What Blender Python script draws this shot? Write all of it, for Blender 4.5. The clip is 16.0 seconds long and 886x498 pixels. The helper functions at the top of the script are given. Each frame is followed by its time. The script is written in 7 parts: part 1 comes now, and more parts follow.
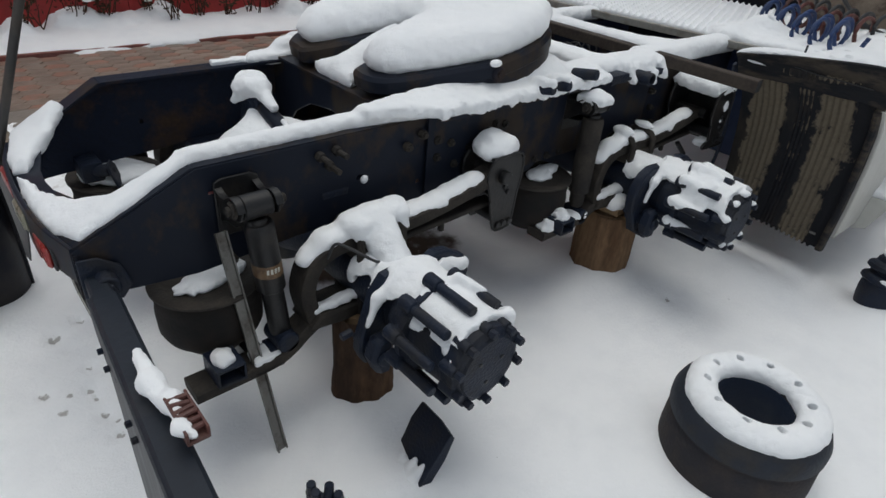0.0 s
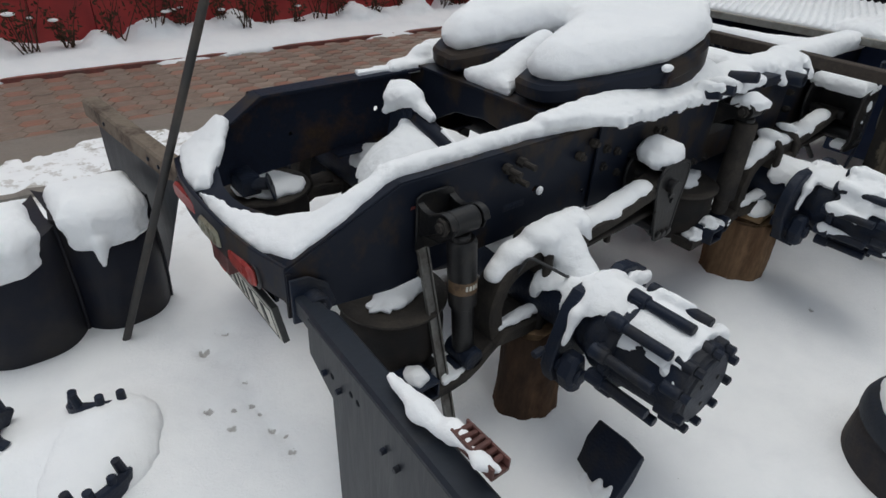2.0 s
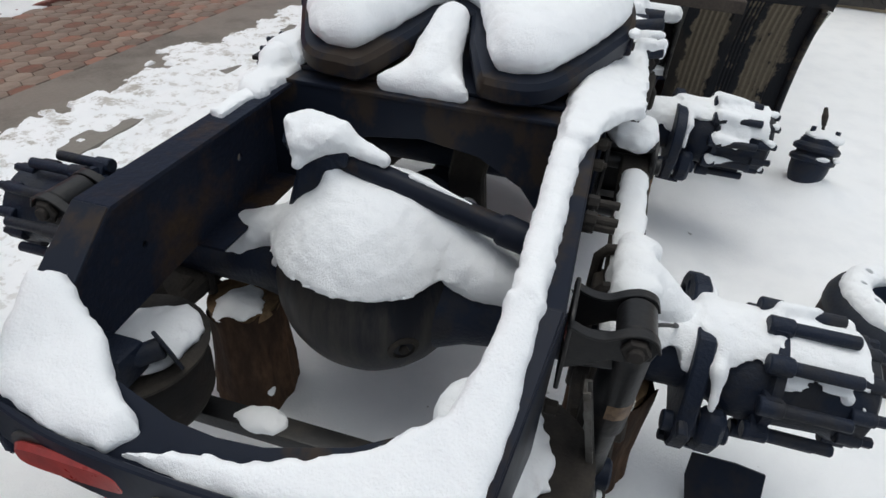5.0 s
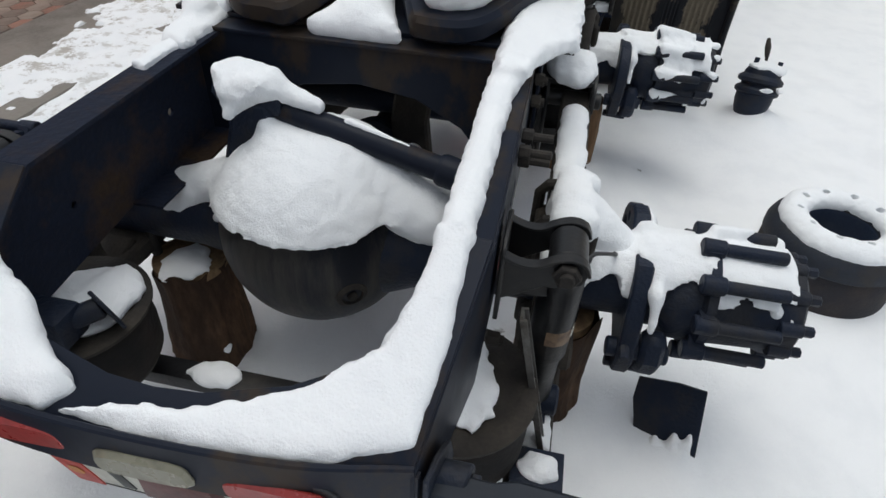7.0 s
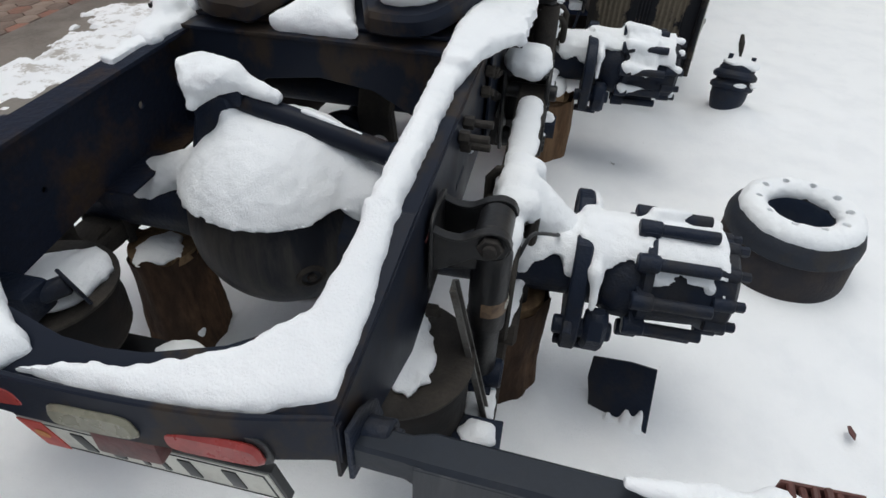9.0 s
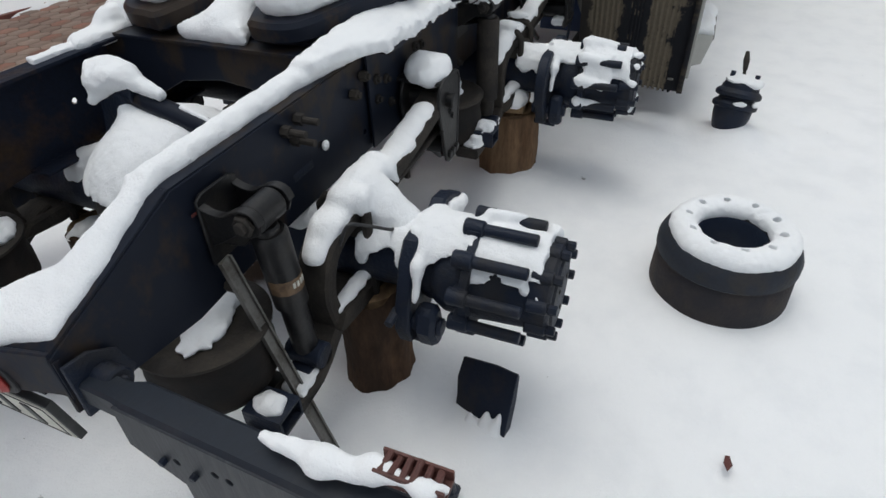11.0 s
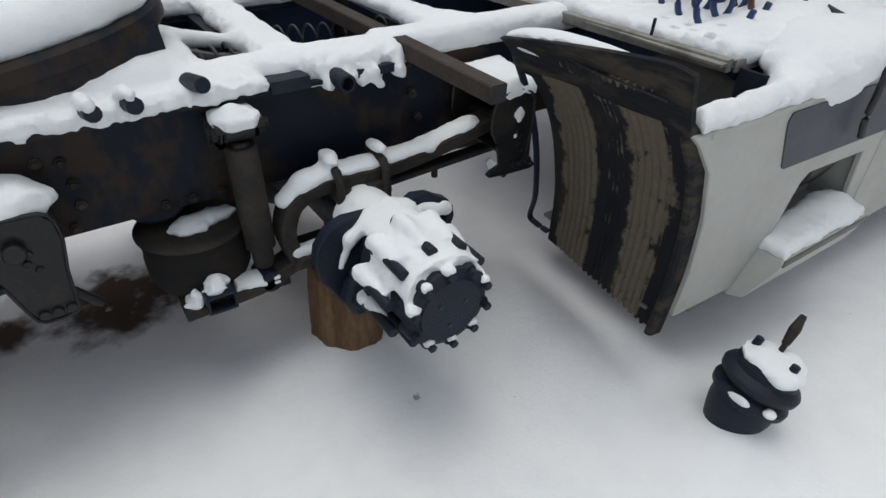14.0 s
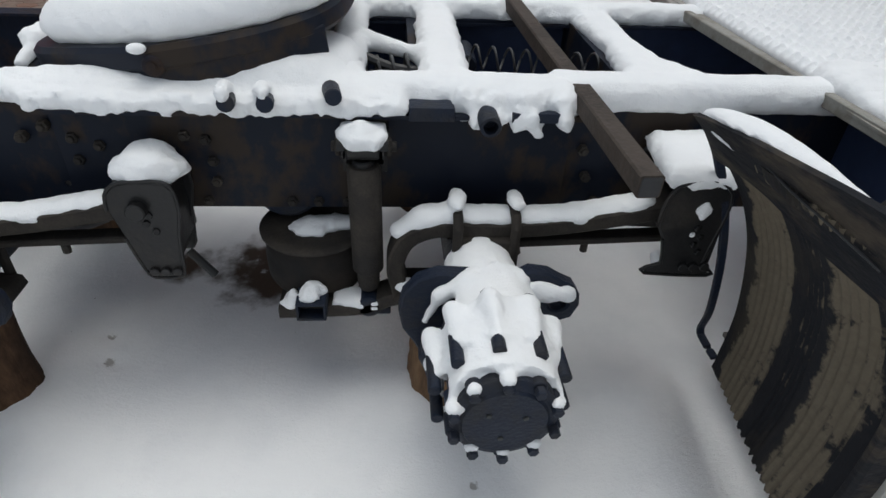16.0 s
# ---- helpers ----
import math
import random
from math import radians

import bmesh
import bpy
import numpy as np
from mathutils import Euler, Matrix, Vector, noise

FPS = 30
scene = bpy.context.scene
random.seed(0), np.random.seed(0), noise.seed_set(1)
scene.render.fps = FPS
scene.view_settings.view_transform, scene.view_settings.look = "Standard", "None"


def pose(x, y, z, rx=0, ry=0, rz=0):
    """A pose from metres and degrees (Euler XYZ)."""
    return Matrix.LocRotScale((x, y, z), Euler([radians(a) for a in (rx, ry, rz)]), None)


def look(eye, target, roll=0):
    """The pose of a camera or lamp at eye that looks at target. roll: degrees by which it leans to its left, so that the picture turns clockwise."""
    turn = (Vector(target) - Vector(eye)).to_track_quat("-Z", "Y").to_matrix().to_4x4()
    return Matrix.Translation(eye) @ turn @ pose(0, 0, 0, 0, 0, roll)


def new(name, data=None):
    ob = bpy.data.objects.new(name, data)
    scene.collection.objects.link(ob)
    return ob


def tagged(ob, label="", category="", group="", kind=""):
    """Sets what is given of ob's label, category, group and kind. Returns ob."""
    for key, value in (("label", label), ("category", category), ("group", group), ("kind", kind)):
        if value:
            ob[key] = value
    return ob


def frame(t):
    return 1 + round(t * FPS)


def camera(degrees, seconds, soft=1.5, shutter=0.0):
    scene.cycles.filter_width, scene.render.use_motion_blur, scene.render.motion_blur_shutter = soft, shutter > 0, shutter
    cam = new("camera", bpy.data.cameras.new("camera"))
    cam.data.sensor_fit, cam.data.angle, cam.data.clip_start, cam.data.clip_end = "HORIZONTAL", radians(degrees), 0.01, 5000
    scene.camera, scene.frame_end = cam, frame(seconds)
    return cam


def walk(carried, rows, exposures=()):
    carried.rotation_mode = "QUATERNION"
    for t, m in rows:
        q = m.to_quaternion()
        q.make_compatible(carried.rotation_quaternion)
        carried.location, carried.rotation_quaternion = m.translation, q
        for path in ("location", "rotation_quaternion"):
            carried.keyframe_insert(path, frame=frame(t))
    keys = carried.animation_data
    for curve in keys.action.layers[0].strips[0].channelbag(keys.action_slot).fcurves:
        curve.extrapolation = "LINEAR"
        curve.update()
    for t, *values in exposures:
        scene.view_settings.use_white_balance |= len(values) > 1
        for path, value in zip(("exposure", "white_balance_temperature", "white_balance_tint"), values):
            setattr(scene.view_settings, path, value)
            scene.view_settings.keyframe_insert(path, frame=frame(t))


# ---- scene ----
cam = camera(73.4, 16.0)
PATH = [
    (0, (-0.876, -1.823, 1.52), (0.298, -0.588, 0.472), 5.1),
    (0.5, (-0.807, -1.83, 1.502), (0.306, -0.544, 0.45), 3.9),
    (1, (-0.925, -1.766, 1.509), (0.16, -0.461, 0.45), 3.7),
    (1.5, (-1.126, -1.653, 1.522), (-0.038, -0.353, 0.462), 3.7),
    (2, (-1.179, -1.487, 1.496), (-0.075, -0.191, 0.446), 3.1),
    (2.5, (-1.227, -1.219, 1.455), (-0.072, 0.033, 0.407), 2.6),
    (3, (-1.354, -1.005, 1.454), (-0.028, 0.065, 0.407), 4.4),
    (3.5, (-1.284, -0.838, 1.434), (0.128, 0.103, 0.375), 4.2),
    (4, (-1.124, -0.675, 1.424), (0.306, 0.159, 0.302), 3.8),
    (4.5, (-1.098, -0.514, 1.439), (0.424, 0.075, 0.282), 4.4),
    (5, (-1.11, -0.41, 1.442), (0.474, -0.02, 0.286), 4.2),
    (7.5, (-1.118, -0.483, 1.421), (0.402, -0.227, 0.146), 3.2),
    (8, (-1.116, -0.488, 1.426), (0.404, -0.236, 0.15), 3.2),
    (10.5, (-1.295, -1.072, 1.446), (0.222, -0.602, 0.23), -0.8),
    (11, (-1.094, -1.257, 1.437), (0.375, -0.639, 0.228), -1.5),
    (11.5, (-0.886, -1.431, 1.457), (0.487, -0.61, 0.257), -2.8),
    (12, (-0.62, -1.661, 1.438), (0.616, -0.614, 0.265), -1.4),
    (12.5, (-0.336, -1.748, 1.469), (0.822, -0.597, 0.314), 1.4),
    (13, (-0.014, -1.841, 1.487), (1.06, -0.614, 0.33), 1.3),
    (13.5, (0.333, -2.004, 1.508), (1.311, -0.681, 0.37), 0.8),
    (14, (0.726, -2.014, 1.464), (1.645, -0.664, 0.31), 1.1),
    (14.5, (1.065, -1.983, 1.474), (1.84, -0.563, 0.299), 0.9),
    (15, (1.228, -1.978, 1.5), (1.579, -0.392, 0.333), -0.4),
    (15.5, (1.222, -1.942, 1.478), (1.448, -0.33, 0.314), 1.4),
    (16, (1.151, -1.868, 1.474), (1.319, -0.248, 0.312), 3.3),
]
LIGHT = [(0.0, -0.38), (2.0, -0.31), (3.5, -0.16), (5.0, -0.05), (8.0, -0.09), (11.0, -0.18), (12.0, -0.39), (13.0, -0.25), (14.5, -0.19), (16.0, -0.14)]
walk(cam, [(t, look(eye, target, roll)) for t, eye, target, roll in PATH], [(t, stops, 6390, 5.2) for t, stops in LIGHT])

# world, sun, exposure: a low overcast winter sky
world = bpy.data.worlds.new("sky")
scene.world = world
world.use_nodes = True
wn, wl = world.node_tree.nodes, world.node_tree.links
sky = wn.new("ShaderNodeTexSky")
sky.sky_type, sky.sun_disc = "NISHITA", False
sky.sun_elevation, sky.sun_rotation = radians(84), radians(15)
sky.air_density, sky.dust_density = 1.0, 4.0
grey = wn.new("ShaderNodeHueSaturation")
grey.inputs["Saturation"].default_value = 0.4
wl.new(sky.outputs[0], grey.inputs["Color"])
wl.new(grey.outputs[0], wn["Background"].inputs[0])
wn["Background"].inputs[1].default_value = 0.15
sun_data = bpy.data.lights.new("sun", "SUN")
sun_data.energy, sun_data.angle, sun_data.color = 0.45, radians(60), (1.0, 0.985, 0.96)
sun = new("sun", sun_data)
sun.matrix_world = look((2.1 * math.sin(radians(15)), 2.1 * math.cos(radians(15)), 20), (0, 0, 0))


# ---- materials ----
def socket(node, name, value):
    node.inputs[name].default_value = value


def surface_mat(name, base, stain, grain, rough=0.6, metal=0.0, stain_scale=3.0, stain_at=(0.48, 0.62), grain_scale=60.0, grain_mix=0.3,
                bump=0.15, bump_scale=None, rough_var=0.2, per_object=0.0, stretch=(1, 1, 1), spec=0.5):
    """Two scales of variation: broad stains and fine grain, with a fine relief."""
    m = bpy.data.materials.new(name)
    m.use_nodes = True
    n, l = m.node_tree.nodes, m.node_tree.links
    b = n["Principled BSDF"]
    co = n.new("ShaderNodeTexCoord")
    mp = n.new("ShaderNodeMapping")
    mp.inputs["Scale"].default_value = stretch
    l.new(co.outputs["Object"], mp.inputs["Vector"])
    n1 = n.new("ShaderNodeTexNoise")
    socket(n1, "Scale", stain_scale), socket(n1, "Detail", 7.0), socket(n1, "Roughness", 0.62)
    n2 = n.new("ShaderNodeTexNoise")
    socket(n2, "Scale", grain_scale), socket(n2, "Detail", 5.0), socket(n2, "Roughness", 0.6)
    l.new(mp.outputs[0], n1.inputs["Vector"])
    l.new(mp.outputs[0], n2.inputs["Vector"])
    r1 = n.new("ShaderNodeValToRGB")
    r1.color_ramp.elements[0].position, r1.color_ramp.elements[1].position = stain_at
    l.new(n1.outputs["Fac"], r1.inputs["Fac"])
    mix1 = n.new("ShaderNodeMixRGB")
    mix1.inputs[1].default_value, mix1.inputs[2].default_value = (*base, 1), (*stain, 1)
    l.new(r1.outputs["Color"], mix1.inputs[0])
    r2 = n.new("ShaderNodeValToRGB")
    r2.color_ramp.elements[0].position, r2.color_ramp.elements[1].position = 0.35, 0.75
    r2.color_ramp.elements[1].color = (grain_mix, grain_mix, grain_mix, 1)
    l.new(n2.outputs["Fac"], r2.inputs["Fac"])
    mix2 = n.new("ShaderNodeMixRGB")
    mix2.inputs[2].default_value = (*grain, 1)
    l.new(r2.outputs["Color"], mix2.inputs[0])
    l.new(mix1.outputs[0], mix2.inputs[1])
    out = mix2.outputs[0]
    if per_object:
        oi = n.new("ShaderNodeObjectInfo")
        hs = n.new("ShaderNodeHueSaturation")
        mr = n.new("ShaderNodeMapRange")
        mr.inputs["To Min"].default_value, mr.inputs["To Max"].default_value = 1 - per_object, 1 + per_object
        l.new(oi.outputs["Random"], mr.inputs["Value"])
        l.new(mr.outputs[0], hs.inputs["Value"])
        l.new(out, hs.inputs["Color"])
        out = hs.outputs[0]
    l.new(out, b.inputs["Base Color"])
    rr = n.new("ShaderNodeMapRange")
    rr.inputs["To Min"].default_value, rr.inputs["To Max"].default_value = max(0.05, rough - rough_var), min(1.0, rough + rough_var)
    l.new(n1.outputs["Fac"], rr.inputs["Value"])
    l.new(rr.outputs[0], b.inputs["Roughness"])
    socket(b, "Metallic", metal)
    socket(b, "Specular IOR Level", spec)
    n3 = n.new("ShaderNodeTexNoise")
    socket(n3, "Scale", bump_scale or grain_scale), socket(n3, "Detail", 6.0)
    l.new(mp.outputs[0], n3.inputs["Vector"])
    bp = n.new("ShaderNodeBump")
    socket(bp, "Strength", bump), socket(bp, "Distance", 0.01)
    l.new(n3.outputs["Fac"], bp.inputs["Height"])
    l.new(bp.outputs[0], b.inputs["Normal"])
    return m


FRAME = surface_mat("frame_paint", (0.0125, 0.0160, 0.0265), (0.038, 0.029, 0.023), (0.015, 0.016, 0.020), rough=0.42, stain_scale=5.0, stain_at=(0.495, 0.575), grain_scale=38, grain_mix=0.2, bump=0.12, bump_scale=9, rough_var=0.25, stretch=(1, 1, 0.7), spec=0.11)
NAVY = surface_mat("navy_paint", (0.026, 0.040, 0.088), (0.018, 0.027, 0.058), (0.034, 0.046, 0.085), rough=0.5, stain_scale=4, stain_at=(0.42, 0.66), grain_scale=50, grain_mix=0.3, bump=0.1, spec=0.2)
RUST = surface_mat("rusty_frame", (0.012, 0.017, 0.033), (0.052, 0.033, 0.021), (0.012, 0.012, 0.015), rough=0.75, stain_scale=5, stain_at=(0.48, 0.62), grain_scale=70, grain_mix=0.5, bump=0.35, spec=0.15)
IRON = surface_mat("dark_casting", (0.0125, 0.0185, 0.0350), (0.025, 0.026, 0.031), (0.019, 0.022, 0.030), rough=0.5, stain_scale=9, grain_scale=110, grain_mix=0.35, bump=0.3, spec=0.2)
DUSTY = surface_mat("dusty_iron", (0.024, 0.0215, 0.020), (0.060, 0.051, 0.042), (0.018, 0.0165, 0.016), rough=0.8, stain_scale=8, stain_at=(0.4, 0.65), grain_scale=120, grain_mix=0.4, bump=0.3, spec=0.25)
DIFFMAT = surface_mat("streaked_casing", (0.008, 0.010, 0.016), (0.050, 0.046, 0.042), (0.014, 0.014, 0.015), rough=0.5, stain_scale=9, stain_at=(0.44, 0.56), grain_scale=70, grain_mix=0.3, bump=0.15, stretch=(1, 1, 0.10), spec=0.25)
RUBBER = surface_mat("dusty_rubber", (0.014, 0.0132, 0.0132), (0.036, 0.028, 0.022), (0.01, 0.01, 0.01), rough=0.85, stain_scale=5, stain_at=(0.4, 0.66), grain_scale=80, grain_mix=0.3, bump=0.2, spec=0.2)
DRUM = surface_mat("drum_iron", (0.026, 0.025, 0.030), (0.060, 0.047, 0.040), (0.016, 0.016, 0.018), rough=0.75, stain_scale=6, stain_at=(0.42, 0.66), grain_scale=90, grain_mix=0.35, bump=0.3, spec=0.25)
DRUM_RIM = surface_mat("drum_rim_iron", (0.020, 0.025, 0.036), (0.035, 0.033, 0.033), (0.014, 0.014, 0.016), rough=0.65, stain_scale=9, grain_scale=90, grain_mix=0.35, bump=0.2, spec=0.3)
BORE = surface_mat("drum_bore", (0.020, 0.031, 0.058), (0.036, 0.045, 0.066), (0.014, 0.018, 0.028), rough=0.55, stain_scale=7, grain_scale=80, grain_mix=0.3, bump=0.15, spec=0.3)
BLACKED = surface_mat("black_lacquer", (0.0085, 0.0085, 0.0095), (0.030, 0.025, 0.021), (0.020, 0.019, 0.018), rough=0.42, stain_scale=9, stain_at=(0.52, 0.68), grain_scale=90, grain_mix=0.25, bump=0.12, spec=0.4)
STEEL = surface_mat("bare_steel", (0.16, 0.155, 0.145), (0.07, 0.06, 0.05), (0.25, 0.24, 0.22), rough=0.5, metal=0.6, stain_scale=12, grain_scale=150, bump=0.2)
BARRUST = surface_mat("brown_bar", (0.050, 0.039, 0.032), (0.035, 0.028, 0.024), (0.11, 0.085, 0.065), rough=0.7, stain_scale=9, grain_scale=80, bump=0.25, spec=0.3)
POLE = surface_mat("pole_paint", (0.035, 0.033, 0.032), (0.06, 0.05, 0.042), (0.02, 0.02, 0.02), rough=0.6, stain_scale=7, grain_scale=80, bump=0.15)
BARK = surface_mat("stump_bark", (0.045, 0.028, 0.019), (0.125, 0.072, 0.042), (0.022, 0.014, 0.010), rough=0.9, stain_scale=6, stain_at=(0.40, 0.62), grain_scale=55, grain_mix=0.75, bump=0.9, bump_scale=28, stretch=(1, 1, 0.35), spec=0.15)
PEELED = surface_mat("peeled_stump", (0.200, 0.124, 0.070), (0.115, 0.066, 0.037), (0.055, 0.033, 0.021), rough=0.9, stain_scale=9, stain_at=(0.46, 0.62), grain_scale=48, grain_mix=0.6, bump=0.7, bump_scale=30, stretch=(1, 1, 0.3), spec=0.15)
WOODCUT = surface_mat("stump_wood", (0.27, 0.18, 0.10), (0.14, 0.09, 0.055), (0.08, 0.05, 0.035), rough=0.9, stain_scale=12, grain_scale=60, grain_mix=0.5, bump=0.4, spec=0.15)
FLAPMAT = surface_mat("flap_plastic", (0.0135, 0.0185, 0.028), (0.032, 0.034, 0.039), (0.009, 0.010, 0.012), rough=0.55, stain_scale=4, grain_scale=60, grain_mix=0.3, bump=0.08, spec=0.35)
MUDFLAP = surface_mat("muddy_rubber", (0.013, 0.014, 0.018), (0.042, 0.036, 0.029), (0.02, 0.018, 0.016), rough=0.9, stain_scale=3.4, stain_at=(0.50, 0.66), grain_scale=90, grain_mix=0.35, bump=0.3, stretch=(1, 1.4, 0.45), spec=0.2)


def mud_band_mat():
    """Dark rubber under dried mud that clings in ragged bands; the bands' places are stored on the sheet."""
    m = MUDFLAP.copy()
    m.name = "mud_caked_rubber"
    n, l = m.node_tree.nodes, m.node_tree.links
    b = n["Principled BSDF"]
    src = b.inputs["Base Color"].links[0].from_socket
    at = n.new("ShaderNodeAttribute")
    at.attribute_name = "mud"
    co = n.new("ShaderNodeTexCoord")
    nz = [n.new("ShaderNodeTexNoise") for _ in range(2)]
    for k, (sc, rg) in zip(nz, ((9.0, 0.7), (60.0, 0.6))):
        socket(k, "Scale", sc), socket(k, "Detail", 6.0), socket(k, "Roughness", rg)
        l.new(co.outputs["Object"], k.inputs["Vector"])
    add = n.new("ShaderNodeMath")
    l.new(at.outputs["Fac"], add.inputs[0])
    l.new(nz[0].outputs["Fac"], add.inputs[1])
    cut = n.new("ShaderNodeMapRange")
    cut.inputs["From Min"].default_value, cut.inputs["From Max"].default_value = 0.98, 1.06
    l.new(add.outputs[0], cut.inputs["Value"])
    tone = n.new("ShaderNodeMixRGB")
    tone.inputs[1].default_value, tone.inputs[2].default_value = (0.175, 0.147, 0.107, 1), (0.100, 0.083, 0.062, 1)
    l.new(nz[1].outputs["Fac"], tone.inputs[0])
    mix = n.new("ShaderNodeMixRGB")
    l.new(cut.outputs[0], mix.inputs[0])
    l.new(src, mix.inputs[1])
    l.new(tone.outputs[0], mix.inputs[2])
    l.new(mix.outputs[0], b.inputs["Base Color"])
    return m


MUDBAND = mud_band_mat()
WORNRUBBER = surface_mat("worn_rubber", (0.012, 0.013, 0.017), (0.066, 0.054, 0.042), (0.022, 0.020, 0.018), rough=0.85, stain_scale=9, stain_at=(0.48, 0.60), grain_scale=45, grain_mix=0.5, bump=0.6, stretch=(1, 0.45, 1.6), spec=0.2)
MUDBAR = surface_mat("dirty_bar", (0.17, 0.135, 0.105), (0.07, 0.05, 0.04), (0.24, 0.20, 0.16), rough=0.9, stain_scale=8, grain_scale=60, grain_mix=0.5, bump=0.4, spec=0.2)
WHITEPAINT = surface_mat("white_paint", (0.46, 0.46, 0.43), (0.38, 0.37, 0.34), (0.30, 0.28, 0.245), rough=0.42, stain_scale=3, stain_at=(0.45, 0.75), grain_scale=38, grain_mix=0.16, bump=0.03)
GREYPANEL = surface_mat("grey_panel", (0.17, 0.165, 0.155), (0.125, 0.12, 0.11), (0.05, 0.045, 0.04), rough=0.6, stain_scale=6, grain_scale=50, grain_mix=0.4, bump=0.08)
TANKGREY = surface_mat("tank_grey", (0.150, 0.142, 0.132), (0.118, 0.110, 0.100), (0.045, 0.042, 0.040), rough=0.65, stain_scale=5, grain_scale=50, grain_mix=0.3, bump=0.06, spec=0.25)
FLAPSHEET = surface_mat("flap_sheet", (0.023, 0.027, 0.035), (0.066, 0.069, 0.075), (0.014, 0.015, 0.018), rough=0.5, stain_scale=5, stain_at=(0.54, 0.68), grain_scale=40, grain_mix=0.35, bump=0.08, stretch=(1, 5.0, 0.6), spec=0.35)
HOSEGREY = surface_mat("grey_cable", (0.050, 0.050, 0.053), (0.034, 0.033, 0.034), (0.09, 0.09, 0.09), rough=0.5, stain_scale=14, grain_scale=80, bump=0.05)
BLUEPANEL = surface_mat("slate_panel", (0.027, 0.034, 0.054), (0.037, 0.043, 0.060), (0.10, 0.10, 0.10), rough=0.45, stain_scale=6, grain_scale=70, grain_mix=0.12, bump=0.04)
ALU = surface_mat("dull_aluminium", (0.32, 0.31, 0.28), (0.22, 0.20, 0.17), (0.12, 0.10, 0.08), rough=0.6, metal=0.25, stain_scale=8, grain_scale=90, bump=0.15)
REDLENS = surface_mat("red_lens", (0.30, 0.035, 0.030), (0.22, 0.03, 0.028), (0.38, 0.10, 0.09), rough=0.3, stain_scale=14, grain_scale=120, grain_mix=0.15, bump=0.03)
AMBERLENS = surface_mat("dirty_clear_lens", (0.21, 0.20, 0.145), (0.13, 0.12, 0.09), (0.28, 0.27, 0.21), rough=0.3, stain_scale=14, grain_scale=90, bump=0.03)
REFLECTOR = surface_mat("marker_red", (0.11, 0.022, 0.020), (0.07, 0.02, 0.018), (0.05, 0.03, 0.03), rough=0.4, stain_scale=14, grain_scale=100, bump=0.1)
PLATEWHITE = surface_mat("plate_white", (0.62, 0.61, 0.54), (0.50, 0.49, 0.43), (0.30, 0.29, 0.26), rough=0.5, stain_scale=9, grain_scale=70, grain_mix=0.15, bump=0.02)
PLATERED = surface_mat("plate_red", (0.50, 0.05, 0.035), (0.40, 0.05, 0.04), (0.3, 0.1, 0.08), rough=0.5, stain_scale=14, grain_scale=90, grain_mix=0.1, bump=0.02)
PLATEYELLOW = surface_mat("plate_yellow", (0.60, 0.22, 0.04), (0.5, 0.2, 0.05), (0.4, 0.2, 0.1), rough=0.5, stain_scale=14, grain_scale=90, grain_mix=0.1, bump=0.02)
PLATEBLACK = surface_mat("plate_black", (0.020, 0.022, 0.022), (0.04, 0.04, 0.04), (0.06, 0.06, 0.06), rough=0.5, stain_scale=14, grain_scale=90, grain_mix=0.1, bump=0.02)
GOLD = surface_mat("label_gold", (0.19, 0.12, 0.065), (0.10, 0.06, 0.035), (0.10, 0.07, 0.05), rough=0.45, metal=0.3, stain_scale=40, grain_scale=150, bump=0.05)
REDPLASTIC = surface_mat("red_brown_buckle", (0.075, 0.026, 0.021), (0.11, 0.035, 0.028), (0.20, 0.10, 0.08), rough=0.6, stain_scale=20, grain_scale=100, bump=0.2)
HOSEBLUE = surface_mat("blue_hose", (0.016, 0.044, 0.14), (0.016, 0.032, 0.09), (0.03, 0.05, 0.13), rough=0.45, stain_scale=10, grain_scale=80, bump=0.05)
HOSERED = surface_mat("red_hose", (0.10, 0.026, 0.02), (0.06, 0.024, 0.02), (0.13, 0.05, 0.04), rough=0.45, stain_scale=10, grain_scale=80, bump=0.05)
HOSEBLACK = surface_mat("black_hose", (0.018, 0.019, 0.022), (0.035, 0.034, 0.034), (0.05, 0.05, 0.05), rough=0.5, stain_scale=10, grain_scale=80, bump=0.05)
TWIG = surface_mat("dry_twig", (0.060, 0.040, 0.028), (0.10, 0.07, 0.045), (0.03, 0.02, 0.016), rough=0.9, stain_scale=12, grain_scale=60, bump=0.2, spec=0.1)
DRYLEAF = surface_mat("dry_leaf", (0.060, 0.038, 0.024), (0.030, 0.024, 0.016), (0.10, 0.055, 0.032), rough=0.85, stain_scale=8, grain_scale=60, bump=0.1, spec=0.1)
WALLRED = surface_mat("red_wall_paint", (0.38, 0.030, 0.028), (0.28, 0.026, 0.026), (0.30, 0.05, 0.045), rough=0.55, stain_scale=2.2, grain_scale=40, grain_mix=0.15, bump=0.05)
CONCRETE = surface_mat("wet_concrete", (0.20, 0.18, 0.155), (0.13, 0.117, 0.10), (0.30, 0.28, 0.25), rough=0.5, stain_scale=2.0, grain_scale=60, grain_mix=0.35, bump=0.12)
KERBRED = surface_mat("kerb_red", (0.22, 0.055, 0.04), (0.14, 0.06, 0.05), (0.30, 0.2, 0.18), rough=0.7, stain_scale=5, grain_scale=60, bump=0.15)
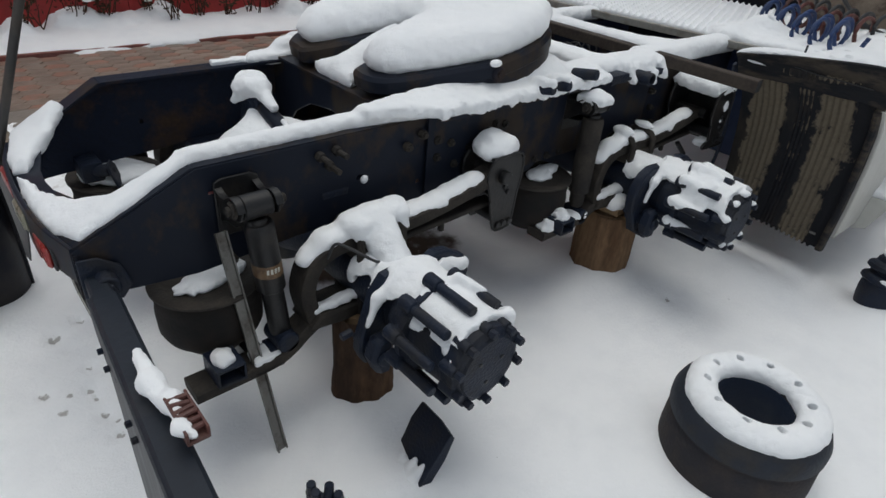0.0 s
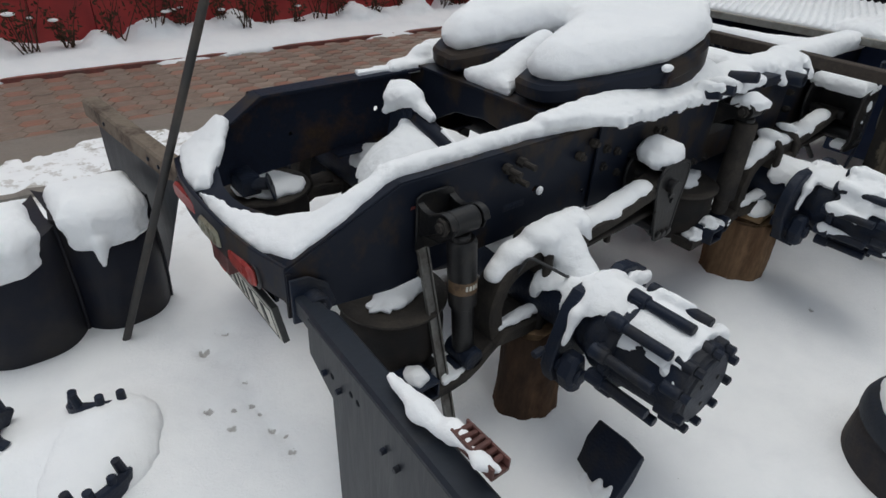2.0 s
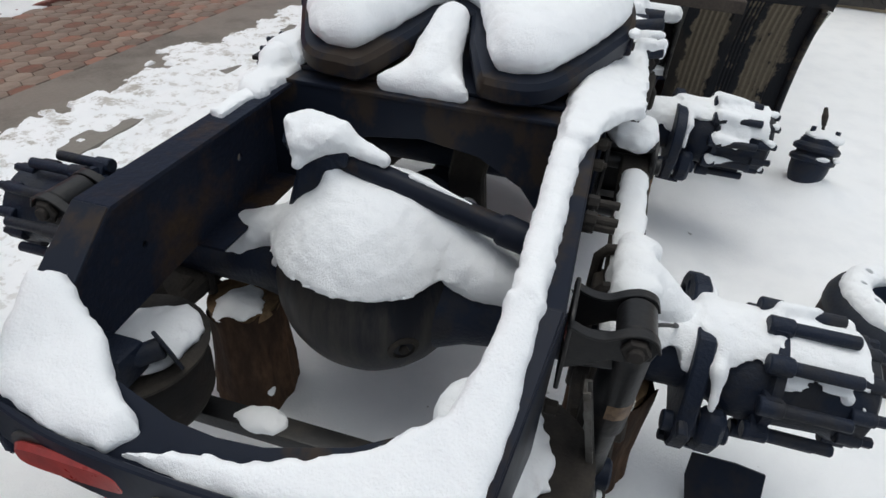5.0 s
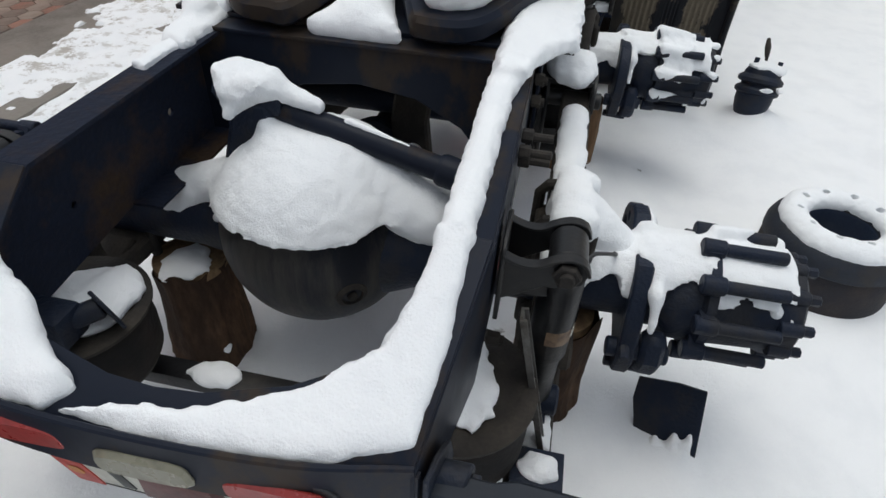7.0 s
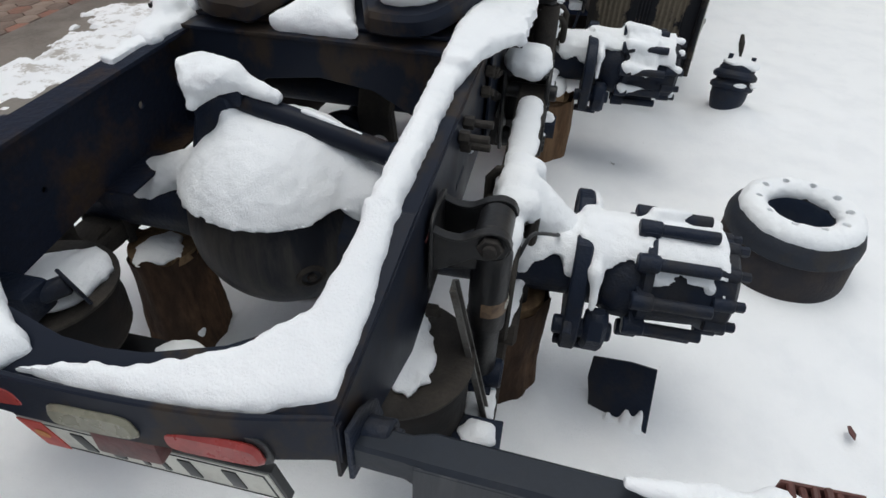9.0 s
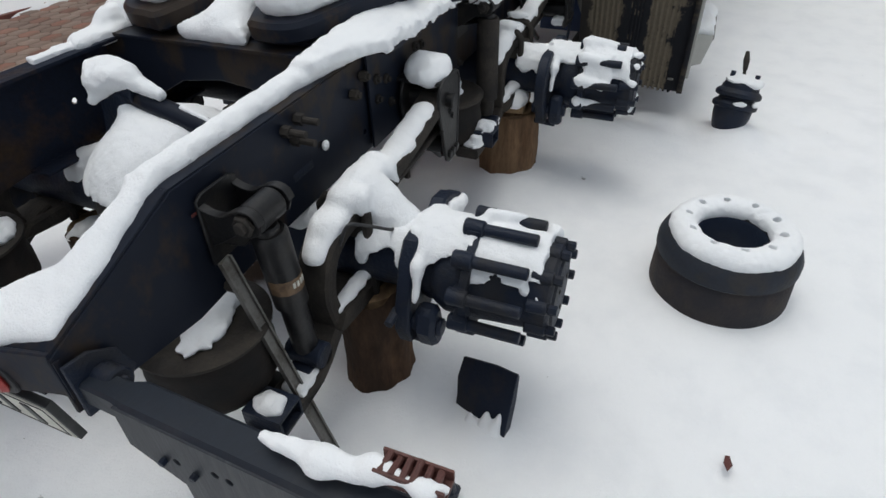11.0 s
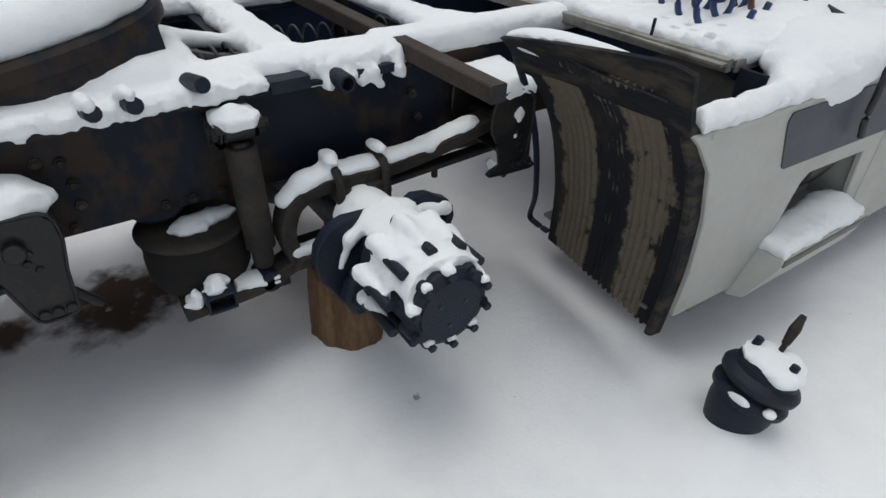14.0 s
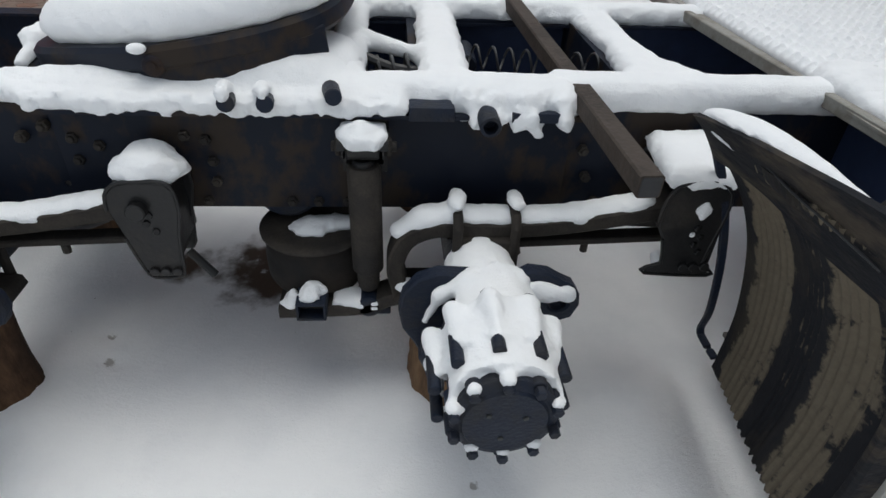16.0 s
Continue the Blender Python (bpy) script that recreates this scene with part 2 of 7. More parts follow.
PAVERRED = surface_mat("paver_red", (0.25, 0.105, 0.070), (0.17, 0.115, 0.085), (0.27, 0.20, 0.165), rough=0.45, stain_scale=6, stain_at=(0.42, 0.66), grain_scale=50, grain_mix=0.5, bump=0.3, per_object=0.3)
PAVERGREY = surface_mat("paver_grey", (0.24, 0.19, 0.15), (0.17, 0.125, 0.10), (0.27, 0.22, 0.185), rough=0.45, stain_scale=6, stain_at=(0.42, 0.66), grain_scale=50, grain_mix=0.5, bump=0.3, per_object=0.28)
CREAM = surface_mat("cream_plaster", (0.60, 0.48, 0.34), (0.52, 0.41, 0.29), (0.45, 0.36, 0.26), rough=0.9, stain_scale=2, grain_scale=50, bump=0.15)
DOORDARK = surface_mat("dark_door", (0.045, 0.038, 0.034), (0.07, 0.06, 0.05), (0.03, 0.03, 0.03), rough=0.5, stain_scale=5, grain_scale=50, bump=0.1)
SEALMAT = surface_mat("dark_plastic_shell", (0.012, 0.014, 0.023), (0.034, 0.030, 0.028), (0.016, 0.016, 0.018), rough=0.5, stain_scale=4, stain_at=(0.42, 0.7), grain_scale=60, grain_mix=0.3, bump=0.08, spec=0.18)


def snow_mat(name, ground=False):
    """Fresh snow: near white, softly grained; on the ground with thin, dirty patches where the frame shelters it and on the trodden strip."""
    m = bpy.data.materials.new(name)
    m.use_nodes = True
    n, l = m.node_tree.nodes, m.node_tree.links
    b = n["Principled BSDF"]
    co = n.new("ShaderNodeTexCoord")

    def noise_node(scale, detail=6.0, rough=0.6):
        k = n.new("ShaderNodeTexNoise")
        socket(k, "Scale", scale), socket(k, "Detail", detail), socket(k, "Roughness", rough)
        l.new(co.outputs["Object"], k.inputs["Vector"])
        return k

    def ramp(src, a, c):
        r = n.new("ShaderNodeMapRange")
        r.interpolation_type = "SMOOTHSTEP"
        r.inputs["From Min"].default_value, r.inputs["From Max"].default_value = a, c
        l.new(src, r.inputs["Value"])
        return r.outputs[0]

    def maths(op, a, c):
        k = n.new("ShaderNodeMath")
        k.operation = op
        for s, v in zip(k.inputs, (a, c)):
            if isinstance(v, (int, float)):
                s.default_value = v
            else:
                l.new(v, s)
        return k.outputs[0]

    tint = n.new("ShaderNodeMixRGB")
    tint.inputs[1].default_value, tint.inputs[2].default_value = ((0.925, 0.934, 0.945, 1), (0.88, 0.892, 0.908, 1)) if ground else ((0.92, 0.93, 0.94, 1), (0.88, 0.893, 0.91, 1))
    l.new(ramp(noise_node(5.0).outputs["Fac"], 0.4, 0.7), tint.inputs[0])
    out = tint.outputs[0]
    if ground:
        geo = n.new("ShaderNodeNewGeometry")
        sep = n.new("ShaderNodeSeparateXYZ")
        l.new(geo.outputs["Position"], sep.inputs[0])
        x, y = sep.outputs[0], sep.outputs[1]
        warp = noise_node(7.0).outputs["Fac"]

        def patch(cx, cy, rx, ry, edge=0.5):
            d = maths("ADD", maths("POWER", maths("DIVIDE", maths("SUBTRACT", x, cx), rx), 2), maths("POWER", maths("DIVIDE", maths("SUBTRACT", y, cy), ry), 2))
            d = maths("ADD", d, maths("MULTIPLY", maths("SUBTRACT", warp, 0.5), 2.2))
            return ramp(d, 1.0, 1.0 - edge)

        dirt = maths("MAXIMUM", patch(0.70, 0.08, 0.31, 0.27, 0.8), patch(0.30, 0.10, 0.15, 0.13, 0.9))
        dirt = maths("MULTIPLY", dirt, ramp(noise_node(18.0).outputs["Fac"], 0.16, 0.38))
        mix = n.new("ShaderNodeMixRGB")
        mix.inputs[2].default_value = (0.085, 0.062, 0.045, 1)
        l.new(dirt, mix.inputs[0])
        l.new(out, mix.inputs[1])
        # trodden, half-melted strip beside the paving
        strip = maths("MULTIPLY", ramp(maths("ADD", y, maths("MULTIPLY", maths("SUBTRACT", noise_node(1.6).outputs["Fac"], 0.5), 1.1)), 1.45, 2.35), ramp(noise_node(4.2, 9.0, 0.75).outputs["Fac"], 0.54, 0.61))
        marks = maths("MULTIPLY", ramp(maths("ADD", y, maths("MULTIPLY", maths("SUBTRACT", noise_node(1.1).outputs["Fac"], 0.5), 1.6)), 0.95, 1.9), ramp(noise_node(11.0, 8.0, 0.7).outputs["Fac"], 0.53, 0.62))
        strip = maths("MAXIMUM", strip, maths("MULTIPLY", marks, 0.55))
        mix2 = n.new("ShaderNodeMixRGB")
        mix2.inputs[2].default_value = (0.42, 0.385, 0.34, 1)
        l.new(strip, mix2.inputs[0])
        l.new(mix.outputs[0], mix2.inputs[1])
        # grey spots in the dents
        for cx, cy, r in ((-0.77, 0.31, 0.024), (-0.67, 0.37, 0.014), (-0.86, 0.02, 0.018), (1.37, -0.94, 0.014), (0.19, -0.31, 0.016), (0.23, -0.44, 0.020), (-0.80, -0.03, 0.012), (-0.83, -0.10, 0.016), (-0.712, 0.082, 0.011), (-0.738, -0.036, 0.012), (-0.732, -0.171, 0.013), (-0.718, -0.286, 0.015), (-0.733, -0.086, 0.010), (-0.706, -0.216, 0.011)):
            d = maths("ADD", maths("POWER", maths("SUBTRACT", x, cx), 2), maths("POWER", maths("SUBTRACT", y, cy), 2))
            d = maths("ADD", maths("DIVIDE", d, r * r), maths("MULTIPLY", maths("SUBTRACT", noise_node(60.0).outputs["Fac"], 0.5), 4.0))
            dot = n.new("ShaderNodeMixRGB")
            dot.inputs[2].default_value = (0.45, 0.44, 0.43, 1)
            l.new(ramp(d, 1.0, 0.2), dot.inputs[0])
            l.new(mix2.outputs[0], dot.inputs[1])
            mix2 = dot
        # specks of soil
        speck = maths("MULTIPLY", ramp(noise_node(75.0, 2.0).outputs["Fac"], 0.76, 0.80), ramp(noise_node(1.7).outputs["Fac"], 0.5, 0.62))
        mix3 = n.new("ShaderNodeMixRGB")
        mix3.inputs[2].default_value = (0.20, 0.18, 0.16, 1)
        l.new(speck, mix3.inputs[0])
        l.new(mix2.outputs[0], mix3.inputs[1])
        out = mix3.outputs[0]
    l.new(out, b.inputs["Base Color"])
    socket(b, "Roughness", 0.75)
    socket(b, "Specular IOR Level", 0.25)
    bp = n.new("ShaderNodeBump")
    socket(bp, "Strength", 0.42), socket(bp, "Distance", 0.006)
    h = maths("ADD", noise_node(220.0, 4.0).outputs["Fac"], maths("MULTIPLY", noise_node(60.0, 4.0).outputs["Fac"], 1.2))
    l.new(h, bp.inputs["Height"])
    l.new(bp.outputs[0], b.inputs["Normal"])
    return m


SNOW = snow_mat("snow")
GROUNDSNOW = snow_mat("ground_snow", True)


# ---- mesh tools ----
def thing(name, at, label, category, group="", kind=""):
    ob = new(name)
    ob.location = at
    ob.empty_display_size = 0.1
    return tagged(ob, label, category, group, kind)


def root_of(ob):
    while ob.parent:
        ob = ob.parent
    return ob


def part(name, bm, material, parent=None, label="", smooth=True, angle=35):
    """One mesh object from a bmesh in world places, under a thing or a part."""
    if isinstance(bm, bpy.types.Mesh):
        me = bm
    else:
        me = bpy.data.meshes.new(name)
        bmesh.ops.recalc_face_normals(bm, faces=bm.faces[:])
        bm.to_mesh(me)
        bm.free()
    if parent:
        me.transform(Matrix.Translation(-root_of(parent).location))
    if smooth:
        me.shade_smooth()
        me.set_sharp_from_angle(angle=radians(angle))
    me.materials.append(material)
    ob = new(name, me)
    ob.parent = parent
    return tagged(ob, label)


def solid(name, bm, material, at, label, category, group="", kind="", smooth=True):
    """A thing that is one mesh, with its origin at its base."""
    ob = part(name, bm, material, smooth=smooth)
    ob.data.transform(Matrix.Translation(-Vector(at)))
    ob.location = at
    return tagged(ob, label, category, group, kind)


def box(bm, lo, hi, bevel=0.0, m=None):
    c, s = [(a + b) / 2 for a, b in zip(lo, hi)], [abs(b - a) for a, b in zip(lo, hi)]
    made = bmesh.ops.create_cube(bm, size=1.0, matrix=(m or Matrix()) @ Matrix.Translation(c) @ Matrix.Diagonal((*s, 1)))
    if bevel:
        edges = list({e for v in made["verts"] for e in v.link_edges})
        bmesh.ops.bevel(bm, geom=edges, offset=bevel, segments=2, affect="EDGES", profile=0.6)
    return bm


def frame_of(direction, up=(0, 0, 1)):
    z = Vector(direction).normalized()
    if abs(z.dot(Vector(up))) > 0.98:
        up = (1, 0, 0)
    x = Vector(up).cross(z).normalized()
    return Matrix((x, z.cross(x), z)).transposed()


def lathe(bm, profile, origin, direction, seg=32, up=(0, 0, 1)):
    """Turns (height, radius) pairs round an axis; ends close when the radius is 0."""
    r3, o = frame_of(direction, up), Vector(origin)
    rings = []
    for hh, r in profile:
        if r <= 1e-6:
            rings.append([bm.verts.new(o + r3 @ Vector((0, 0, hh)))])
        else:
            rings.append([bm.verts.new(o + r3 @ Vector((r * math.cos(2 * math.pi * k / seg), r * math.sin(2 * math.pi * k / seg), hh))) for k in range(seg)])
    for a, b in zip(rings, rings[1:]):
        for k in range(seg):
            k2 = (k + 1) % seg
            if len(a) == 1 and len(b) == 1:
                continue
            if len(a) == 1:
                bm.faces.new((a[0], b[k], b[k2]))
            elif len(b) == 1:
                bm.faces.new((a[k], a[k2], b[0]))
            else:
                bm.faces.new((a[k], a[k2], b[k2], b[k]))
    return bm


def rod(bm, a, b, r, r2=None, seg=14, bevel=0.15):
    d = (Vector(b) - Vector(a)).length
    r2 = r if r2 is None else r2
    e = min(r, r2) * bevel
    return lathe(bm, [(0, 0), (0, r - e), (e, r), (d - e, r2), (d, r2 - e), (d, 0)], a, Vector(b) - Vector(a), seg)


def smooth_path(pts, steps=6):
    """A soft curve through points."""
    p = [Vector(q) for q in pts]
    p = [2 * p[0] - p[1], *p, 2 * p[-1] - p[-2]]
    out = []
    for i in range(1, len(p) - 2):
        for s in range(steps):
            t = s / steps
            a, b, c, d = p[i - 1], p[i], p[i + 1], p[i + 2]
            out.append(0.5 * (2 * b + (c - a) * t + (2 * a - 5 * b + 4 * c - d) * t * t + (3 * b - 3 * c + d - a) * t ** 3))
    return out + [p[-2]]


def sweep(bm, pts, section, up=(0, 1, 0), scales=None):
    """Draws a closed section (u, v pairs) along points; u lies across, v towards up."""
    pts = [Vector(p) for p in pts]
    rings = []
    for i, p in enumerate(pts):
        d = (pts[min(i + 1, len(pts) - 1)] - pts[max(i - 1, 0)]).normalized()
        u = Vector(up) - d * Vector(up).dot(d)
        u.normalize()
        w = d.cross(u)
        k = scales[i] if scales else 1.0
        rings.append([bm.verts.new(p + k * (a * w + b * u)) for a, b in section])
    n = len(section)
    for a, b in zip(rings, rings[1:]):
        for k in range(n):
            bm.faces.new((a[k], a[(k + 1) % n], b[(k + 1) % n], b[k]))
    bm.faces.new(rings[0][::-1])
    bm.faces.new(rings[-1])
    return bm


def circle(r, n=10):
    return [(r * math.cos(2 * math.pi * k / n), r * math.sin(2 * math.pi * k / n)) for k in range(n)]


def rect(w, hh, c=0.003):
    a, b = w / 2, hh / 2
    return [(-a + c, -b), (a - c, -b), (a, -b + c), (a, b - c), (a - c, b), (-a + c, b), (-a, b - c), (-a, -b + c)]


def plate(bm, outline, thick, m, holes=(), bevel=0.0):
    """A flat plate: an outline in x and y with holes, round (x, y, r) or outlined, thick along z, set by m."""
    t = bmesh.new()
    loops = [outline] + [[(q[0] + q[2] * math.cos(2 * math.pi * k / 16), q[1] + q[2] * math.sin(2 * math.pi * k / 16)) for k in range(16)] if len(q) == 3 and not hasattr(q[0], "__len__") else q for q in holes]
    edges = []
    for lp in loops:
        vs = [t.verts.new((x, y, 0)) for x, y in lp]
        edges += [t.edges.new((vs[k], vs[(k + 1) % len(vs)])) for k in range(len(vs))]
    bmesh.ops.triangle_fill(t, edges=edges, use_beauty=True, use_dissolve=False)
    faces = t.faces[:]
    ex = bmesh.ops.extrude_face_region(t, geom=faces)
    bmesh.ops.translate(t, vec=(0, 0, thick), verts=[v for v in ex["geom"] if isinstance(v, bmesh.types.BMVert)])
    bmesh.ops.recalc_face_normals(t, faces=t.faces[:])
    if bevel:
        sharp = [e for e in t.edges if len(e.link_faces) == 2 and e.calc_face_angle(0) > 1.0]
        bmesh.ops.bevel(t, geom=sharp, offset=bevel, segments=1, affect="EDGES")
    me = bpy.data.meshes.new("plate")
    t.to_mesh(me)
    t.free()
    me.transform(m)
    bm.from_mesh(me)
    bpy.data.meshes.remove(me)
    return bm


def upright(x, y, z=0.0):
    """Local x to world x, local y to world z, thickness towards +y (a plate that stands along the truck)."""
    return Matrix.Translation((x, y, z)) @ Matrix(((1, 0, 0, 0), (0, 0, 1, 0), (0, 1, 0, 0), (0, 0, 0, 1)))


def across(x, y, z=0.0):
    """Local x to world y, local y to world z, thickness towards +x (a plate that stands across the truck)."""
    return Matrix.Translation((x, y, z)) @ Matrix(((0, 0, 1, 0), (1, 0, 0, 0), (0, 1, 0, 0), (0, 0, 0, 1)))


# ---- snow: soft unions of rounded forms, turned into a surface ----
LATTICE = np.random.RandomState(5).rand(24, 24, 24)


def lumps(p, size):
    """Smooth random values, about -0.5 to 0.5, at places p."""
    q = p / size
    i = np.floor(q).astype(int)
    w = q - i
    w = w * w * (3 - 2 * w)
    out = 0
    for a in (0, 1):
        for b in (0, 1):
            for c in (0, 1):
                k = np.abs(1 - a - w[..., 0]) * np.abs(1 - b - w[..., 1]) * np.abs(1 - c - w[..., 2])
                out = out + k * LATTICE[(i[..., 0] + a) % 24, (i[..., 1] + b) % 24, (i[..., 2] + c) % 24]
    return out - 0.5


def f_cap(a, b, ra, rb=None, squash=1.0):
    a, b = np.array(a, float), np.array(b, float)
    rb = ra if rb is None else rb

    def fn(p):
        s = np.array([1, 1, 1 / squash])
        q, d = (p - a) * s, (b - a) * s
        t = np.clip((q @ d) / max(d @ d, 1e-9), 0, 1)
        return np.linalg.norm(q - t[..., None] * d, axis=-1) - (ra + (rb - ra) * t)
    return fn, np.minimum(a - max(ra, rb), b - max(ra, rb)), np.maximum(a + max(ra, rb), b + max(ra, rb))


def f_ell(c, r):
    c, r = np.array(c, float), np.array(r, float)
    return (lambda p: (np.linalg.norm((p - c) / r, axis=-1) - 1) * r.min()), c - r, c + r


def f_ridge(a, b, r, squash=1.0, lean=0.5):
    """A ridge that swells and thins out to both ends."""
    a, b = np.array(a, float), np.array(b, float)

    def fn(p):
        s = np.array([1, 1, 1 / squash])
        q, d = (p - a) * s, (b - a) * s
        t = np.clip((q @ d) / (d @ d), 0, 1)
        w = np.clip(t, 1e-4, 1 - 1e-4) ** (2 * lean) * (1 - np.clip(t, 1e-4, 1 - 1e-4)) ** (2 - 2 * lean) * 2
        return np.linalg.norm(q - t[..., None] * d, axis=-1) - r * np.minimum(1, w * 1.25)
    return fn, np.minimum(a, b) - r, np.maximum(a, b) + r


def f_pillow(poly, z0, thick, soft=0.03, sx=0.0, sy=0.0, wobble=0.012):
    """A layer on a flat or sloping top: an outline in plan, the underside at z0 + sx*x + sy*y, with soft edges."""
    v = np.array(poly, float)

    def fn(p):
        x, y = p[..., 0], p[..., 1]
        d = np.full(x.shape, 1e9)
        inside = np.zeros(x.shape, bool)
        for (ax, ay), (bx, by) in zip(v, np.roll(v, -1, 0)):
            ex, ey = bx - ax, by - ay
            t = np.clip(((x - ax) * ex + (y - ay) * ey) / (ex * ex + ey * ey), 0, 1)
            d = np.minimum(d, np.hypot(x - ax - t * ex, y - ay - t * ey))
            cross = (ay > y) != (by > y)
            inside ^= cross & (x < (bx - ax) * (y - ay) / ((by - ay) if by != ay else 1e-9) + ax)
        d = np.where(inside, -d, d) + wobble * (1.3 * lumps(p, 0.06) + 0.8 * lumps(p + 9, 0.02)) + 0.005 * lumps(p + 4, 0.012) + 0.004 * lumps(p + 1, 0.021)
        base = z0 + sx * x + sy * y
        hz = np.abs(p[..., 2] - base - thick / 2 + 0.01) - thick / 2 - 0.01
        r = min(soft, thick * 0.75)
        a, b = d + r, hz + r
        return np.minimum(np.maximum(a, b), 0) + np.hypot(np.maximum(a, 0), np.maximum(b, 0)) - r
    zs = [z0 + sx * x + sy * y for x, y in poly]
    return fn, np.array([*(v.min(0) - 0.02), min(zs) - 0.03]), np.array([*(v.max(0) + 0.02), max(zs) + thick + 0.02])


def snow(forms, label, res=0.012, k=0.025, rough=0.010, name="snow_cover", cut=None, big=0.6, crumb=None):
    """A body of snow from soft forms; crumb says where it has broken, grainy sides."""
    lo = np.min([f[1] for f in forms], 0) - 3 * res
    hi = np.max([f[2] for f in forms], 0) + 3 * res
    res *= 0.72
    ax = [np.arange(a, b + res, res) for a, b in zip(lo, hi)]
    p = np.stack(np.meshgrid(*ax, indexing="ij"), -1)
    d = np.full(p.shape[:3], 1.0)
    for fn, a, b in forms:
        pad = 4 * k + 3 * res
        sl = tuple(slice(max(0, int((a[i] - pad - lo[i]) / res)), int((b[i] + pad - lo[i]) / res) + 2) for i in range(3))
        e, cur = fn(p[sl]), d[sl]
        w = np.clip(0.5 + 0.5 * (cur - e) / k, 0, 1)
        d[sl] = cur * (1 - w) + e * w - k * w * (1 - w)
    d += rough * (big * lumps(p, 0.085) + 0.5 * lumps(p + 3.1, 0.03) + 0.4 * lumps(p + 5.3, 0.014))
    if crumb:
        d += crumb(p) * (0.014 * lumps(p + 2.2, 0.024) + 0.010 * lumps(p + 6.4, 0.013))
    if cut:
        d = np.maximum(d, cut(p))
    return tagged(part(name, net(d, p, res), SNOW), label or "", "snow", kind="stuff")


def net(d, p, res):
    """The surface d = 0 of a grid of values, as a smooth mesh."""
    ins = d < 0
    ins[[0, -1]] = ins[:, [0, -1]] = ins[:, :, [0, -1]] = False
    d = np.where(ins, np.minimum(d, -1e-6), np.maximum(d, 1e-6))
    n = np.array(d.shape) - 1
    tot, cnt = np.zeros((*n, 3)), np.zeros(n)
    corner = lambda a: d[a[0]:a[0] + n[0], a[1]:a[1] + n[1], a[2]:a[2] + n[2]]
    for axis in range(3):
        o = [i for i in range(3) if i != axis]
        for u in (0, 1):
            for w in (0, 1):
                a, b = [0, 0, 0], [0, 0, 0]
                a[o[0]] = b[o[0]] = u
                a[o[1]] = b[o[1]] = w
                b[axis] = 1
                va, vb = corner(a), corner(b)
                hit = (va < 0) != (vb < 0)
                t = np.where(hit, va / np.where(hit, va - vb, 1), 0)
                q = np.zeros((*n, 3))
                q[..., axis], q[..., o[0]], q[..., o[1]] = t, u, w
                tot += q * hit[..., None]
                cnt += hit
    live = cnt > 0
    idx = np.full(n, -1)
    idx[live] = np.arange(live.sum())
    verts = p[:-1, :-1, :-1][live] + res * tot[live] / cnt[live][:, None]
    faces = []
    for axis in range(3):
        o = [(axis + 1) % 3, (axis + 2) % 3]
        a = [slice(None)] * 3
        b = [slice(None)] * 3
        a[axis], b[axis] = slice(0, -1), slice(1, None)
        va, vb = d[tuple(a)] < 0, d[tuple(b)] < 0
        at = np.argwhere(va != vb)
        at = at[(at[:, o[0]] > 0) & (at[:, o[1]] > 0) & (at[:, o[0]] < n[o[0]]) & (at[:, o[1]] < n[o[1]])]
        e0, e1 = np.eye(3, dtype=int)[o[0]], np.eye(3, dtype=int)[o[1]]
        q = np.stack([idx[tuple((at - c).T)] for c in (e0 + e1, e1, 0 * e0, e0)], 1)
        flip = ~va[tuple(at.T)]
        q[flip] = q[flip][:, ::-1]
        faces.append(q)
    faces = np.concatenate(faces)
    me = bpy.data.meshes.new("snow")
    me.from_pydata(verts.tolist(), [], faces.tolist())
    me.update()
    return me


# ---- setting ----
def spread(lo, a, b, hi, step):
    """Grid lines: even between a and b, growing wider out to lo and hi."""
    mid = list(np.arange(a, b + step / 2, step))
    left, right, s = [], [], step
    x = a
    while x > lo:
        s *= 1.5
        x -= s
        left.append(max(x, lo))
    x, s = b, step
    while x < hi:
        s *= 1.5
        x += s
        right.append(min(x, hi))
    return np.array(left[::-1] + mid + right)


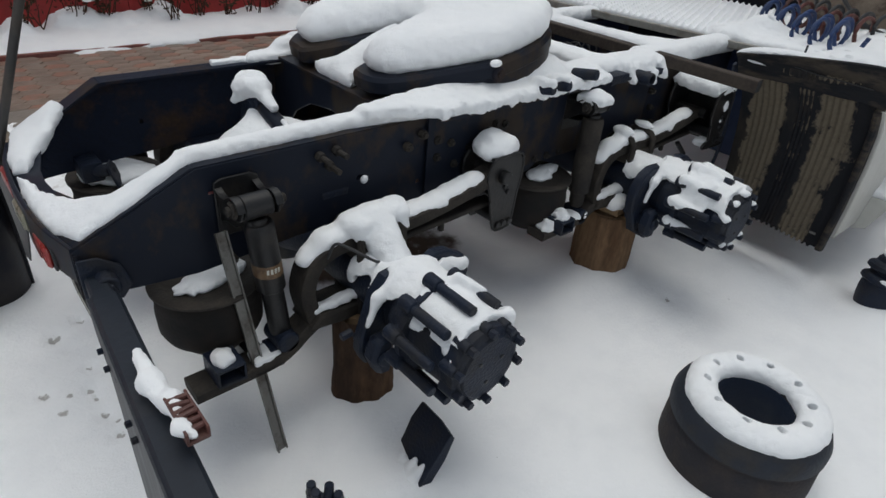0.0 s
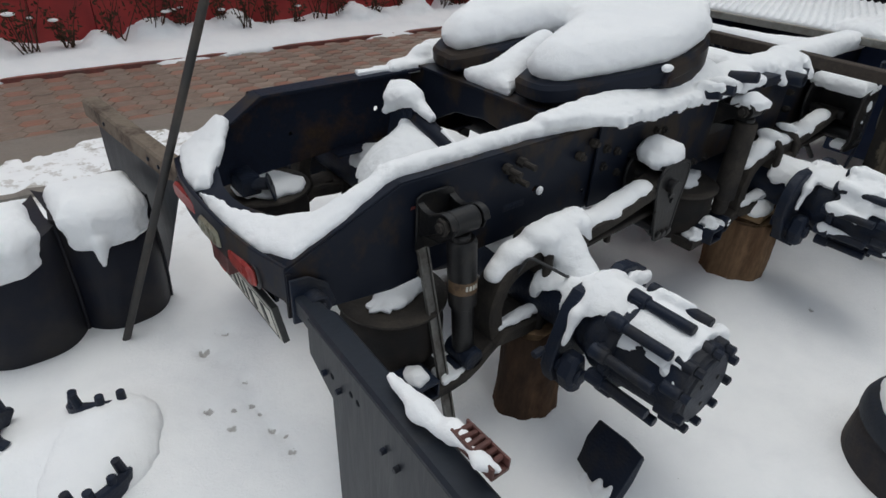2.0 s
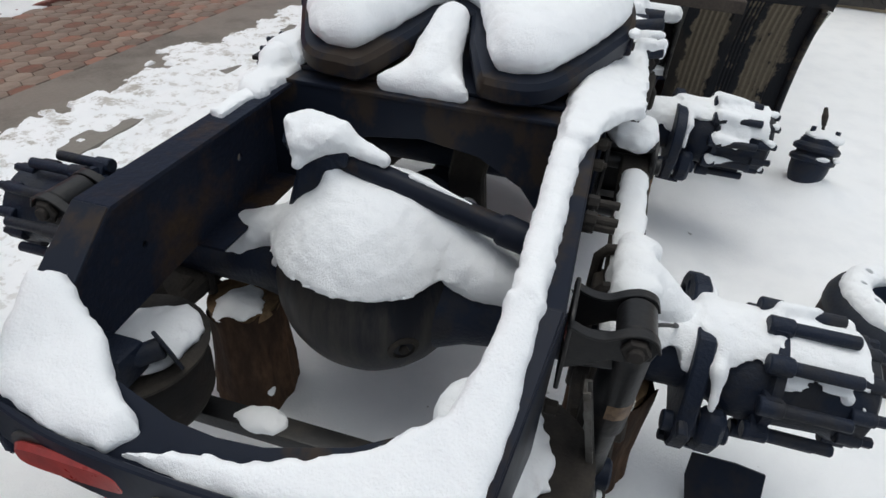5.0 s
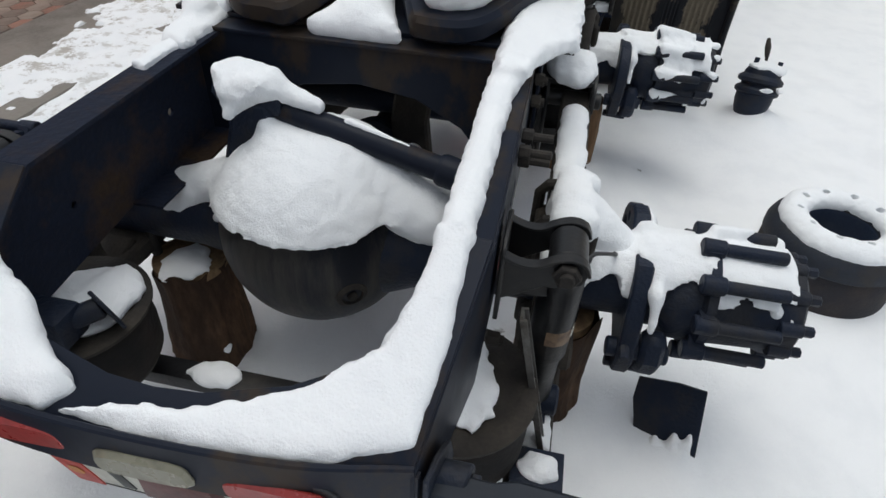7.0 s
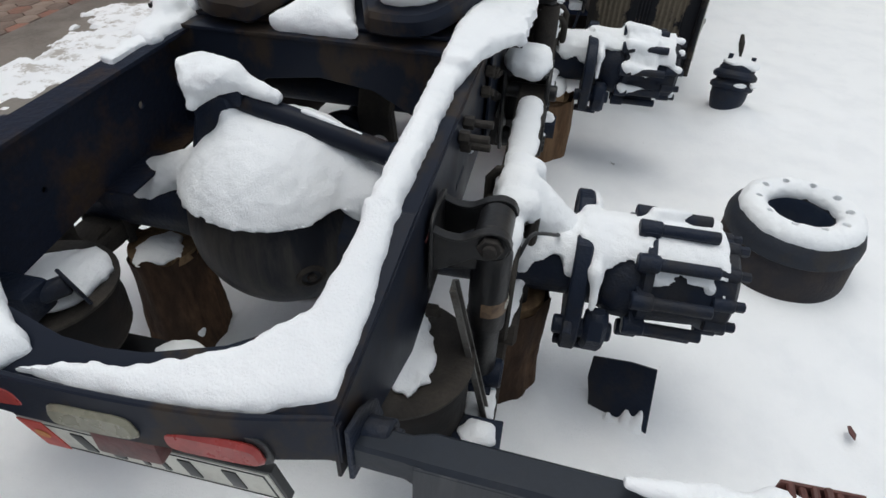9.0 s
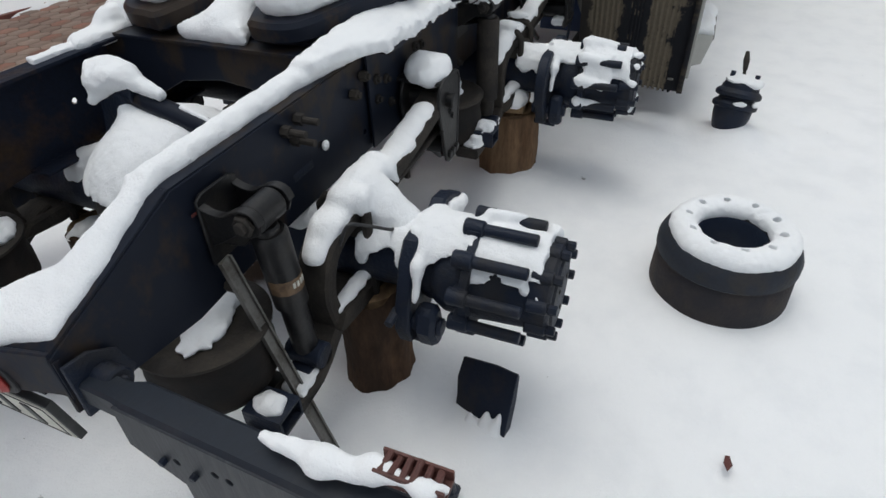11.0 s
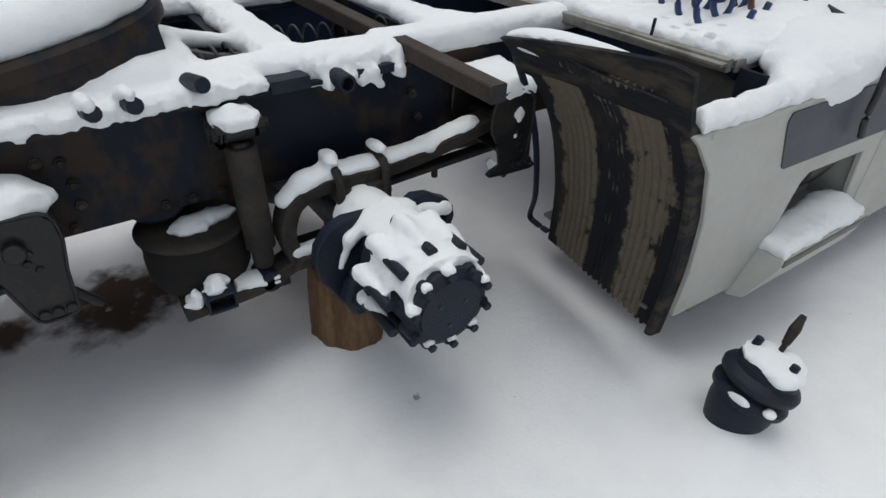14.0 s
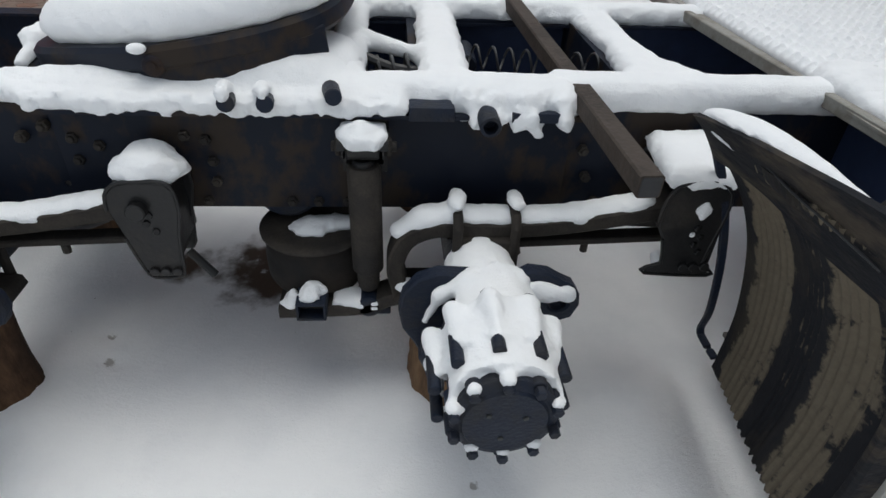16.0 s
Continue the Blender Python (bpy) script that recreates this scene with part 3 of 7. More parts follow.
def build_ground():
    xs, ys = spread(-900, -2.6, 4.2, 900, 0.022), spread(-900, -2.9, 3.0, 900, 0.022)
    x, y = np.meshgrid(xs, ys, indexing="ij")
    p = np.stack([x, y, 0 * x], -1)
    near = np.clip((2.85 - y) / 0.4, 0, 1) * np.clip((12 - np.hypot(x, y)) / 5, 0, 1)
    z = near * (0.030 * lumps(p, 0.9) + 0.010 * lumps(p + 7, 0.3) + 0.003 * lumps(p + 2, 0.09))
    z += near * np.exp(-((y - 1.95) / 0.45) ** 2) * (0.034 * lumps(p + 4, 0.07) + 0.05 * lumps(p + 13, 0.22))
    # trodden places beside the truck, mounds over the castings
    z += 0.030 * lumps(p + 11, 0.13) * np.exp(-(((y + 2.25 - 0.1 * x) / 0.28) ** 2)) * np.clip(x - 0.4, 0, 1)
    for cx, cy, r, up in ((-1.17, 0.10, 0.15, 0.05), (-1.20, -0.12, 0.14, 0.04), (-1.40, 0.14, 0.13, 0.04), (2.08, -1.58, 0.15, 0.085), (1.31, -0.62, 0.30, 0.075), (-0.035, -0.62, 0.26, 0.058), (-1.12, 0.13, 0.11, 0.045), (0.758, -1.53, 0.33, 0.058), (-0.16, -0.95, 0.08, 0.02)):
        z += up * np.exp(-((x - cx) ** 2 + (y - cy) ** 2) / r ** 2)
    z += 0.03 * np.exp(-(((x - 2.22 + 0.10 * np.clip(-0.8 - y, 0, 1)) / 0.10) ** 2)) * np.clip((y + 1.45) / 0.3, 0, 1) * np.clip((-0.3 - y) / 0.3, 0, 1)
    # drift along the foot of the side panel, and little tracks
    z += 0.06 * np.exp(-(((x - 1.93) / 0.16) ** 2)) * np.clip((y + 1.35) / 0.3, 0, 1) * np.clip((-0.35 - y) / 0.3, 0, 1)
    for cx, cy, r, dep in ((-0.77, 0.31, 0.025, 0.03), (-0.67, 0.37, 0.018, 0.03), (-0.86, 0.02, 0.02, 0.025), (1.37, -0.94, 0.015, 0.02), (-0.74, 0.22, 0.015, 0.02), (-0.712, 0.082, 0.018, 0.02), (-0.738, -0.036, 0.018, 0.02), (-0.732, -0.171, 0.02, 0.02), (-0.718, -0.286, 0.02, 0.02), (-0.733, -0.086, 0.015, 0.016), (-0.706, -0.216, 0.016, 0.016),
                           (0.0, -1.58, 0.03, 0.02), (0.19, -0.31, 0.02, 0.02), (0.23, -0.44, 0.025, 0.016), (0.26, -0.45, 0.015, 0.014), (0.20, -0.34, 0.012, 0.014), (1.94, -1.07, 0.03, 0.01), (2.05, -1.86, 0.05, 0.014), (2.13, -1.89, 0.04, 0.012), (2.38, -1.95, 0.06, 0.012), (1.75, -2.05, 0.05, 0.012), (1.66, -2.02, 0.04, 0.010), (1.45, -2.1, 0.05, 0.012)):
        d = np.hypot(x - cx, y - cy) / r
        z -= dep * np.exp(-d ** 2)
    rim = 2.46 + 0.40 * lumps(p + 6, 0.45) + 0.30 * lumps(p + 8, 0.12) + 0.12 * lumps(p + 2, 0.05)
    z = np.where(y > 1.9, z * 0.6 + 0.026 * np.clip((y - 1.9) / 0.3, 0, 1) - 0.075 * np.clip((y - rim) / 0.09, 0, 1), z)
    z = np.where(y > 2.84, -0.05, z)
    n = len(ys)
    i, j = np.meshgrid(np.arange(len(xs) - 1), np.arange(n - 1), indexing="ij")
    q = np.stack([i * n + j, (i + 1) * n + j, (i + 1) * n + j + 1, i * n + j + 1], -1).reshape(-1, 4)
    me = bpy.data.meshes.new("ground")
    me.from_pydata(np.stack([x, y, z], -1).reshape(-1, 3).tolist(), [], q.tolist())
    me.update()
    return tagged(part("ground", me, GROUNDSNOW), "snow-covered yard with bare muddy patches under the frame", "ground", kind="structure")


ground = build_ground()

bm = bmesh.new()
box(bm, (-30, 2.0, -0.08), (40, 2.885, 0.010), 0.006)
walkway = tagged(part("road", bm, CONCRETE), "wet grey concrete strip beside the paving", "concrete strip", kind="structure")

bm = bmesh.new()
box(bm, (-30, 2.887, -0.08), (40, 4.27, -0.018))
pavement = tagged(part("pavement", bm, CONCRETE), "wet red and grey interlocking paving stones", "pavement", kind="structure")
bm = bmesh.new()
box(bm, (-30, 4.27, -0.1), (40, 4.325, 0.022), 0.008)
kerb = tagged(part("kerb", bm, KERBRED), "low red-painted kerb along the paving", "kerb", kind="structure")

bm = bmesh.new()
for k in range(-60, 90):
    x0 = k * 0.5
    box(bm, (x0, 5.10, -0.1), (x0 + 0.494, 5.16, 2.6), 0.006)
box(bm, (-30, 5.16, -0.1), (45, 5.30, 2.6))
wall_north = tagged(part("wall_north", bm, WALLRED, smooth=False), "dark red painted metal fence wall", "wall", kind="structure")

bank = snow([f_cap((-14 + 0.8 * k, 4.72 + 0.05 * math.sin(k * 2.3), -0.02 + 0.02 * math.sin(k * 1.7)), (-13.2 + 0.8 * k, 4.72 + 0.05 * math.sin(k * 2.3 + 2.3), -0.02 + 0.02 * math.sin(k * 1.7 + 1.7)), 0.44, 0.44, 0.24) for k in range(14, 40)] +
            [f_ell((-3.0 + 0.37 * k + 0.15 * math.sin(5.1 * k), 4.93 + 0.08 * math.sin(3.7 * k), 0.04), (0.20 + 0.08 * math.sin(2.9 * k), 0.22, 0.14 + 0.08 * math.sin(4.3 * k))) for k in range(34)],
            "long low bank of snow along the red wall", res=0.04, k=0.15, rough=0.05, name="snow_bank")

# a house across the yard
house = thing("house", (8.0, -2.6, 0), "cream plastered house with a red plinth across the yard", "house")
bm = bmesh.new()
box(bm, (7.2, -9.0, 0.0), (11.0, -1.6, 3.4), 0.01)
part("wall", bm, CREAM, house)
bm = bmesh.new()
box(bm, (7.15, -9.05, 0.0), (7.198, -3.4, 0.16), 0.01)
box(bm, (7.15, -2.55, 0.0), (7.198, -1.6, 0.16), 0.01)
part("plinth", bm, KERBRED, house, "red painted plinth")
bm = bmesh.new()
box(bm, (7.14, -3.35, 0.04), (7.196, -2.6, 2.1), 0.01)
door = part("door", bm, DOORDARK, house, "dark metal door with curved bars")
bm = bmesh.new()
for k in range(6):
    sweep(bm, smooth_path([(7.12, -3.3 + 0.1 * k, 0.1), (7.12, -3.1 + 0.09 * k, 0.35), (7.12, -3.25 + 0.12 * k, 0.7)]), circle(0.008, 6), up=(1, 0, 0))
part("grille", bm, POLE, door)


# ---- truck frame ----
RX = [(-0.755, 0.570), (-0.755, 0.705), (-0.42, 0.872), (3.9, 0.905), (3.9, 0.595), (-0.15, 0.595), (-0.45, 0.572)]


def taper(bm):
    """Draws the tail in: past the kink both rails run towards each other, and the tail ends a little shorter."""
    for v in bm.verts if hasattr(bm, "verts") else bm.vertices:
        t = min(1.0, max(0.0, (-0.42 - v.co.x) / 0.335))
        v.co.y *= 1 - 0.112 * t
        v.co.x += 0.034 * t
    return bm


def build_frame():
    fr = thing("truck_chassis", (0.6, 0, 0.545), "black painted truck chassis, rust-stained, standing on its bare axles", "chassis")
    for s in (-1, 1):
        bm = bmesh.new()
        y = s * 0.429
        plate(bm, RX, 0.008, upright(0, y - 0.004), holes=[(0.066, 0.730, 0.010), (0.30, 0.66, 0.008), (-0.30, 0.70, 0.007)], bevel=0.0015)
        for a, b in (((-0.755, 0.705), (-0.42, 0.872)), ((-0.42, 0.872), (3.9, 0.905))):
            # top flange, turned inward
            ins = y - s * 0.075
            vs = [bm.verts.new(v) for v in ((a[0], y, a[1] + 0.004), (b[0], y, b[1] + 0.004), (b[0], ins, b[1] + 0.004), (a[0], ins, a[1] + 0.004),
                                            (a[0], y, a[1] - 0.005), (b[0], y, b[1] - 0.005), (b[0], ins, b[1] - 0.005), (a[0], ins, a[1] - 0.005))]
            for f in ((0, 1, 2, 3), (7, 6, 5, 4), (0, 4, 5, 1), (2, 6, 7, 3), (0, 3, 7, 4), (1, 5, 6, 2)):
                bm.faces.new([vs[i] for i in f])
        box(bm, (-0.15, min(y, y - s * 0.075), 0.596), (3.9, max(y, y - s * 0.075), 0.605), 0.002)
        part("rail", taper(bm), RUST if s > 0 else FRAME, fr)
    # added sheet, lighter navy than the rail, to brighten its shaded inner face
    bm = bmesh.new()
    box(bm, (0.95, 0.421, 0.608), (3.6, 0.428, 0.890), 0.002)
    part("rail_face_fill", bm, NAVY, fr, "added lighter navy face over the inner rail")
    # tail: curved-in top sheet and the upright lamp panel
    bm = bmesh.new()
    inner = [(-0.425, 0.356), (-0.50, 0.354), (-0.575, 0.350), (-0.632, 0.30), (-0.678, 0.21), (-0.710, 0.08), (-0.715, 0.0)]
    inner = inner + [(x, -y) for x, y in inner[-2::-1]]
    outer = [(-0.425, -0.4292), (-0.60, -0.4310), (-0.748, -0.4290), (-0.775, -0.25), (-0.785, 0.0), (-0.775, 0.25), (-0.748, 0.4290), (-0.60, 0.4310), (-0.425, 0.4292)]
    t = bmesh.new()
    plate(t, inner + outer, 0.006, Matrix(), bevel=0.001)
    for v in t.verts:
        v.co.z += 0.7065 + 0.4985 * max(-0.02, v.co.x + 0.755)
    me = bpy.data.meshes.new("tail")
    t.to_mesh(me)
    t.free()
    part("tail_sheet", taper(me), FRAME, fr)
    bm = bmesh.new()
    sec = [(-0.43, -0.748), (-0.25, -0.780), (0, -0.79), (0.25, -0.780), (0.43, -0.748)]
    pth = smooth_path([(x, y, 0.666) for y, x in sec], 5)
    sweep(bm, pth, rect(0.012, 0.104, 0.003), up=(0, 0, 1))
    box(bm, (-0.752, -0.437, 0.608), (-0.74, 0.437, 0.70))
    part("tail_panel", taper(bm), FRAME, fr)
    # lamps
    for y0, y1, zl, m, nm in ((-0.318, -0.135, 0.638, REDLENS, "red tail lamp lens"), (0.120, 0.335, 0.663, REDLENS, "red tail lamp lens"), (-0.098, 0.070, 0.655, AMBERLENS, "dirty clear lamp lens")):
        bm = bmesh.new()
        c, w = (y0 + y1) / 2, (y1 - y0) / 2
        xx = -0.793 + 0.20 * c * c
        pl = [(p.x, p.y) for p in smooth_path([(-w, -0.006, 0), (-w * 0.86, -0.022, 0), (0, -0.027, 0), (w * 0.82, -0.025, 0), (w, -0.002, 0), (w * 0.86, 0.022, 0), (0, 0.026, 0), (-w * 0.80, 0.024, 0), (-w, -0.006, 0)], 3)[:-1]]
        plate(bm, pl, 0.016, Matrix.Translation((xx - 0.012, c, zl)) @ across(0, 0), bevel=0.007)
        lens = part("tail_lamp", taper(bm), m, fr, nm)
        bm = bmesh.new()
        plate(bm, [(a * 1.12, b * 1.35) for a, b in pl], 0.008, Matrix.Translation((xx + 0.001, c, zl)) @ across(0, 0), bevel=0.002)
        part("lamp_bezel", taper(bm), HOSEBLACK, lens)
    # number plate with unreadable bars
    pm = Matrix.Translation((-0.682, 0.010, 0.433)) @ Matrix.Rotation(radians(-3.0), 4, "Z") @ Matrix.Rotation(radians(-4.5), 4, "X") @ Matrix.Rotation(radians(-9), 4, "Y")
    bm = bmesh.new()
    box(bm, (-0.006, -0.27, -0.062), (0.012, 0.27, 0.062), 0.002, pm)
    board = part("number_plate", bm, PLATEBLACK, fr, "white number plate with a red end, in a black holder")
    bm = bmesh.new()
    box(bm, (-0.009, -0.262, -0.055), (-0.005, 0.262, 0.055), 0.001, pm)
    part("plate_face", bm, PLATEWHITE, board)
    bm = bmesh.new()
    box(bm, (-0.0115, 0.205, -0.055), (-0.009, 0.262, 0.055), 0.0005, pm)
    part("plate_end", bm, PLATERED, board)
    bm = bmesh.new()
    lathe(bm, [(0, 0), (0, 0.016), (0.001, 0.016), (0.001, 0)], pm @ Vector((-0.0125, 0.232, 0.005)), pm.to_3x3() @ Vector((-1, 0, 0)), 16)
    part("plate_disc", bm, PLATEYELLOW, board)
    for yy, ww in ((0.14, 0.013), (0.075, 0.013), (0.015, 0.006), (-0.03, 0.006), (-0.09, 0.013), (-0.18, 0.014)):
        bm = bmesh.new()
        box(bm, (-0.0115, yy - ww, -0.034), (-0.009, yy + ww, 0.034), 0.0005, pm)
        part("bar", bm, PLATEBLACK, board)
    for lo, hi in (((-0.254, -0.050), (0.203, -0.047)), ((-0.254, 0.047), (0.203, 0.050)), ((-0.254, -0.047), (-0.251, 0.047))):
        bm = bmesh.new()
        box(bm, (-0.0105, *lo), (-0.009, *hi), 0.0002, pm)
        part("border_line", bm, PLATEBLACK, board)
    bm = bmesh.new()
    box(bm, (-0.757, -0.095, 0.550), (-0.690, 0.020, 0.612), 0.006)
    part("plate_lamp", bm, REFLECTOR, fr, "dark red plate lamp cover")
    bm = bmesh.new()
    box(bm, (-0.674, -0.19, 0.48), (-0.662, 0.20, 0.625), 0.002)
    box(bm, (-0.742, -0.19, 0.613), (-0.664, 0.20, 0.625), 0.002)
    part("plate_bracket", bm, FRAME, fr)
    # corner boxes with a round boss
    for s in (-1, 1):
        bm = bmesh.new()
        plate(bm, [(-0.75, 0.562), (-0.66, 0.562), (-0.63, 0.60), (-0.65, 0.66), (-0.70, 0.69), (-0.75, 0.69)], 0.010, upright(0, s * 0.448 - 0.005), bevel=0.002)
        rod(bm, (-0.695, s * 0.44, 0.625), (-0.695, s * 0.50, 0.625), 0.030)
        rod(bm, (-0.695, s * 0.50, 0.625), (-0.695, s * 0.515, 0.625), 0.017, seg=6)
        part("corner_bracket", taper(bm), IRON, fr)
    # crossmembers
    bm = bmesh.new()
    arch = [(-0.43, 0.89), (0.43, 0.89), (0.43, 0.585), (0.34, 0.615), (0.27, 0.70), (0.15, 0.765), (0.0, 0.785), (-0.15, 0.765), (-0.27, 0.70), (-0.34, 0.615), (-0.43, 0.585)]
    plate(bm, arch, 0.010, across(0.235, 0), bevel=0.002)
    box(bm, (0.225, -0.43, 0.882), (0.33, 0.43, 0.892), 0.002)
    part("crossmember", bm, FRAME, fr)
    for x0, x1, z0 in ((0.98, 1.06, 0.62), (1.20, 1.34, 0.62), (1.80, 1.93, 0.60), (2.75, 2.85, 0.6)):
        bm = bmesh.new()
        sweep(bm, [(x0, -0.43, 0), (x0, 0.43, 0)], [(0, z0), (0.010, z0), (0.010, 0.893), (x1 - x0 - 0.010, 0.893), (x1 - x0 - 0.010, z0 + 0.1), (x1 - x0, z0 + 0.1), (x1 - x0, 0.903), (0, 0.903)], up=(0, 0, 1))
        part("crossmember", bm, FRAME, fr)
    # tubes and brackets between the axles
    for a, c, r, nm in (((0.56, -0.43, 0.60), (0.56, 0.43, 0.60), 0.045, "cross_tube"), ((0.86, -0.43, 0.64), (0.86, 0.43, 0.64), 0.09, "cross_tube"), ((0.66, -0.43, 0.72), (0.66, 0.43, 0.72), 0.06, "cross_tube")):
        bm = bmesh.new()
        rod(bm, a, c, r, seg=20)
        part(nm, bm, IRON, fr)
    bm = bmesh.new()
    plate(bm, [(-0.06, 0.42), (0.05, 0.42), (0.07, 0.60), (0.04, 0.80), (-0.07, 0.80), (-0.04, 0.60)], 0.05, across(0.42, -0.10), holes=[(0.0, 0.50, 0.03)], bevel=0.008)
    part("rod_bracket", bm, DUSTY, fr)
    bm = bmesh.new()
    box(bm, (0.40, -0.43, 0.80), (0.48, 0.43, 0.89), 0.006)
    part("crossmember", bm, FRAME, fr)
    # fifth wheel mounting angles along the rails
    for s in (-1, 1):
        bm = bmesh.new()
        box(bm, (0.32, s * 0.441, 0.60), (1.62, s * 0.449, 0.885), 0.002)
        box(bm, (0.32, s * 0.36, 0.890), (1.62, s * 0.520, 0.902), 0.002)
        part("mounting_angle", bm, FRAME, fr)
    # bolts through the web
    spots = [(-0.075, 0.835), (-0.020, 0.842), (-0.045, 0.80), (0.36, 0.80), (0.36, 0.74), (0.42, 0.78), (0.44, 0.70), (0.68, 0.80), (0.69, 0.74), (0.69, 0.68), (0.63, 0.81), (0.88, 0.62), (0.95, 0.62), (1.03, 0.62), (0.66, 0.62),
             (1.66, 0.78), (1.68, 0.70), (-0.36, 0.60), (1.72, 0.62), (0.30, 0.83), (0.24, 0.80)]
    for x, z in spots:
        bm = bmesh.new()
        ln = 0.055 if x < 0 and x > -0.1 else 0.022
        rod(bm, (x, -0.435, z), (x, -0.445 - 0.014, z), 0.015, seg=6)
        rod(bm, (x, -0.449, z), (x, -0.445 - ln, z), 0.009, seg=10)
        part("bolt", bm, DUSTY, fr)
    # small stamped label on the web
    bm = bmesh.new()
    box(bm, (-0.398, -0.4405, 0.800), (-0.362, -0.4392, 0.807), 0.0003)
    part("type_label", bm, REFLECTOR, fr, "small dark red type label")
    # spring hangers, front of each axle, both sides
    for x0 in (0.018, 1.372):
        for s in (-1, 1):
            bm = bmesh.new()
            far = 0.595 if x0 < 1 else 0.69
            shield = [(x0 + 0.448, 0.68), (x0 + 0.452, 0.722), (x0 + 0.475, 0.750), (x0 + 0.52, 0.760), (x0 + 0.59, 0.758), (x0 + 0.612, 0.735), (x0 + 0.615, 0.68), (x0 + 0.600, 0.60), (x0 + 0.592, 0.50), (x0 + 0.58, 0.478), (x0 + 0.515, 0.475), (x0 + 0.495, 0.505), (x0 + 0.47, 0.60)]
            if x0 > 1:
                shield = [(x0 + 0.425, 0.70), (x0 + 0.43, 0.775), (x0 + 0.455, 0.812), (x0 + 0.50, 0.825), (x0 + 0.55, 0.820), (x0 + 0.585, 0.79), (x0 + 0.590, 0.73), (x0 + 0.580, 0.66), (x0 + 0.572, 0.575), (x0 + 0.600, 0.562), (x0 + 0.596, 0.545), (x0 + 0.425, 0.555), (x0 + 0.428, 0.575), (x0 + 0.462, 0.588), (x0 + 0.448, 0.66)]
            plate(bm, shield, 0.012, upright(0, s * far - 0.006), bevel=0.004)
            plate(bm, shield, 0.012, upright(0, s * 0.47 - 0.006), bevel=0.004)
            zt = 0.756 if x0 < 1 else 0.82
            box(bm, (x0 + 0.475, min(s * 0.44, s * far), zt - 0.014), (x0 + 0.585, max(s * 0.44, s * far), zt), 0.003)
            box(bm, (x0 + 0.582, min(s * 0.445, s * far), 0.55), (x0 + 0.594, max(s * 0.445, s * far), zt - 0.03), 0.003)
            rim = smooth_path([(u, s * (far + 0.004), v) for u, v in shield], 2)
            sweep(bm, rim, rect(0.008, 0.010, 0.002), up=(0, 1, 0))
            for u, v in ((0.525, 0.695), (0.540, 0.668), (0.530, 0.645), (0.548, 0.622)):
                rod(bm, (x0 + u, s * far, v), (x0 + u + 0.003, s * (far + 0.012), v), 0.0095, seg=6)
            for u in (0.520, 0.548, 0.578):
                rod(bm, (x0 + u, s * (far - 0.02), 0.500 if x0 < 1 else 0.580), (x0 + u, s * (far + 0.016), 0.498 if x0 < 1 else 0.578), 0.013, seg=8)
            rod(bm, (x0 + 0.52, s * 0.455, 0.685), (x0 + 0.52, s * 0.625, 0.685), 0.024)
            rod(bm, (x0 + 0.545, s * 0.455, 0.515 if x0 < 1 else 0.60), (x0 + 0.545, s * (far - 0.01), 0.515 if x0 < 1 else 0.60), 0.030)
            rod(bm, (x0 + 0.575, s * 0.50, 0.49), (x0 + 0.64, s * 0.52, 0.42), 0.012)
            part("spring_hanger", bm, BLACKED, fr)
    # pipe stub and lugs on top of the near rail
    bm = bmesh.new()
    lathe(bm, [(0, 0.020), (0, 0.026), (0.135, 0.026), (0.138, 0.0245), (0.138, 0.018), (0.10, 0.017), (0.10, 0)], (1.380, -0.45, 0.903), (0, -1, 0), 20)
    part("pipe_stub", bm, IRON, fr)
    for x in (0.762, 0.849, 1.003):
        bm = bmesh.new()
        dz = 0.020 if x > 1 else 0.0
        rod(bm, (x, -0.47, 0.925 + dz), (x + 0.015, -0.568, 0.942 + dz), 0.022, 0.020, seg=12)
        part("lug", bm, IRON, fr)
    for lo, hi in (((1.19, -0.53, 0.890), (1.30, -0.44, 0.925)), ((1.44, -0.53, 0.890), (1.56, -0.44, 0.915))):
        bm = bmesh.new()
        box(bm, lo, hi, 0.003)
        part("cleat", bm, IRON, fr)
    return fr


truck_chassis = build_frame()

# square bar across the frame
bm = bmesh.new()
bar_obj = thing("square_bar", (1.61, -0.14, 0.92), "brown square steel tube lying across the frame", "steel bar")
ends = [Vector((1.575, 0.62, 0.96)), Vector((1.645, -0.90, 0.925))]
sweep(bm, ends, rect(0.05, 0.05, 0.004), up=(0, 0, 1))
part("tube", bm, BARRUST, bar_obj)
# the tube is closed; a thin black cap paints its shaded hollow
bm = bmesh.new()
tip = (ends[1] - ends[0]).normalized()
sweep(bm, [ends[1], ends[1] + tip * 0.002], rect(0.042, 0.042, 0.003), up=(0, 0, 1))
part("tube_end", bm, HOSEBLACK, bar_obj, "dark cap for the shade in the tube's open end")


# ---- fifth wheel ----
FWX, FWY = 0.235, 0.012
HALF = [(0.01, 0.145), (0.0, 0.21), (0.01, 0.28), (0.06, 0.335), (0.17, 0.39), (0.29, 0.445), (0.38, 0.478), (0.52, 0.478), (0.64, 0.45), (0.76, 0.36), (0.82, 0.18)]
THROAT = [(0.36, 0.04), (0.20, 0.075)]


def fw_outline():
    pts = [(0.38, 0.0)] + THROAT + HALF + [(x, -y) for x, y in HALF[::-1]] + [(x, -y) for x, y in THROAT[::-1]]
    loop = [Vector((FWX + x, FWY + y, 0)) for x, y in pts]
    soft = smooth_path(loop[2:-2], 4)
    return [(p.x, p.y) for p in loop[:2] + soft + loop[-2:]]


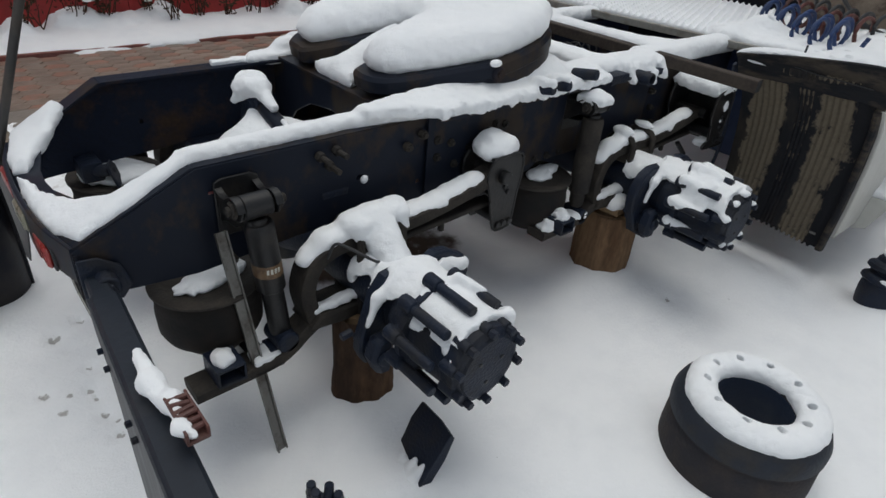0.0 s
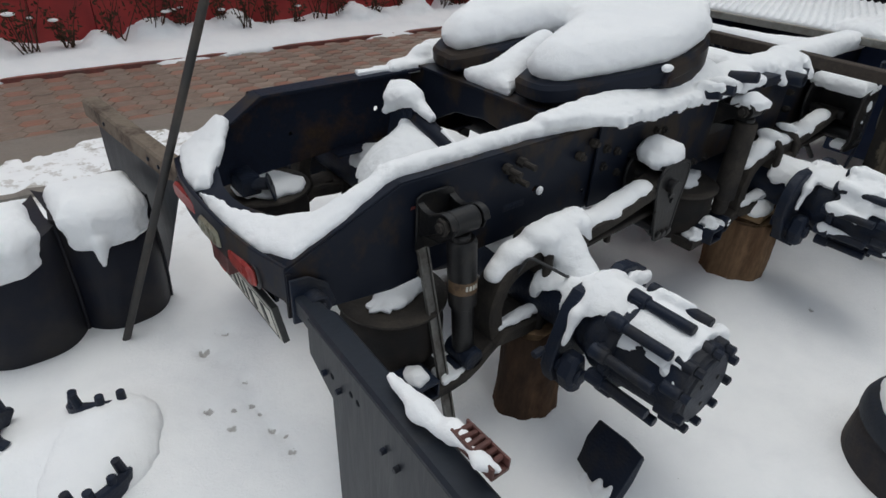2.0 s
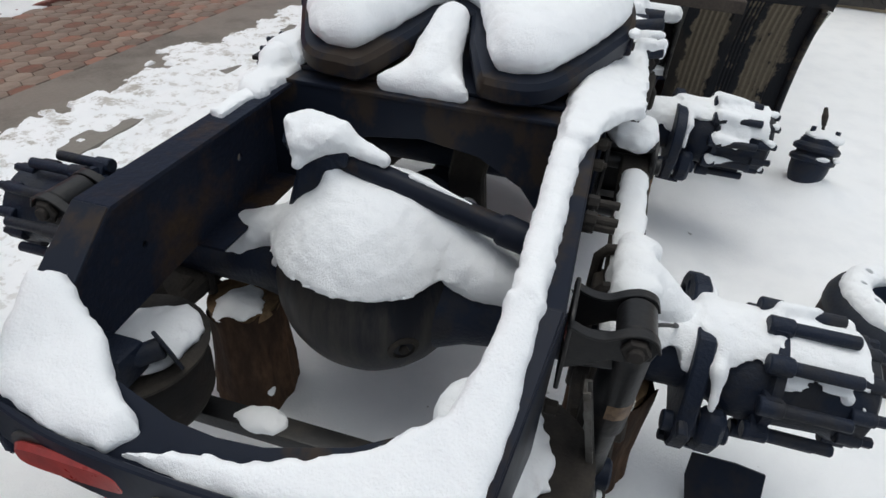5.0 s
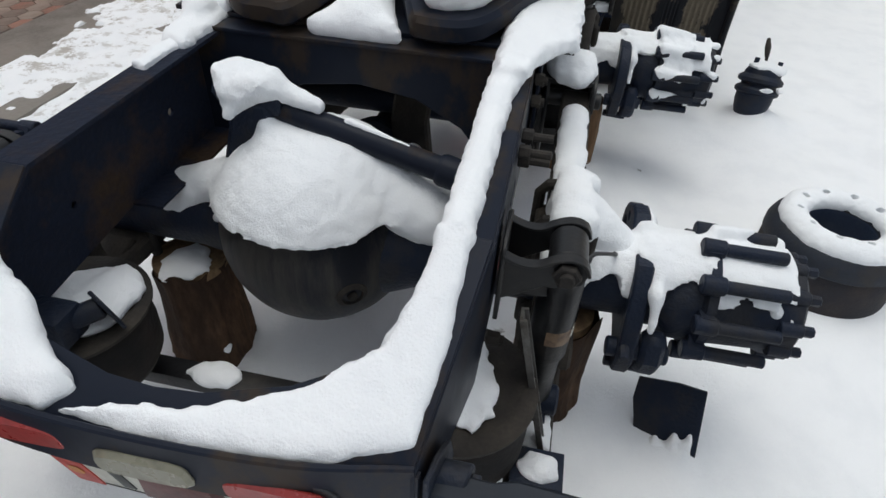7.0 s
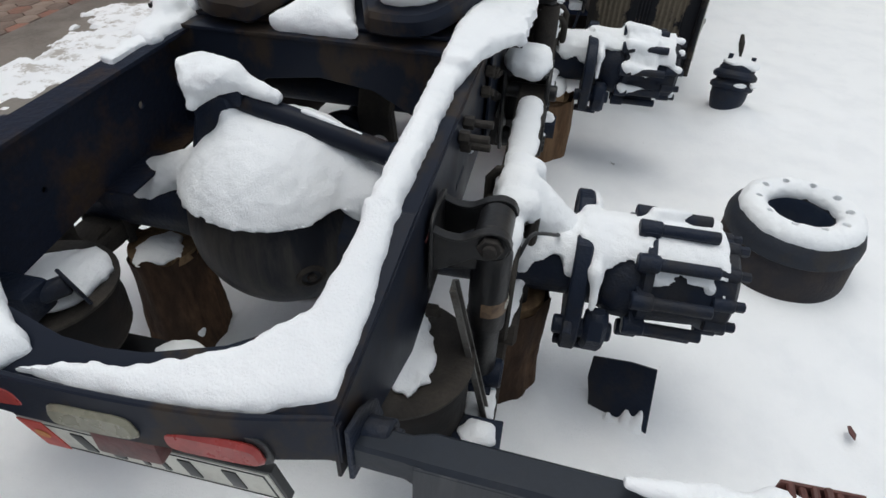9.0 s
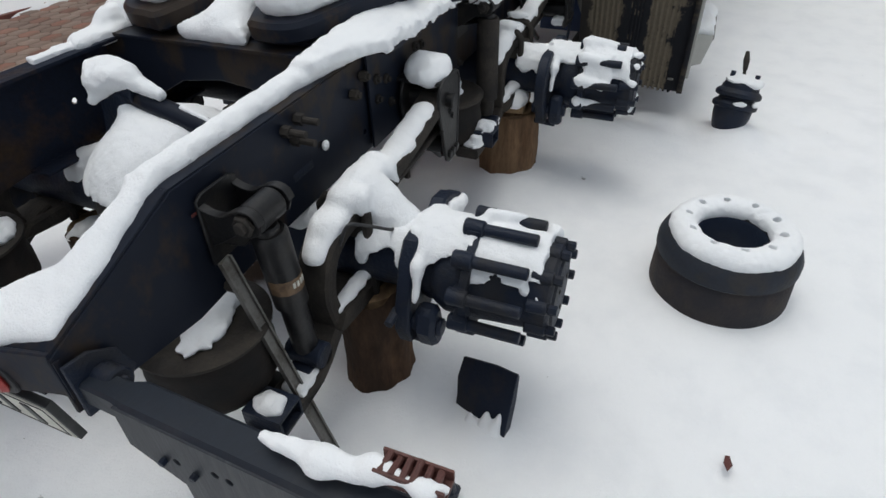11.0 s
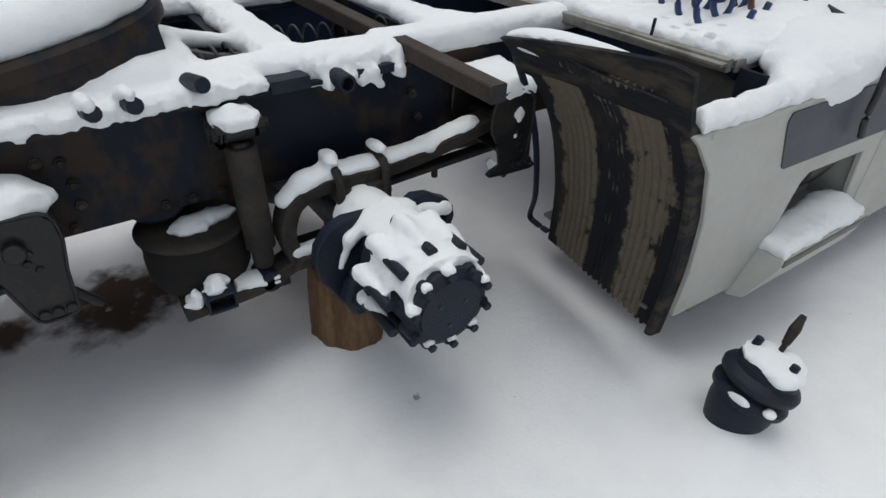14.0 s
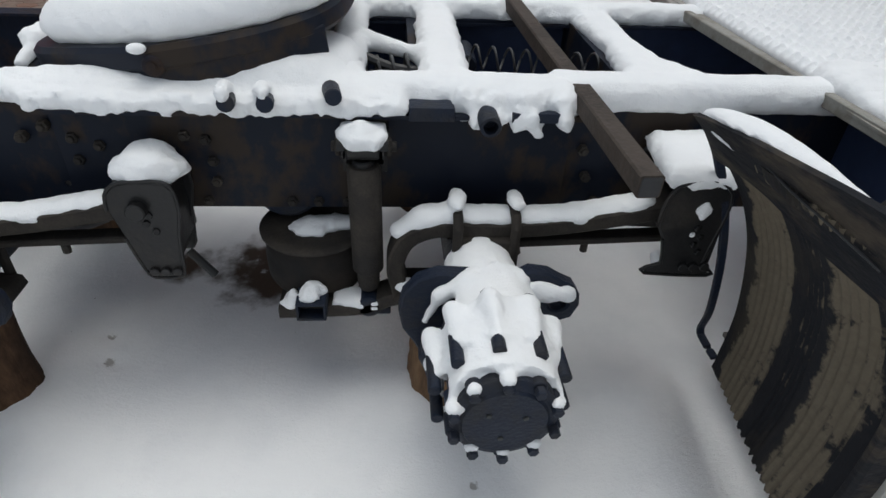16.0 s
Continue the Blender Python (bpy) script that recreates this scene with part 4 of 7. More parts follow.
def build_fifth_wheel():
    fw = thing("fifth_wheel", (0.62, FWY, 0.89), "black steel fifth wheel coupling plate on the frame", "fifth wheel")
    tilt = Matrix.Translation((FWX, 0, 0.907)) @ Matrix.Rotation(radians(-10.0), 4, "Y") @ Matrix.Translation((-FWX, 0, 0))
    bm = bmesh.new()
    plate(bm, fw_outline(), 0.060, tilt, bevel=0.012)
    part("coupling_plate", bm, FRAME, fw)
    for s in (-1, 1):
        bm = bmesh.new()
        rod(bm, (0.60, FWY + s * 0.455, 0.990), (0.60, FWY + s * 0.484, 0.990), 0.026, seg=18)
        rod(bm, (0.60, FWY + s * 0.48, 0.990), (0.60, FWY + s * 0.490, 0.990), 0.012, seg=8)
        part("pivot_pin", bm, RUST, fw)
    # skirt webs under the plate
    for s in (-1, 1):
        bm = bmesh.new()
        sweep(bm, smooth_path([(FWX + u, FWY + s * v, 0.893 + 0.176 * u) for u, v in ((0.20, 0.388), (0.29, 0.430), (0.38, 0.462), (0.52, 0.464), (0.64, 0.436), (0.75, 0.355))], 4), rect(0.014, 0.075, 0.003), up=(0, 0, 1))
        part("skirt", bm, FRAME, fw)
    for s in (-1, 1):
        bm = bmesh.new()
        plate(bm, [(0.52, 0.892), (0.86, 0.892), (0.80, 1.005), (0.74, 1.005), (0.62, 0.985)], 0.05, upright(0, FWY + s * 0.38 - 0.025), bevel=0.006)
        rod(bm, (0.69, FWY + s * 0.30, 0.955), (0.69, FWY + s * 0.47, 0.955), 0.028)
        part("pedestal", bm, IRON, fw)
    bm = bmesh.new()
    box(bm, (0.30, -0.43, 0.893), (0.98, 0.47, 0.904), 0.003)
    part("base_plate", bm, FRAME, fw)
    return fw


build_fifth_wheel()


# ---- axles ----
AZ, REAR, FRONT = 0.482, 0.010, 1.379


def build_axle(x0, lobe):
    ax = thing("drive_axle", (x0, 0, 0.38), "black truck drive axle without wheels, hubs and long studs bare", "axle", "drive axles of the truck")
    z0 = AZ
    bm = bmesh.new()
    for s in (-1, 1):
        lathe(bm, [(0.10, 0), (0.10, 0.15), (0.22, 0.105), (0.34, 0.088), (0.75, 0.082), (0.78, 0.095), (0.80, 0.095), (0.80, 0)], (x0, 0, z0), (0, s, 0), 28)
    part("axle_tube", bm, IRON, ax)
    bm = bmesh.new()
    ball = [(0.252 * math.sin(w), 0.252 * math.cos(w)) for w in np.linspace(-0.9, math.pi / 2, 15)]
    lathe(bm, [(-0.21, 0), (-0.21, 0.14)] + ball[:-1] + [(0.252, 0)], (x0 + 0.025, 0.045, z0 + 0.006), (-1, 0, -0.10), 48)
    diff = part("differential", bm, DIFFMAT, ax, "round dark axle casing with streaks")
    bm = bmesh.new()
    lathe(bm, [(0, 0), (0, 0.036), (0.008, 0.041), (0.022, 0.038), (0.027, 0.027), (0.020, 0.023), (0.020, 0)], (x0 - 0.158, -0.088, z0 - 0.032), (-0.80, -0.58, -0.16), 18)
    rod(bm, (x0 - 0.170, -0.097, z0 - 0.034), (x0 - 0.184, -0.107, z0 - 0.037), 0.012, seg=6)
    part("filler_plug", bm, DUSTY, diff)
    bm = bmesh.new()
    plate(bm, [(0.075, z0 + 0.14), (0.275, z0 + 0.14), (0.235, z0 + 0.27), (0.225, z0 + 0.345), (0.125, z0 + 0.345), (0.115, z0 + 0.27)], 0.075, across(x0 - 0.02, 0.0), bevel=0.014)
    rod(bm, (x0 + 0.02, 0.10, z0 + 0.335), (x0 + 0.02, 0.250, z0 + 0.345), 0.036, seg=18)
    rod(bm, (x0 + 0.02, 0.245, z0 + 0.345), (x0 + 0.02, 0.268, z0 + 0.345), 0.020, seg=6)
    part("rod_bracket", bm, IRON, ax)
    bm = bmesh.new()
    rod(bm, (x0 + 0.10, 0.03, z0), (x0 + 0.42, 0.03, z0 + 0.01), 0.13, 0.06, seg=24)
    rod(bm, (x0 + 0.42, 0.03, z0 + 0.01), (x0 + 0.47, 0.03, z0 + 0.01), 0.085, seg=24)
    part("pinion_housing", bm, IRON, ax)
    for s in (-1, 1):
        hub = bmesh.new()
        lathe(hub, [(0.80, 0), (0.80, 0.10), (0.83, 0.115), (0.875, 0.118), (0.882, 0.138), (0.902, 0.138), (0.905, 0.116), (0.94, 0.113), (1.03, 0.108), (1.045, 0.115), (1.085, 0.115), (1.092, 0.107), (1.094, 0.094), (1.100, 0.089), (1.102, 0.0)],
              (x0, 0, z0), (0, s, 0), 40)
        ho = part("hub", hub, IRON, ax)
        for k in range(10):
            a = 2 * math.pi * (k + 0.67) / 10
            c, d = math.cos(a), math.sin(a)
            bm = bmesh.new()
            px, pz = x0 + 0.145 * c, z0 + 0.145 * d
            rod(bm, (px, s * 0.858, pz), (px, s * 0.908, pz), 0.0215, 0.0205, seg=14)
            box(bm, (-0.022, -0.016, 0.10), (0.022, 0.016, 0.152), 0.004, Matrix.Translation((x0, s * 0.885, z0)) @ Matrix.Rotation(math.pi / 2 - a, 4, "Y"))
            rod(bm, (px, s * 0.90, pz), (px, s * 1.037, pz), 0.0148, seg=12)
            part("wheel_stud", bm, IRON, ho)
        for k in range(10):
            a = 2 * math.pi * (k + 0.57) / 10
            c, d = math.cos(a), math.sin(a)
            bm = bmesh.new()
            px, pz = x0 + 0.111 * c, z0 + 0.111 * d
            rod(bm, (px, s * 1.04, pz), (px, s * 1.09, pz), 0.018, 0.017, seg=12)
            rod(bm, (px, s * 1.09, pz), (px, s * 1.112, pz), 0.0125, seg=6)
            part("cap_bolt", bm, IRON, ho)
        for k in range(3):
            a = 2 * math.pi * k / 3 + 0.4
            bm = bmesh.new()
            px, pz = x0 + 0.045 * math.cos(a), z0 + 0.045 * math.sin(a)
            rod(bm, (px, s * 1.098, pz), (px, s * 1.1045, pz), 0.006, seg=8)
            part("plug", bm, PLATEBLACK, ho)
        # brake spider: two shaped plates and shoe ends
        bm = bmesh.new()
        out = [(0.05, 0.10), (0.10, 0.13), (0.15, 0.122), (0.185, 0.10), (0.215, 0.085), (0.235, 0.055), (0.24, 0.02), (0.225, -0.02), (0.20, -0.03), (0.19, -0.052), (0.14, -0.05), (0.11, -0.06), (0.06, -0.12), (-0.02, -0.13), (-0.07, -0.14), (-0.11, -0.175), *lobe, (-0.04, 0.12)]
        plate(bm, [(x0 + a, z0 + b) for a, b in out], 0.040, upright(0, s * 0.742 - 0.020), holes=[(x0 + 0.185, z0 + 0.030, 0.026), (x0 + 0.155, z0 + 0.082, 0.010)], bevel=0.005)
        plate(bm, [(x0 - 0.165, z0 - 0.10), (x0 - 0.14, z0 - 0.165), (x0 - 0.10, z0 - 0.17), (x0 - 0.085, z0 - 0.11), (x0 - 0.10, z0 - 0.04), (x0 - 0.145, z0 - 0.04)], 0.055, upright(0, s * 0.80 - 0.0275), bevel=0.012)
        rod(bm, (x0 - 0.11, s * 0.71, z0 - 0.165), (x0 - 0.11, s * 0.80, z0 - 0.17), 0.014, seg=8)
        rod(bm, (x0 + 0.03, s * 0.73, z0 - 0.125), (x0 + 0.03, s * 0.83, z0 - 0.13), 0.022, seg=10)
        rod(bm, (x0 - 0.125, s * 0.70, z0 - 0.10), (x0 - 0.125, s * 0.84, z0 - 0.10), 0.024)
        rod(bm, (x0 - 0.17, s * 0.73, z0 - 0.05), (x0 - 0.205, s * 0.73, z0 - 0.055), 0.012, seg=8)
        part("brake_spider", bm, IRON, ax)
    return ax


build_axle(REAR, ((-0.145, -0.16), (-0.165, -0.11), (-0.155, -0.05), (-0.135, 0.01), (-0.115, 0.07), (-0.08, 0.115)))
build_axle(FRONT, ((-0.15, -0.155), (-0.175, -0.10), (-0.205, -0.05), (-0.215, 0.01), (-0.205, 0.06), (-0.17, 0.105), (-0.12, 0.125)))


# ---- suspension: a trailing spring arm each side of each axle ----
def build_arm(x0, s):
    y, dx, dz = s * 0.555, (0.025 if x0 > 1 else 0.0), (0.042 if x0 > 1 else 0.0)
    arm = thing("spring_arm", (x0, y, 0.30), "dusty dark steel trailing spring arm clamped over the axle", "spring arm", "trailing spring arms")
    bm = bmesh.new()
    top = smooth_path([(x0 + 0.53, y, 0.688), (x0 + 0.38, y, 0.655), (x0 + 0.22, y, 0.628), (x0 + 0.06, y, 0.615), (x0 - 0.06, y, 0.618), (x0 - 0.135, y, 0.612), (x0 - 0.195, y, 0.575), (x0 - 0.222, y, 0.50), (x0 - 0.212, y, 0.43), (x0 - 0.20, y, 0.38)], 6)
    sweep(bm, top, rect(0.046, 0.085, 0.006), up=(0, 1, 0))
    part("leaf", bm, DUSTY, arm)
    bm = bmesh.new()
    low = smooth_path([(x0 - 0.10, y, 0.42), (x0 - 0.17, y, 0.40), (x0 - 0.235, y, 0.365 + dz * 0.4), (x0 - 0.29, y, 0.325 + dz * 0.8), (x0 - 0.36, y, 0.305 + dz), (x0 - 0.57 + dx, y, 0.300 + dz)], 6)
    sweep(bm, low, rect(0.040, 0.09, 0.006), up=(0, 1, 0))
    part("tail_arm", bm, DUSTY, arm)
    bm = bmesh.new()
    plate(bm, [(x0 - 0.235, 0.385), (x0 - 0.20, 0.425), (x0 + 0.0, 0.425), (x0 + 0.12, 0.41), (x0 + 0.13, 0.375), (x0 - 0.1, 0.37)], 0.13, upright(0, y - 0.065), bevel=0.008)
    plate(bm, [(x0 - 0.07, 0.555), (x0 + 0.11, 0.555), (x0 + 0.10, 0.60), (x0 - 0.06, 0.60)], 0.13, upright(0, y - 0.065), bevel=0.006)
    part("clamp_plate", bm, DUSTY, arm)
    for ux in (-0.062, 0.088):
        bm = bmesh.new()
        pts = [(x0 + ux, y + s * 0.062, 0.36), (x0 + ux, y + s * 0.062, 0.64), (x0 + ux, y + s * 0.045, 0.662), (x0 + ux, y, 0.668), (x0 + ux, y - s * 0.045, 0.662), (x0 + ux, y - s * 0.062, 0.64), (x0 + ux, y - s * 0.062, 0.36)]
        sweep(bm, pts, circle(0.0135, 10), up=(1, 0, 0))
        part("u_bolt", bm, DUSTY, arm)
    bm = bmesh.new()
    sweep(bm, [(x0 + 0.10, y - s * 0.01, 0.555), (x0 + 0.53, y - s * 0.01, 0.575)], rect(0.020, 0.05, 0.004), up=(0, 1, 0))
    rod(bm, (x0 + 0.30, y, 0.57), (x0 + 0.30, y, 0.525), 0.011, seg=8)
    part("stay", bm, DUSTY, arm)
    bm = bmesh.new()
    bx = (x0 - 0.475 + dx, s * (0.59 if x0 > 1 else 0.57))
    box(bm, (bx[0] - 0.04, bx[1] - 0.05, 0.322 + dz * 0.7), (bx[0] + 0.04, bx[1] + 0.05, 0.330 + dz * 0.7), 0.002)
    box(bm, (bx[0] - 0.04, bx[1] - 0.05, 0.372 + dz * 0.7), (bx[0] + 0.04, bx[1] + 0.05, 0.380 + dz * 0.7), 0.002)
    box(bm, (bx[0] - 0.04, bx[1] - 0.05, 0.330 + dz * 0.7), (bx[0] - 0.033, bx[1] + 0.05, 0.372 + dz * 0.7), 0.002)
    box(bm, (bx[0] + 0.033, bx[1] - 0.05, 0.330 + dz * 0.7), (bx[0] + 0.04, bx[1] + 0.05, 0.372 + dz * 0.7), 0.002)
    part("foot_box", bm, IRON, arm)
    return arm


def build_bag(x0, s):
    c = (x0 - (0.432 if x0 < 1 else 0.449), s * (0.415 if s > 0 else 0.392 if x0 < 1 else 0.425))
    k = 0.96 if s < 0 else 1.0
    bag = thing("air_spring", (*c, 0.32), "deflated black rubber air spring under the rail", "air spring", "air springs of the truck")
    bm = bmesh.new()
    lathe(bm, [(a, k * b) for a, b in ((0.32, 0), (0.32, 0.095), (0.345, 0.115), (0.365, 0.138), (0.39, 0.150), (0.45, 0.152), (0.48, 0.147), (0.495, 0.150), (0.518, 0.142), (0.522, 0.0))], (*c, 0), (0, 0, 1), 40)
    part("bellows", bm, RUBBER, bag)
    bm = bmesh.new()
    lathe(bm, [(a, k * b) for a, b in ((0.520, 0), (0.520, 0.152), (0.523, 0.160), (0.531, 0.161), (0.535, 0.154), (0.5355, 0.128), (0.532, 0.122), (0.532, 0.0))], (*c, 0), (0, 0, 1), 40)
    part("top_plate", bm, DUSTY, bag)
    bm = bmesh.new()
    lathe(bm, [(0.318, 0), (0.318, 0.075), (0.34, 0.078), (0.36, 0.07), (0.36, 0)], (*c, 0), (0, 0, 1), 24)
    part("piston", bm, IRON, bag)
    return bag


def build_shock(x0, s):
    y, xs, zt = s * 0.55, x0 - 0.30, (0.795 if x0 < 1 else 0.830)
    sh = thing("shock_absorber", (xs, y, 0.33), "black telescopic shock absorber beside the rail", "shock absorber", "shock absorbers of the truck")
    lean = 0.036 if x0 < 1 else 0.0
    a, b = Vector((xs - lean, y, zt)), Vector((xs + 0.005, y, 0.355))
    d = (b - a).normalized()
    bm = bmesh.new()
    rt, lt, coat = (0.039, 0.255, BLACKED) if x0 < 1 else (0.0425, 0.36, DUSTY)
    lathe(bm, [(0.045, 0), (0.045, rt - 0.006), (0.055, rt), (lt, rt), (lt + 0.002, rt - 0.002), (lt, 0)], a, d, 28)
    part("dust_tube", bm, coat, sh)
    bm = bmesh.new()
    lathe(bm, [(0.24, 0), (0.24, 0.031), (0.41, 0.031), (0.43, 0.026), (0.43, 0)], a, d, 24)
    part("body", bm, coat, sh)
    bm = bmesh.new()
    for h0, h1 in ((0.165, 0.205),):
        arc = [-math.pi / 2 + (q - 4) * 0.45 for q in range(9)]
        lo = [bm.verts.new((a.x + d.x * h0 + 0.0402 * math.cos(w), y - s * 0.0402 * math.sin(w), a.z - h0)) for w in arc]
        hi = [bm.verts.new((a.x + d.x * h1 + 0.0402 * math.cos(w), y - s * 0.0402 * math.sin(w), a.z - h1)) for w in arc]
        for q in range(8):
            bm.faces.new((lo[q], lo[q + 1], hi[q + 1], hi[q]))
    if x0 < 1:
        band = part("label_band", bm, GOLD, sh, "worn gold label band")
        for k in range(4):
            bm = bmesh.new()
            ang = -0.40 + 0.26 * k
            m = Matrix.Translation(a + d * 0.182) @ Matrix.Rotation(ang, 4, "Z")
            box(bm, (-0.003, s * 0.0392, -0.007), (0.003, s * 0.0415, 0.007), 0.0003, m)
            part("mark", bm, PLATEWHITE, band)
    else:
        bm.free()
    # rubber eye on a pin that lies along the truck
    bm = bmesh.new()
    lathe(bm, [(-0.040, 0.016), (-0.040, 0.029), (-0.035, 0.033), (0.035, 0.033), (0.040, 0.029), (0.040, 0.016)], (a.x, y, a.z + 0.004), (1, 0, 0), 24)
    rod(bm, (a.x, y, a.z - 0.030), (a.x, y, a.z - 0.06), 0.027, seg=16)
    part("upper_eye", bm, BLACKED, sh, "worn steel and rubber eye")
    bm = bmesh.new()
    rod(bm, (a.x - 0.075, y, a.z + 0.004), (a.x + 0.082, y, a.z + 0.004), 0.013, seg=12)
    rod(bm, (a.x - 0.066, y, a.z + 0.004), (a.x - 0.052, y, a.z + 0.004), 0.024, seg=6)
    rod(bm, (a.x + 0.056, y, a.z + 0.004), (a.x + 0.070, y, a.z + 0.004), 0.024, seg=6)
    part("pin", bm, DUSTY, sh)
    # bracket: two cheeks bent out from the rail, a flange along their upper edges, a floor between them
    bm = bmesh.new()
    up = Matrix(((0, 0, 1, 0), (s, 0, 0, 0), (0, 1, 0, 0), (0, 0, 0, 1)))
    cheek = [(0.0, -0.080), (0.0, 0.022), (0.03, 0.010), (0.060, 0.010), (0.088, 0.026), (0.112, 0.033), (0.134, 0.026), (0.144, 0.006), (0.136, -0.018), (0.112, -0.030), (0.075, -0.034), (0.035, -0.060)]
    for dx in (-0.051, 0.047):
        plate(bm, [(u, a.z + v) for u, v in cheek], 0.006, Matrix.Translation((a.x + dx, s * 0.441, 0)) @ up, bevel=0.0015)
    for side, dx in ((-1, -0.050), (1, 0.052)):
        rim = smooth_path([(a.x + dx, s * (0.441 + u), a.z + v + 0.002) for u, v in cheek[1:8]], 3)
        sweep(bm, rim, rect(0.020, 0.005, 0.001), up=(0, 0.25 * s, 1))
    plate(bm, [(a.x - 0.060, a.z - 0.12), (a.x + 0.060, a.z - 0.12), (a.x + 0.060, a.z + 0.035), (a.x + 0.04, a.z + 0.045), (a.x - 0.04, a.z + 0.045), (a.x - 0.060, a.z + 0.035)], 0.008, upright(0, s * 0.4452 - 0.004), bevel=0.002)
    plate(bm, [(0.004, 0.0), (0.085, 0.012), (0.085, 0.016), (0.004, 0.004)], 0.094, Matrix.Translation((a.x - 0.045, s * 0.441, a.z - 0.072)) @ up, bevel=0.001)
    part("top_bracket", bm, BLACKED, sh, "dusty black folded bracket")
    bm = bmesh.new()
    rod(bm, (b.x, y - s * 0.05, b.z + 0.005), (b.x, y + s * 0.05, b.z + 0.005), 0.034, seg=18)
    box(bm, (b.x - 0.05, y - 0.03, b.z - 0.035), (b.x + 0.06, y + 0.03, b.z - 0.012), 0.004)
    part("lower_eye", bm, IRON, sh)
    return sh


for x0 in (REAR, FRONT):
    for s in (-1, 1):
        build_arm(x0, s)
        build_bag(x0, s)
        build_shock(x0, s)

# stay rod from the rear axle casing to the near rail
torque = thing("torque_rod", (0.0, 0, 0.60), "black torque rod from the axle casing to the rail", "torque rod")
bm = bmesh.new()
a, b = Vector((0.035, 0.15, 0.805)), Vector((-0.02, -0.40, 0.70))
sweep(bm, [a, a.lerp(b, 0.75)], circle(0.029, 16), up=(0, 0, 1))
part("tube", bm, FRAME, torque)
bm = bmesh.new()
sweep(bm, [a.lerp(b, 0.75), a.lerp(b, 0.77), a.lerp(b, 0.88), b], circle(0.036, 16), up=(0, 0, 1), scales=[0.9, 1.05, 1.0, 0.8])
part("end_clamp", bm, FRAME, torque)
bm = bmesh.new()
rod(bm, (b.x - 0.05, -0.39, b.z), (b.x + 0.05, -0.39, b.z), 0.045, seg=18)
box(bm, (b.x - 0.07, -0.432, b.z - 0.07), (b.x + 0.07, -0.40, b.z + 0.07), 0.006)
part("end_eye", bm, IRON, torque)


bm = bmesh.new()
lathe(bm, [(0, 0), (0, 0.075), (0.03, 0.08), (0.06, 0.045), (0.54, 0.045), (0.57, 0.08), (0.60, 0.075), (0.60, 0)], (0.47, 0.03, 0.485), (1, 0, 0), 24)
solid("propeller_shaft", bm, IRON, (0.77, 0.03, 0.44), "short black propeller shaft between the two axles", "propeller shaft")


valve = thing("levelling_valve", (-0.49, 0.36, 0.56), "black levelling valve with a slotted tab on the rail", "valve")
bm = bmesh.new()
box(bm, (-0.545, 0.31, 0.555), (-0.475, 0.425, 0.625), 0.010)
rod(bm, (-0.51, 0.34, 0.59), (-0.46, 0.285, 0.60), 0.022, seg=14)
part("body", bm, IRON, valve)
bm = bmesh.new()
plate(bm, [(-0.03, -0.045), (0.03, -0.045), (0.035, 0.02), (0.015, 0.045), (-0.02, 0.045), (-0.034, 0.015)], 0.008, Matrix.Translation((-0.455, 0.29, 0.585)) @ Matrix.Rotation(radians(62), 4, "Z") @ Matrix.Rotation(radians(75), 4, "X"), holes=[(0.0, 0.012, 0.009)], bevel=0.002)
part("tab", bm, IRON, valve)


# square tube between the two rear spring arms
beam = thing("cross_beam", (-0.35, 0, 0.26), "dusty dark square tube between the rear spring arms", "beam")
bm = bmesh.new()
box(bm, (-0.378, -0.56, 0.255), (-0.322, 0.56, 0.297), 0.006)
part("tube", bm, BLACKED, beam)
for sy in (-1, 1):
    bm = bmesh.new()
    box(bm, (-0.395, min(sy * 0.52, sy * 0.60), 0.293), (-0.305, max(sy * 0.52, sy * 0.60), 0.303), 0.003)
    part("foot_plate", bm, IRON, beam)

# brake cable over the rear axle end
bm = bmesh.new()
sweep(bm, smooth_path([(-0.150, -0.595, 0.60), (-0.136, -0.615, 0.652), (-0.105, -0.640, 0.640), (-0.049, -0.677, 0.600), (-0.010, -0.668, 0.575), (0.010, -0.655, 0.545)], 5), circle(0.0045, 8), up=(0, 0, 1))
solid("brake_cable", bm, HOSEBLACK, (-0.15, -0.595, 0.60), "thin black brake cable looped over the axle end", "cable")


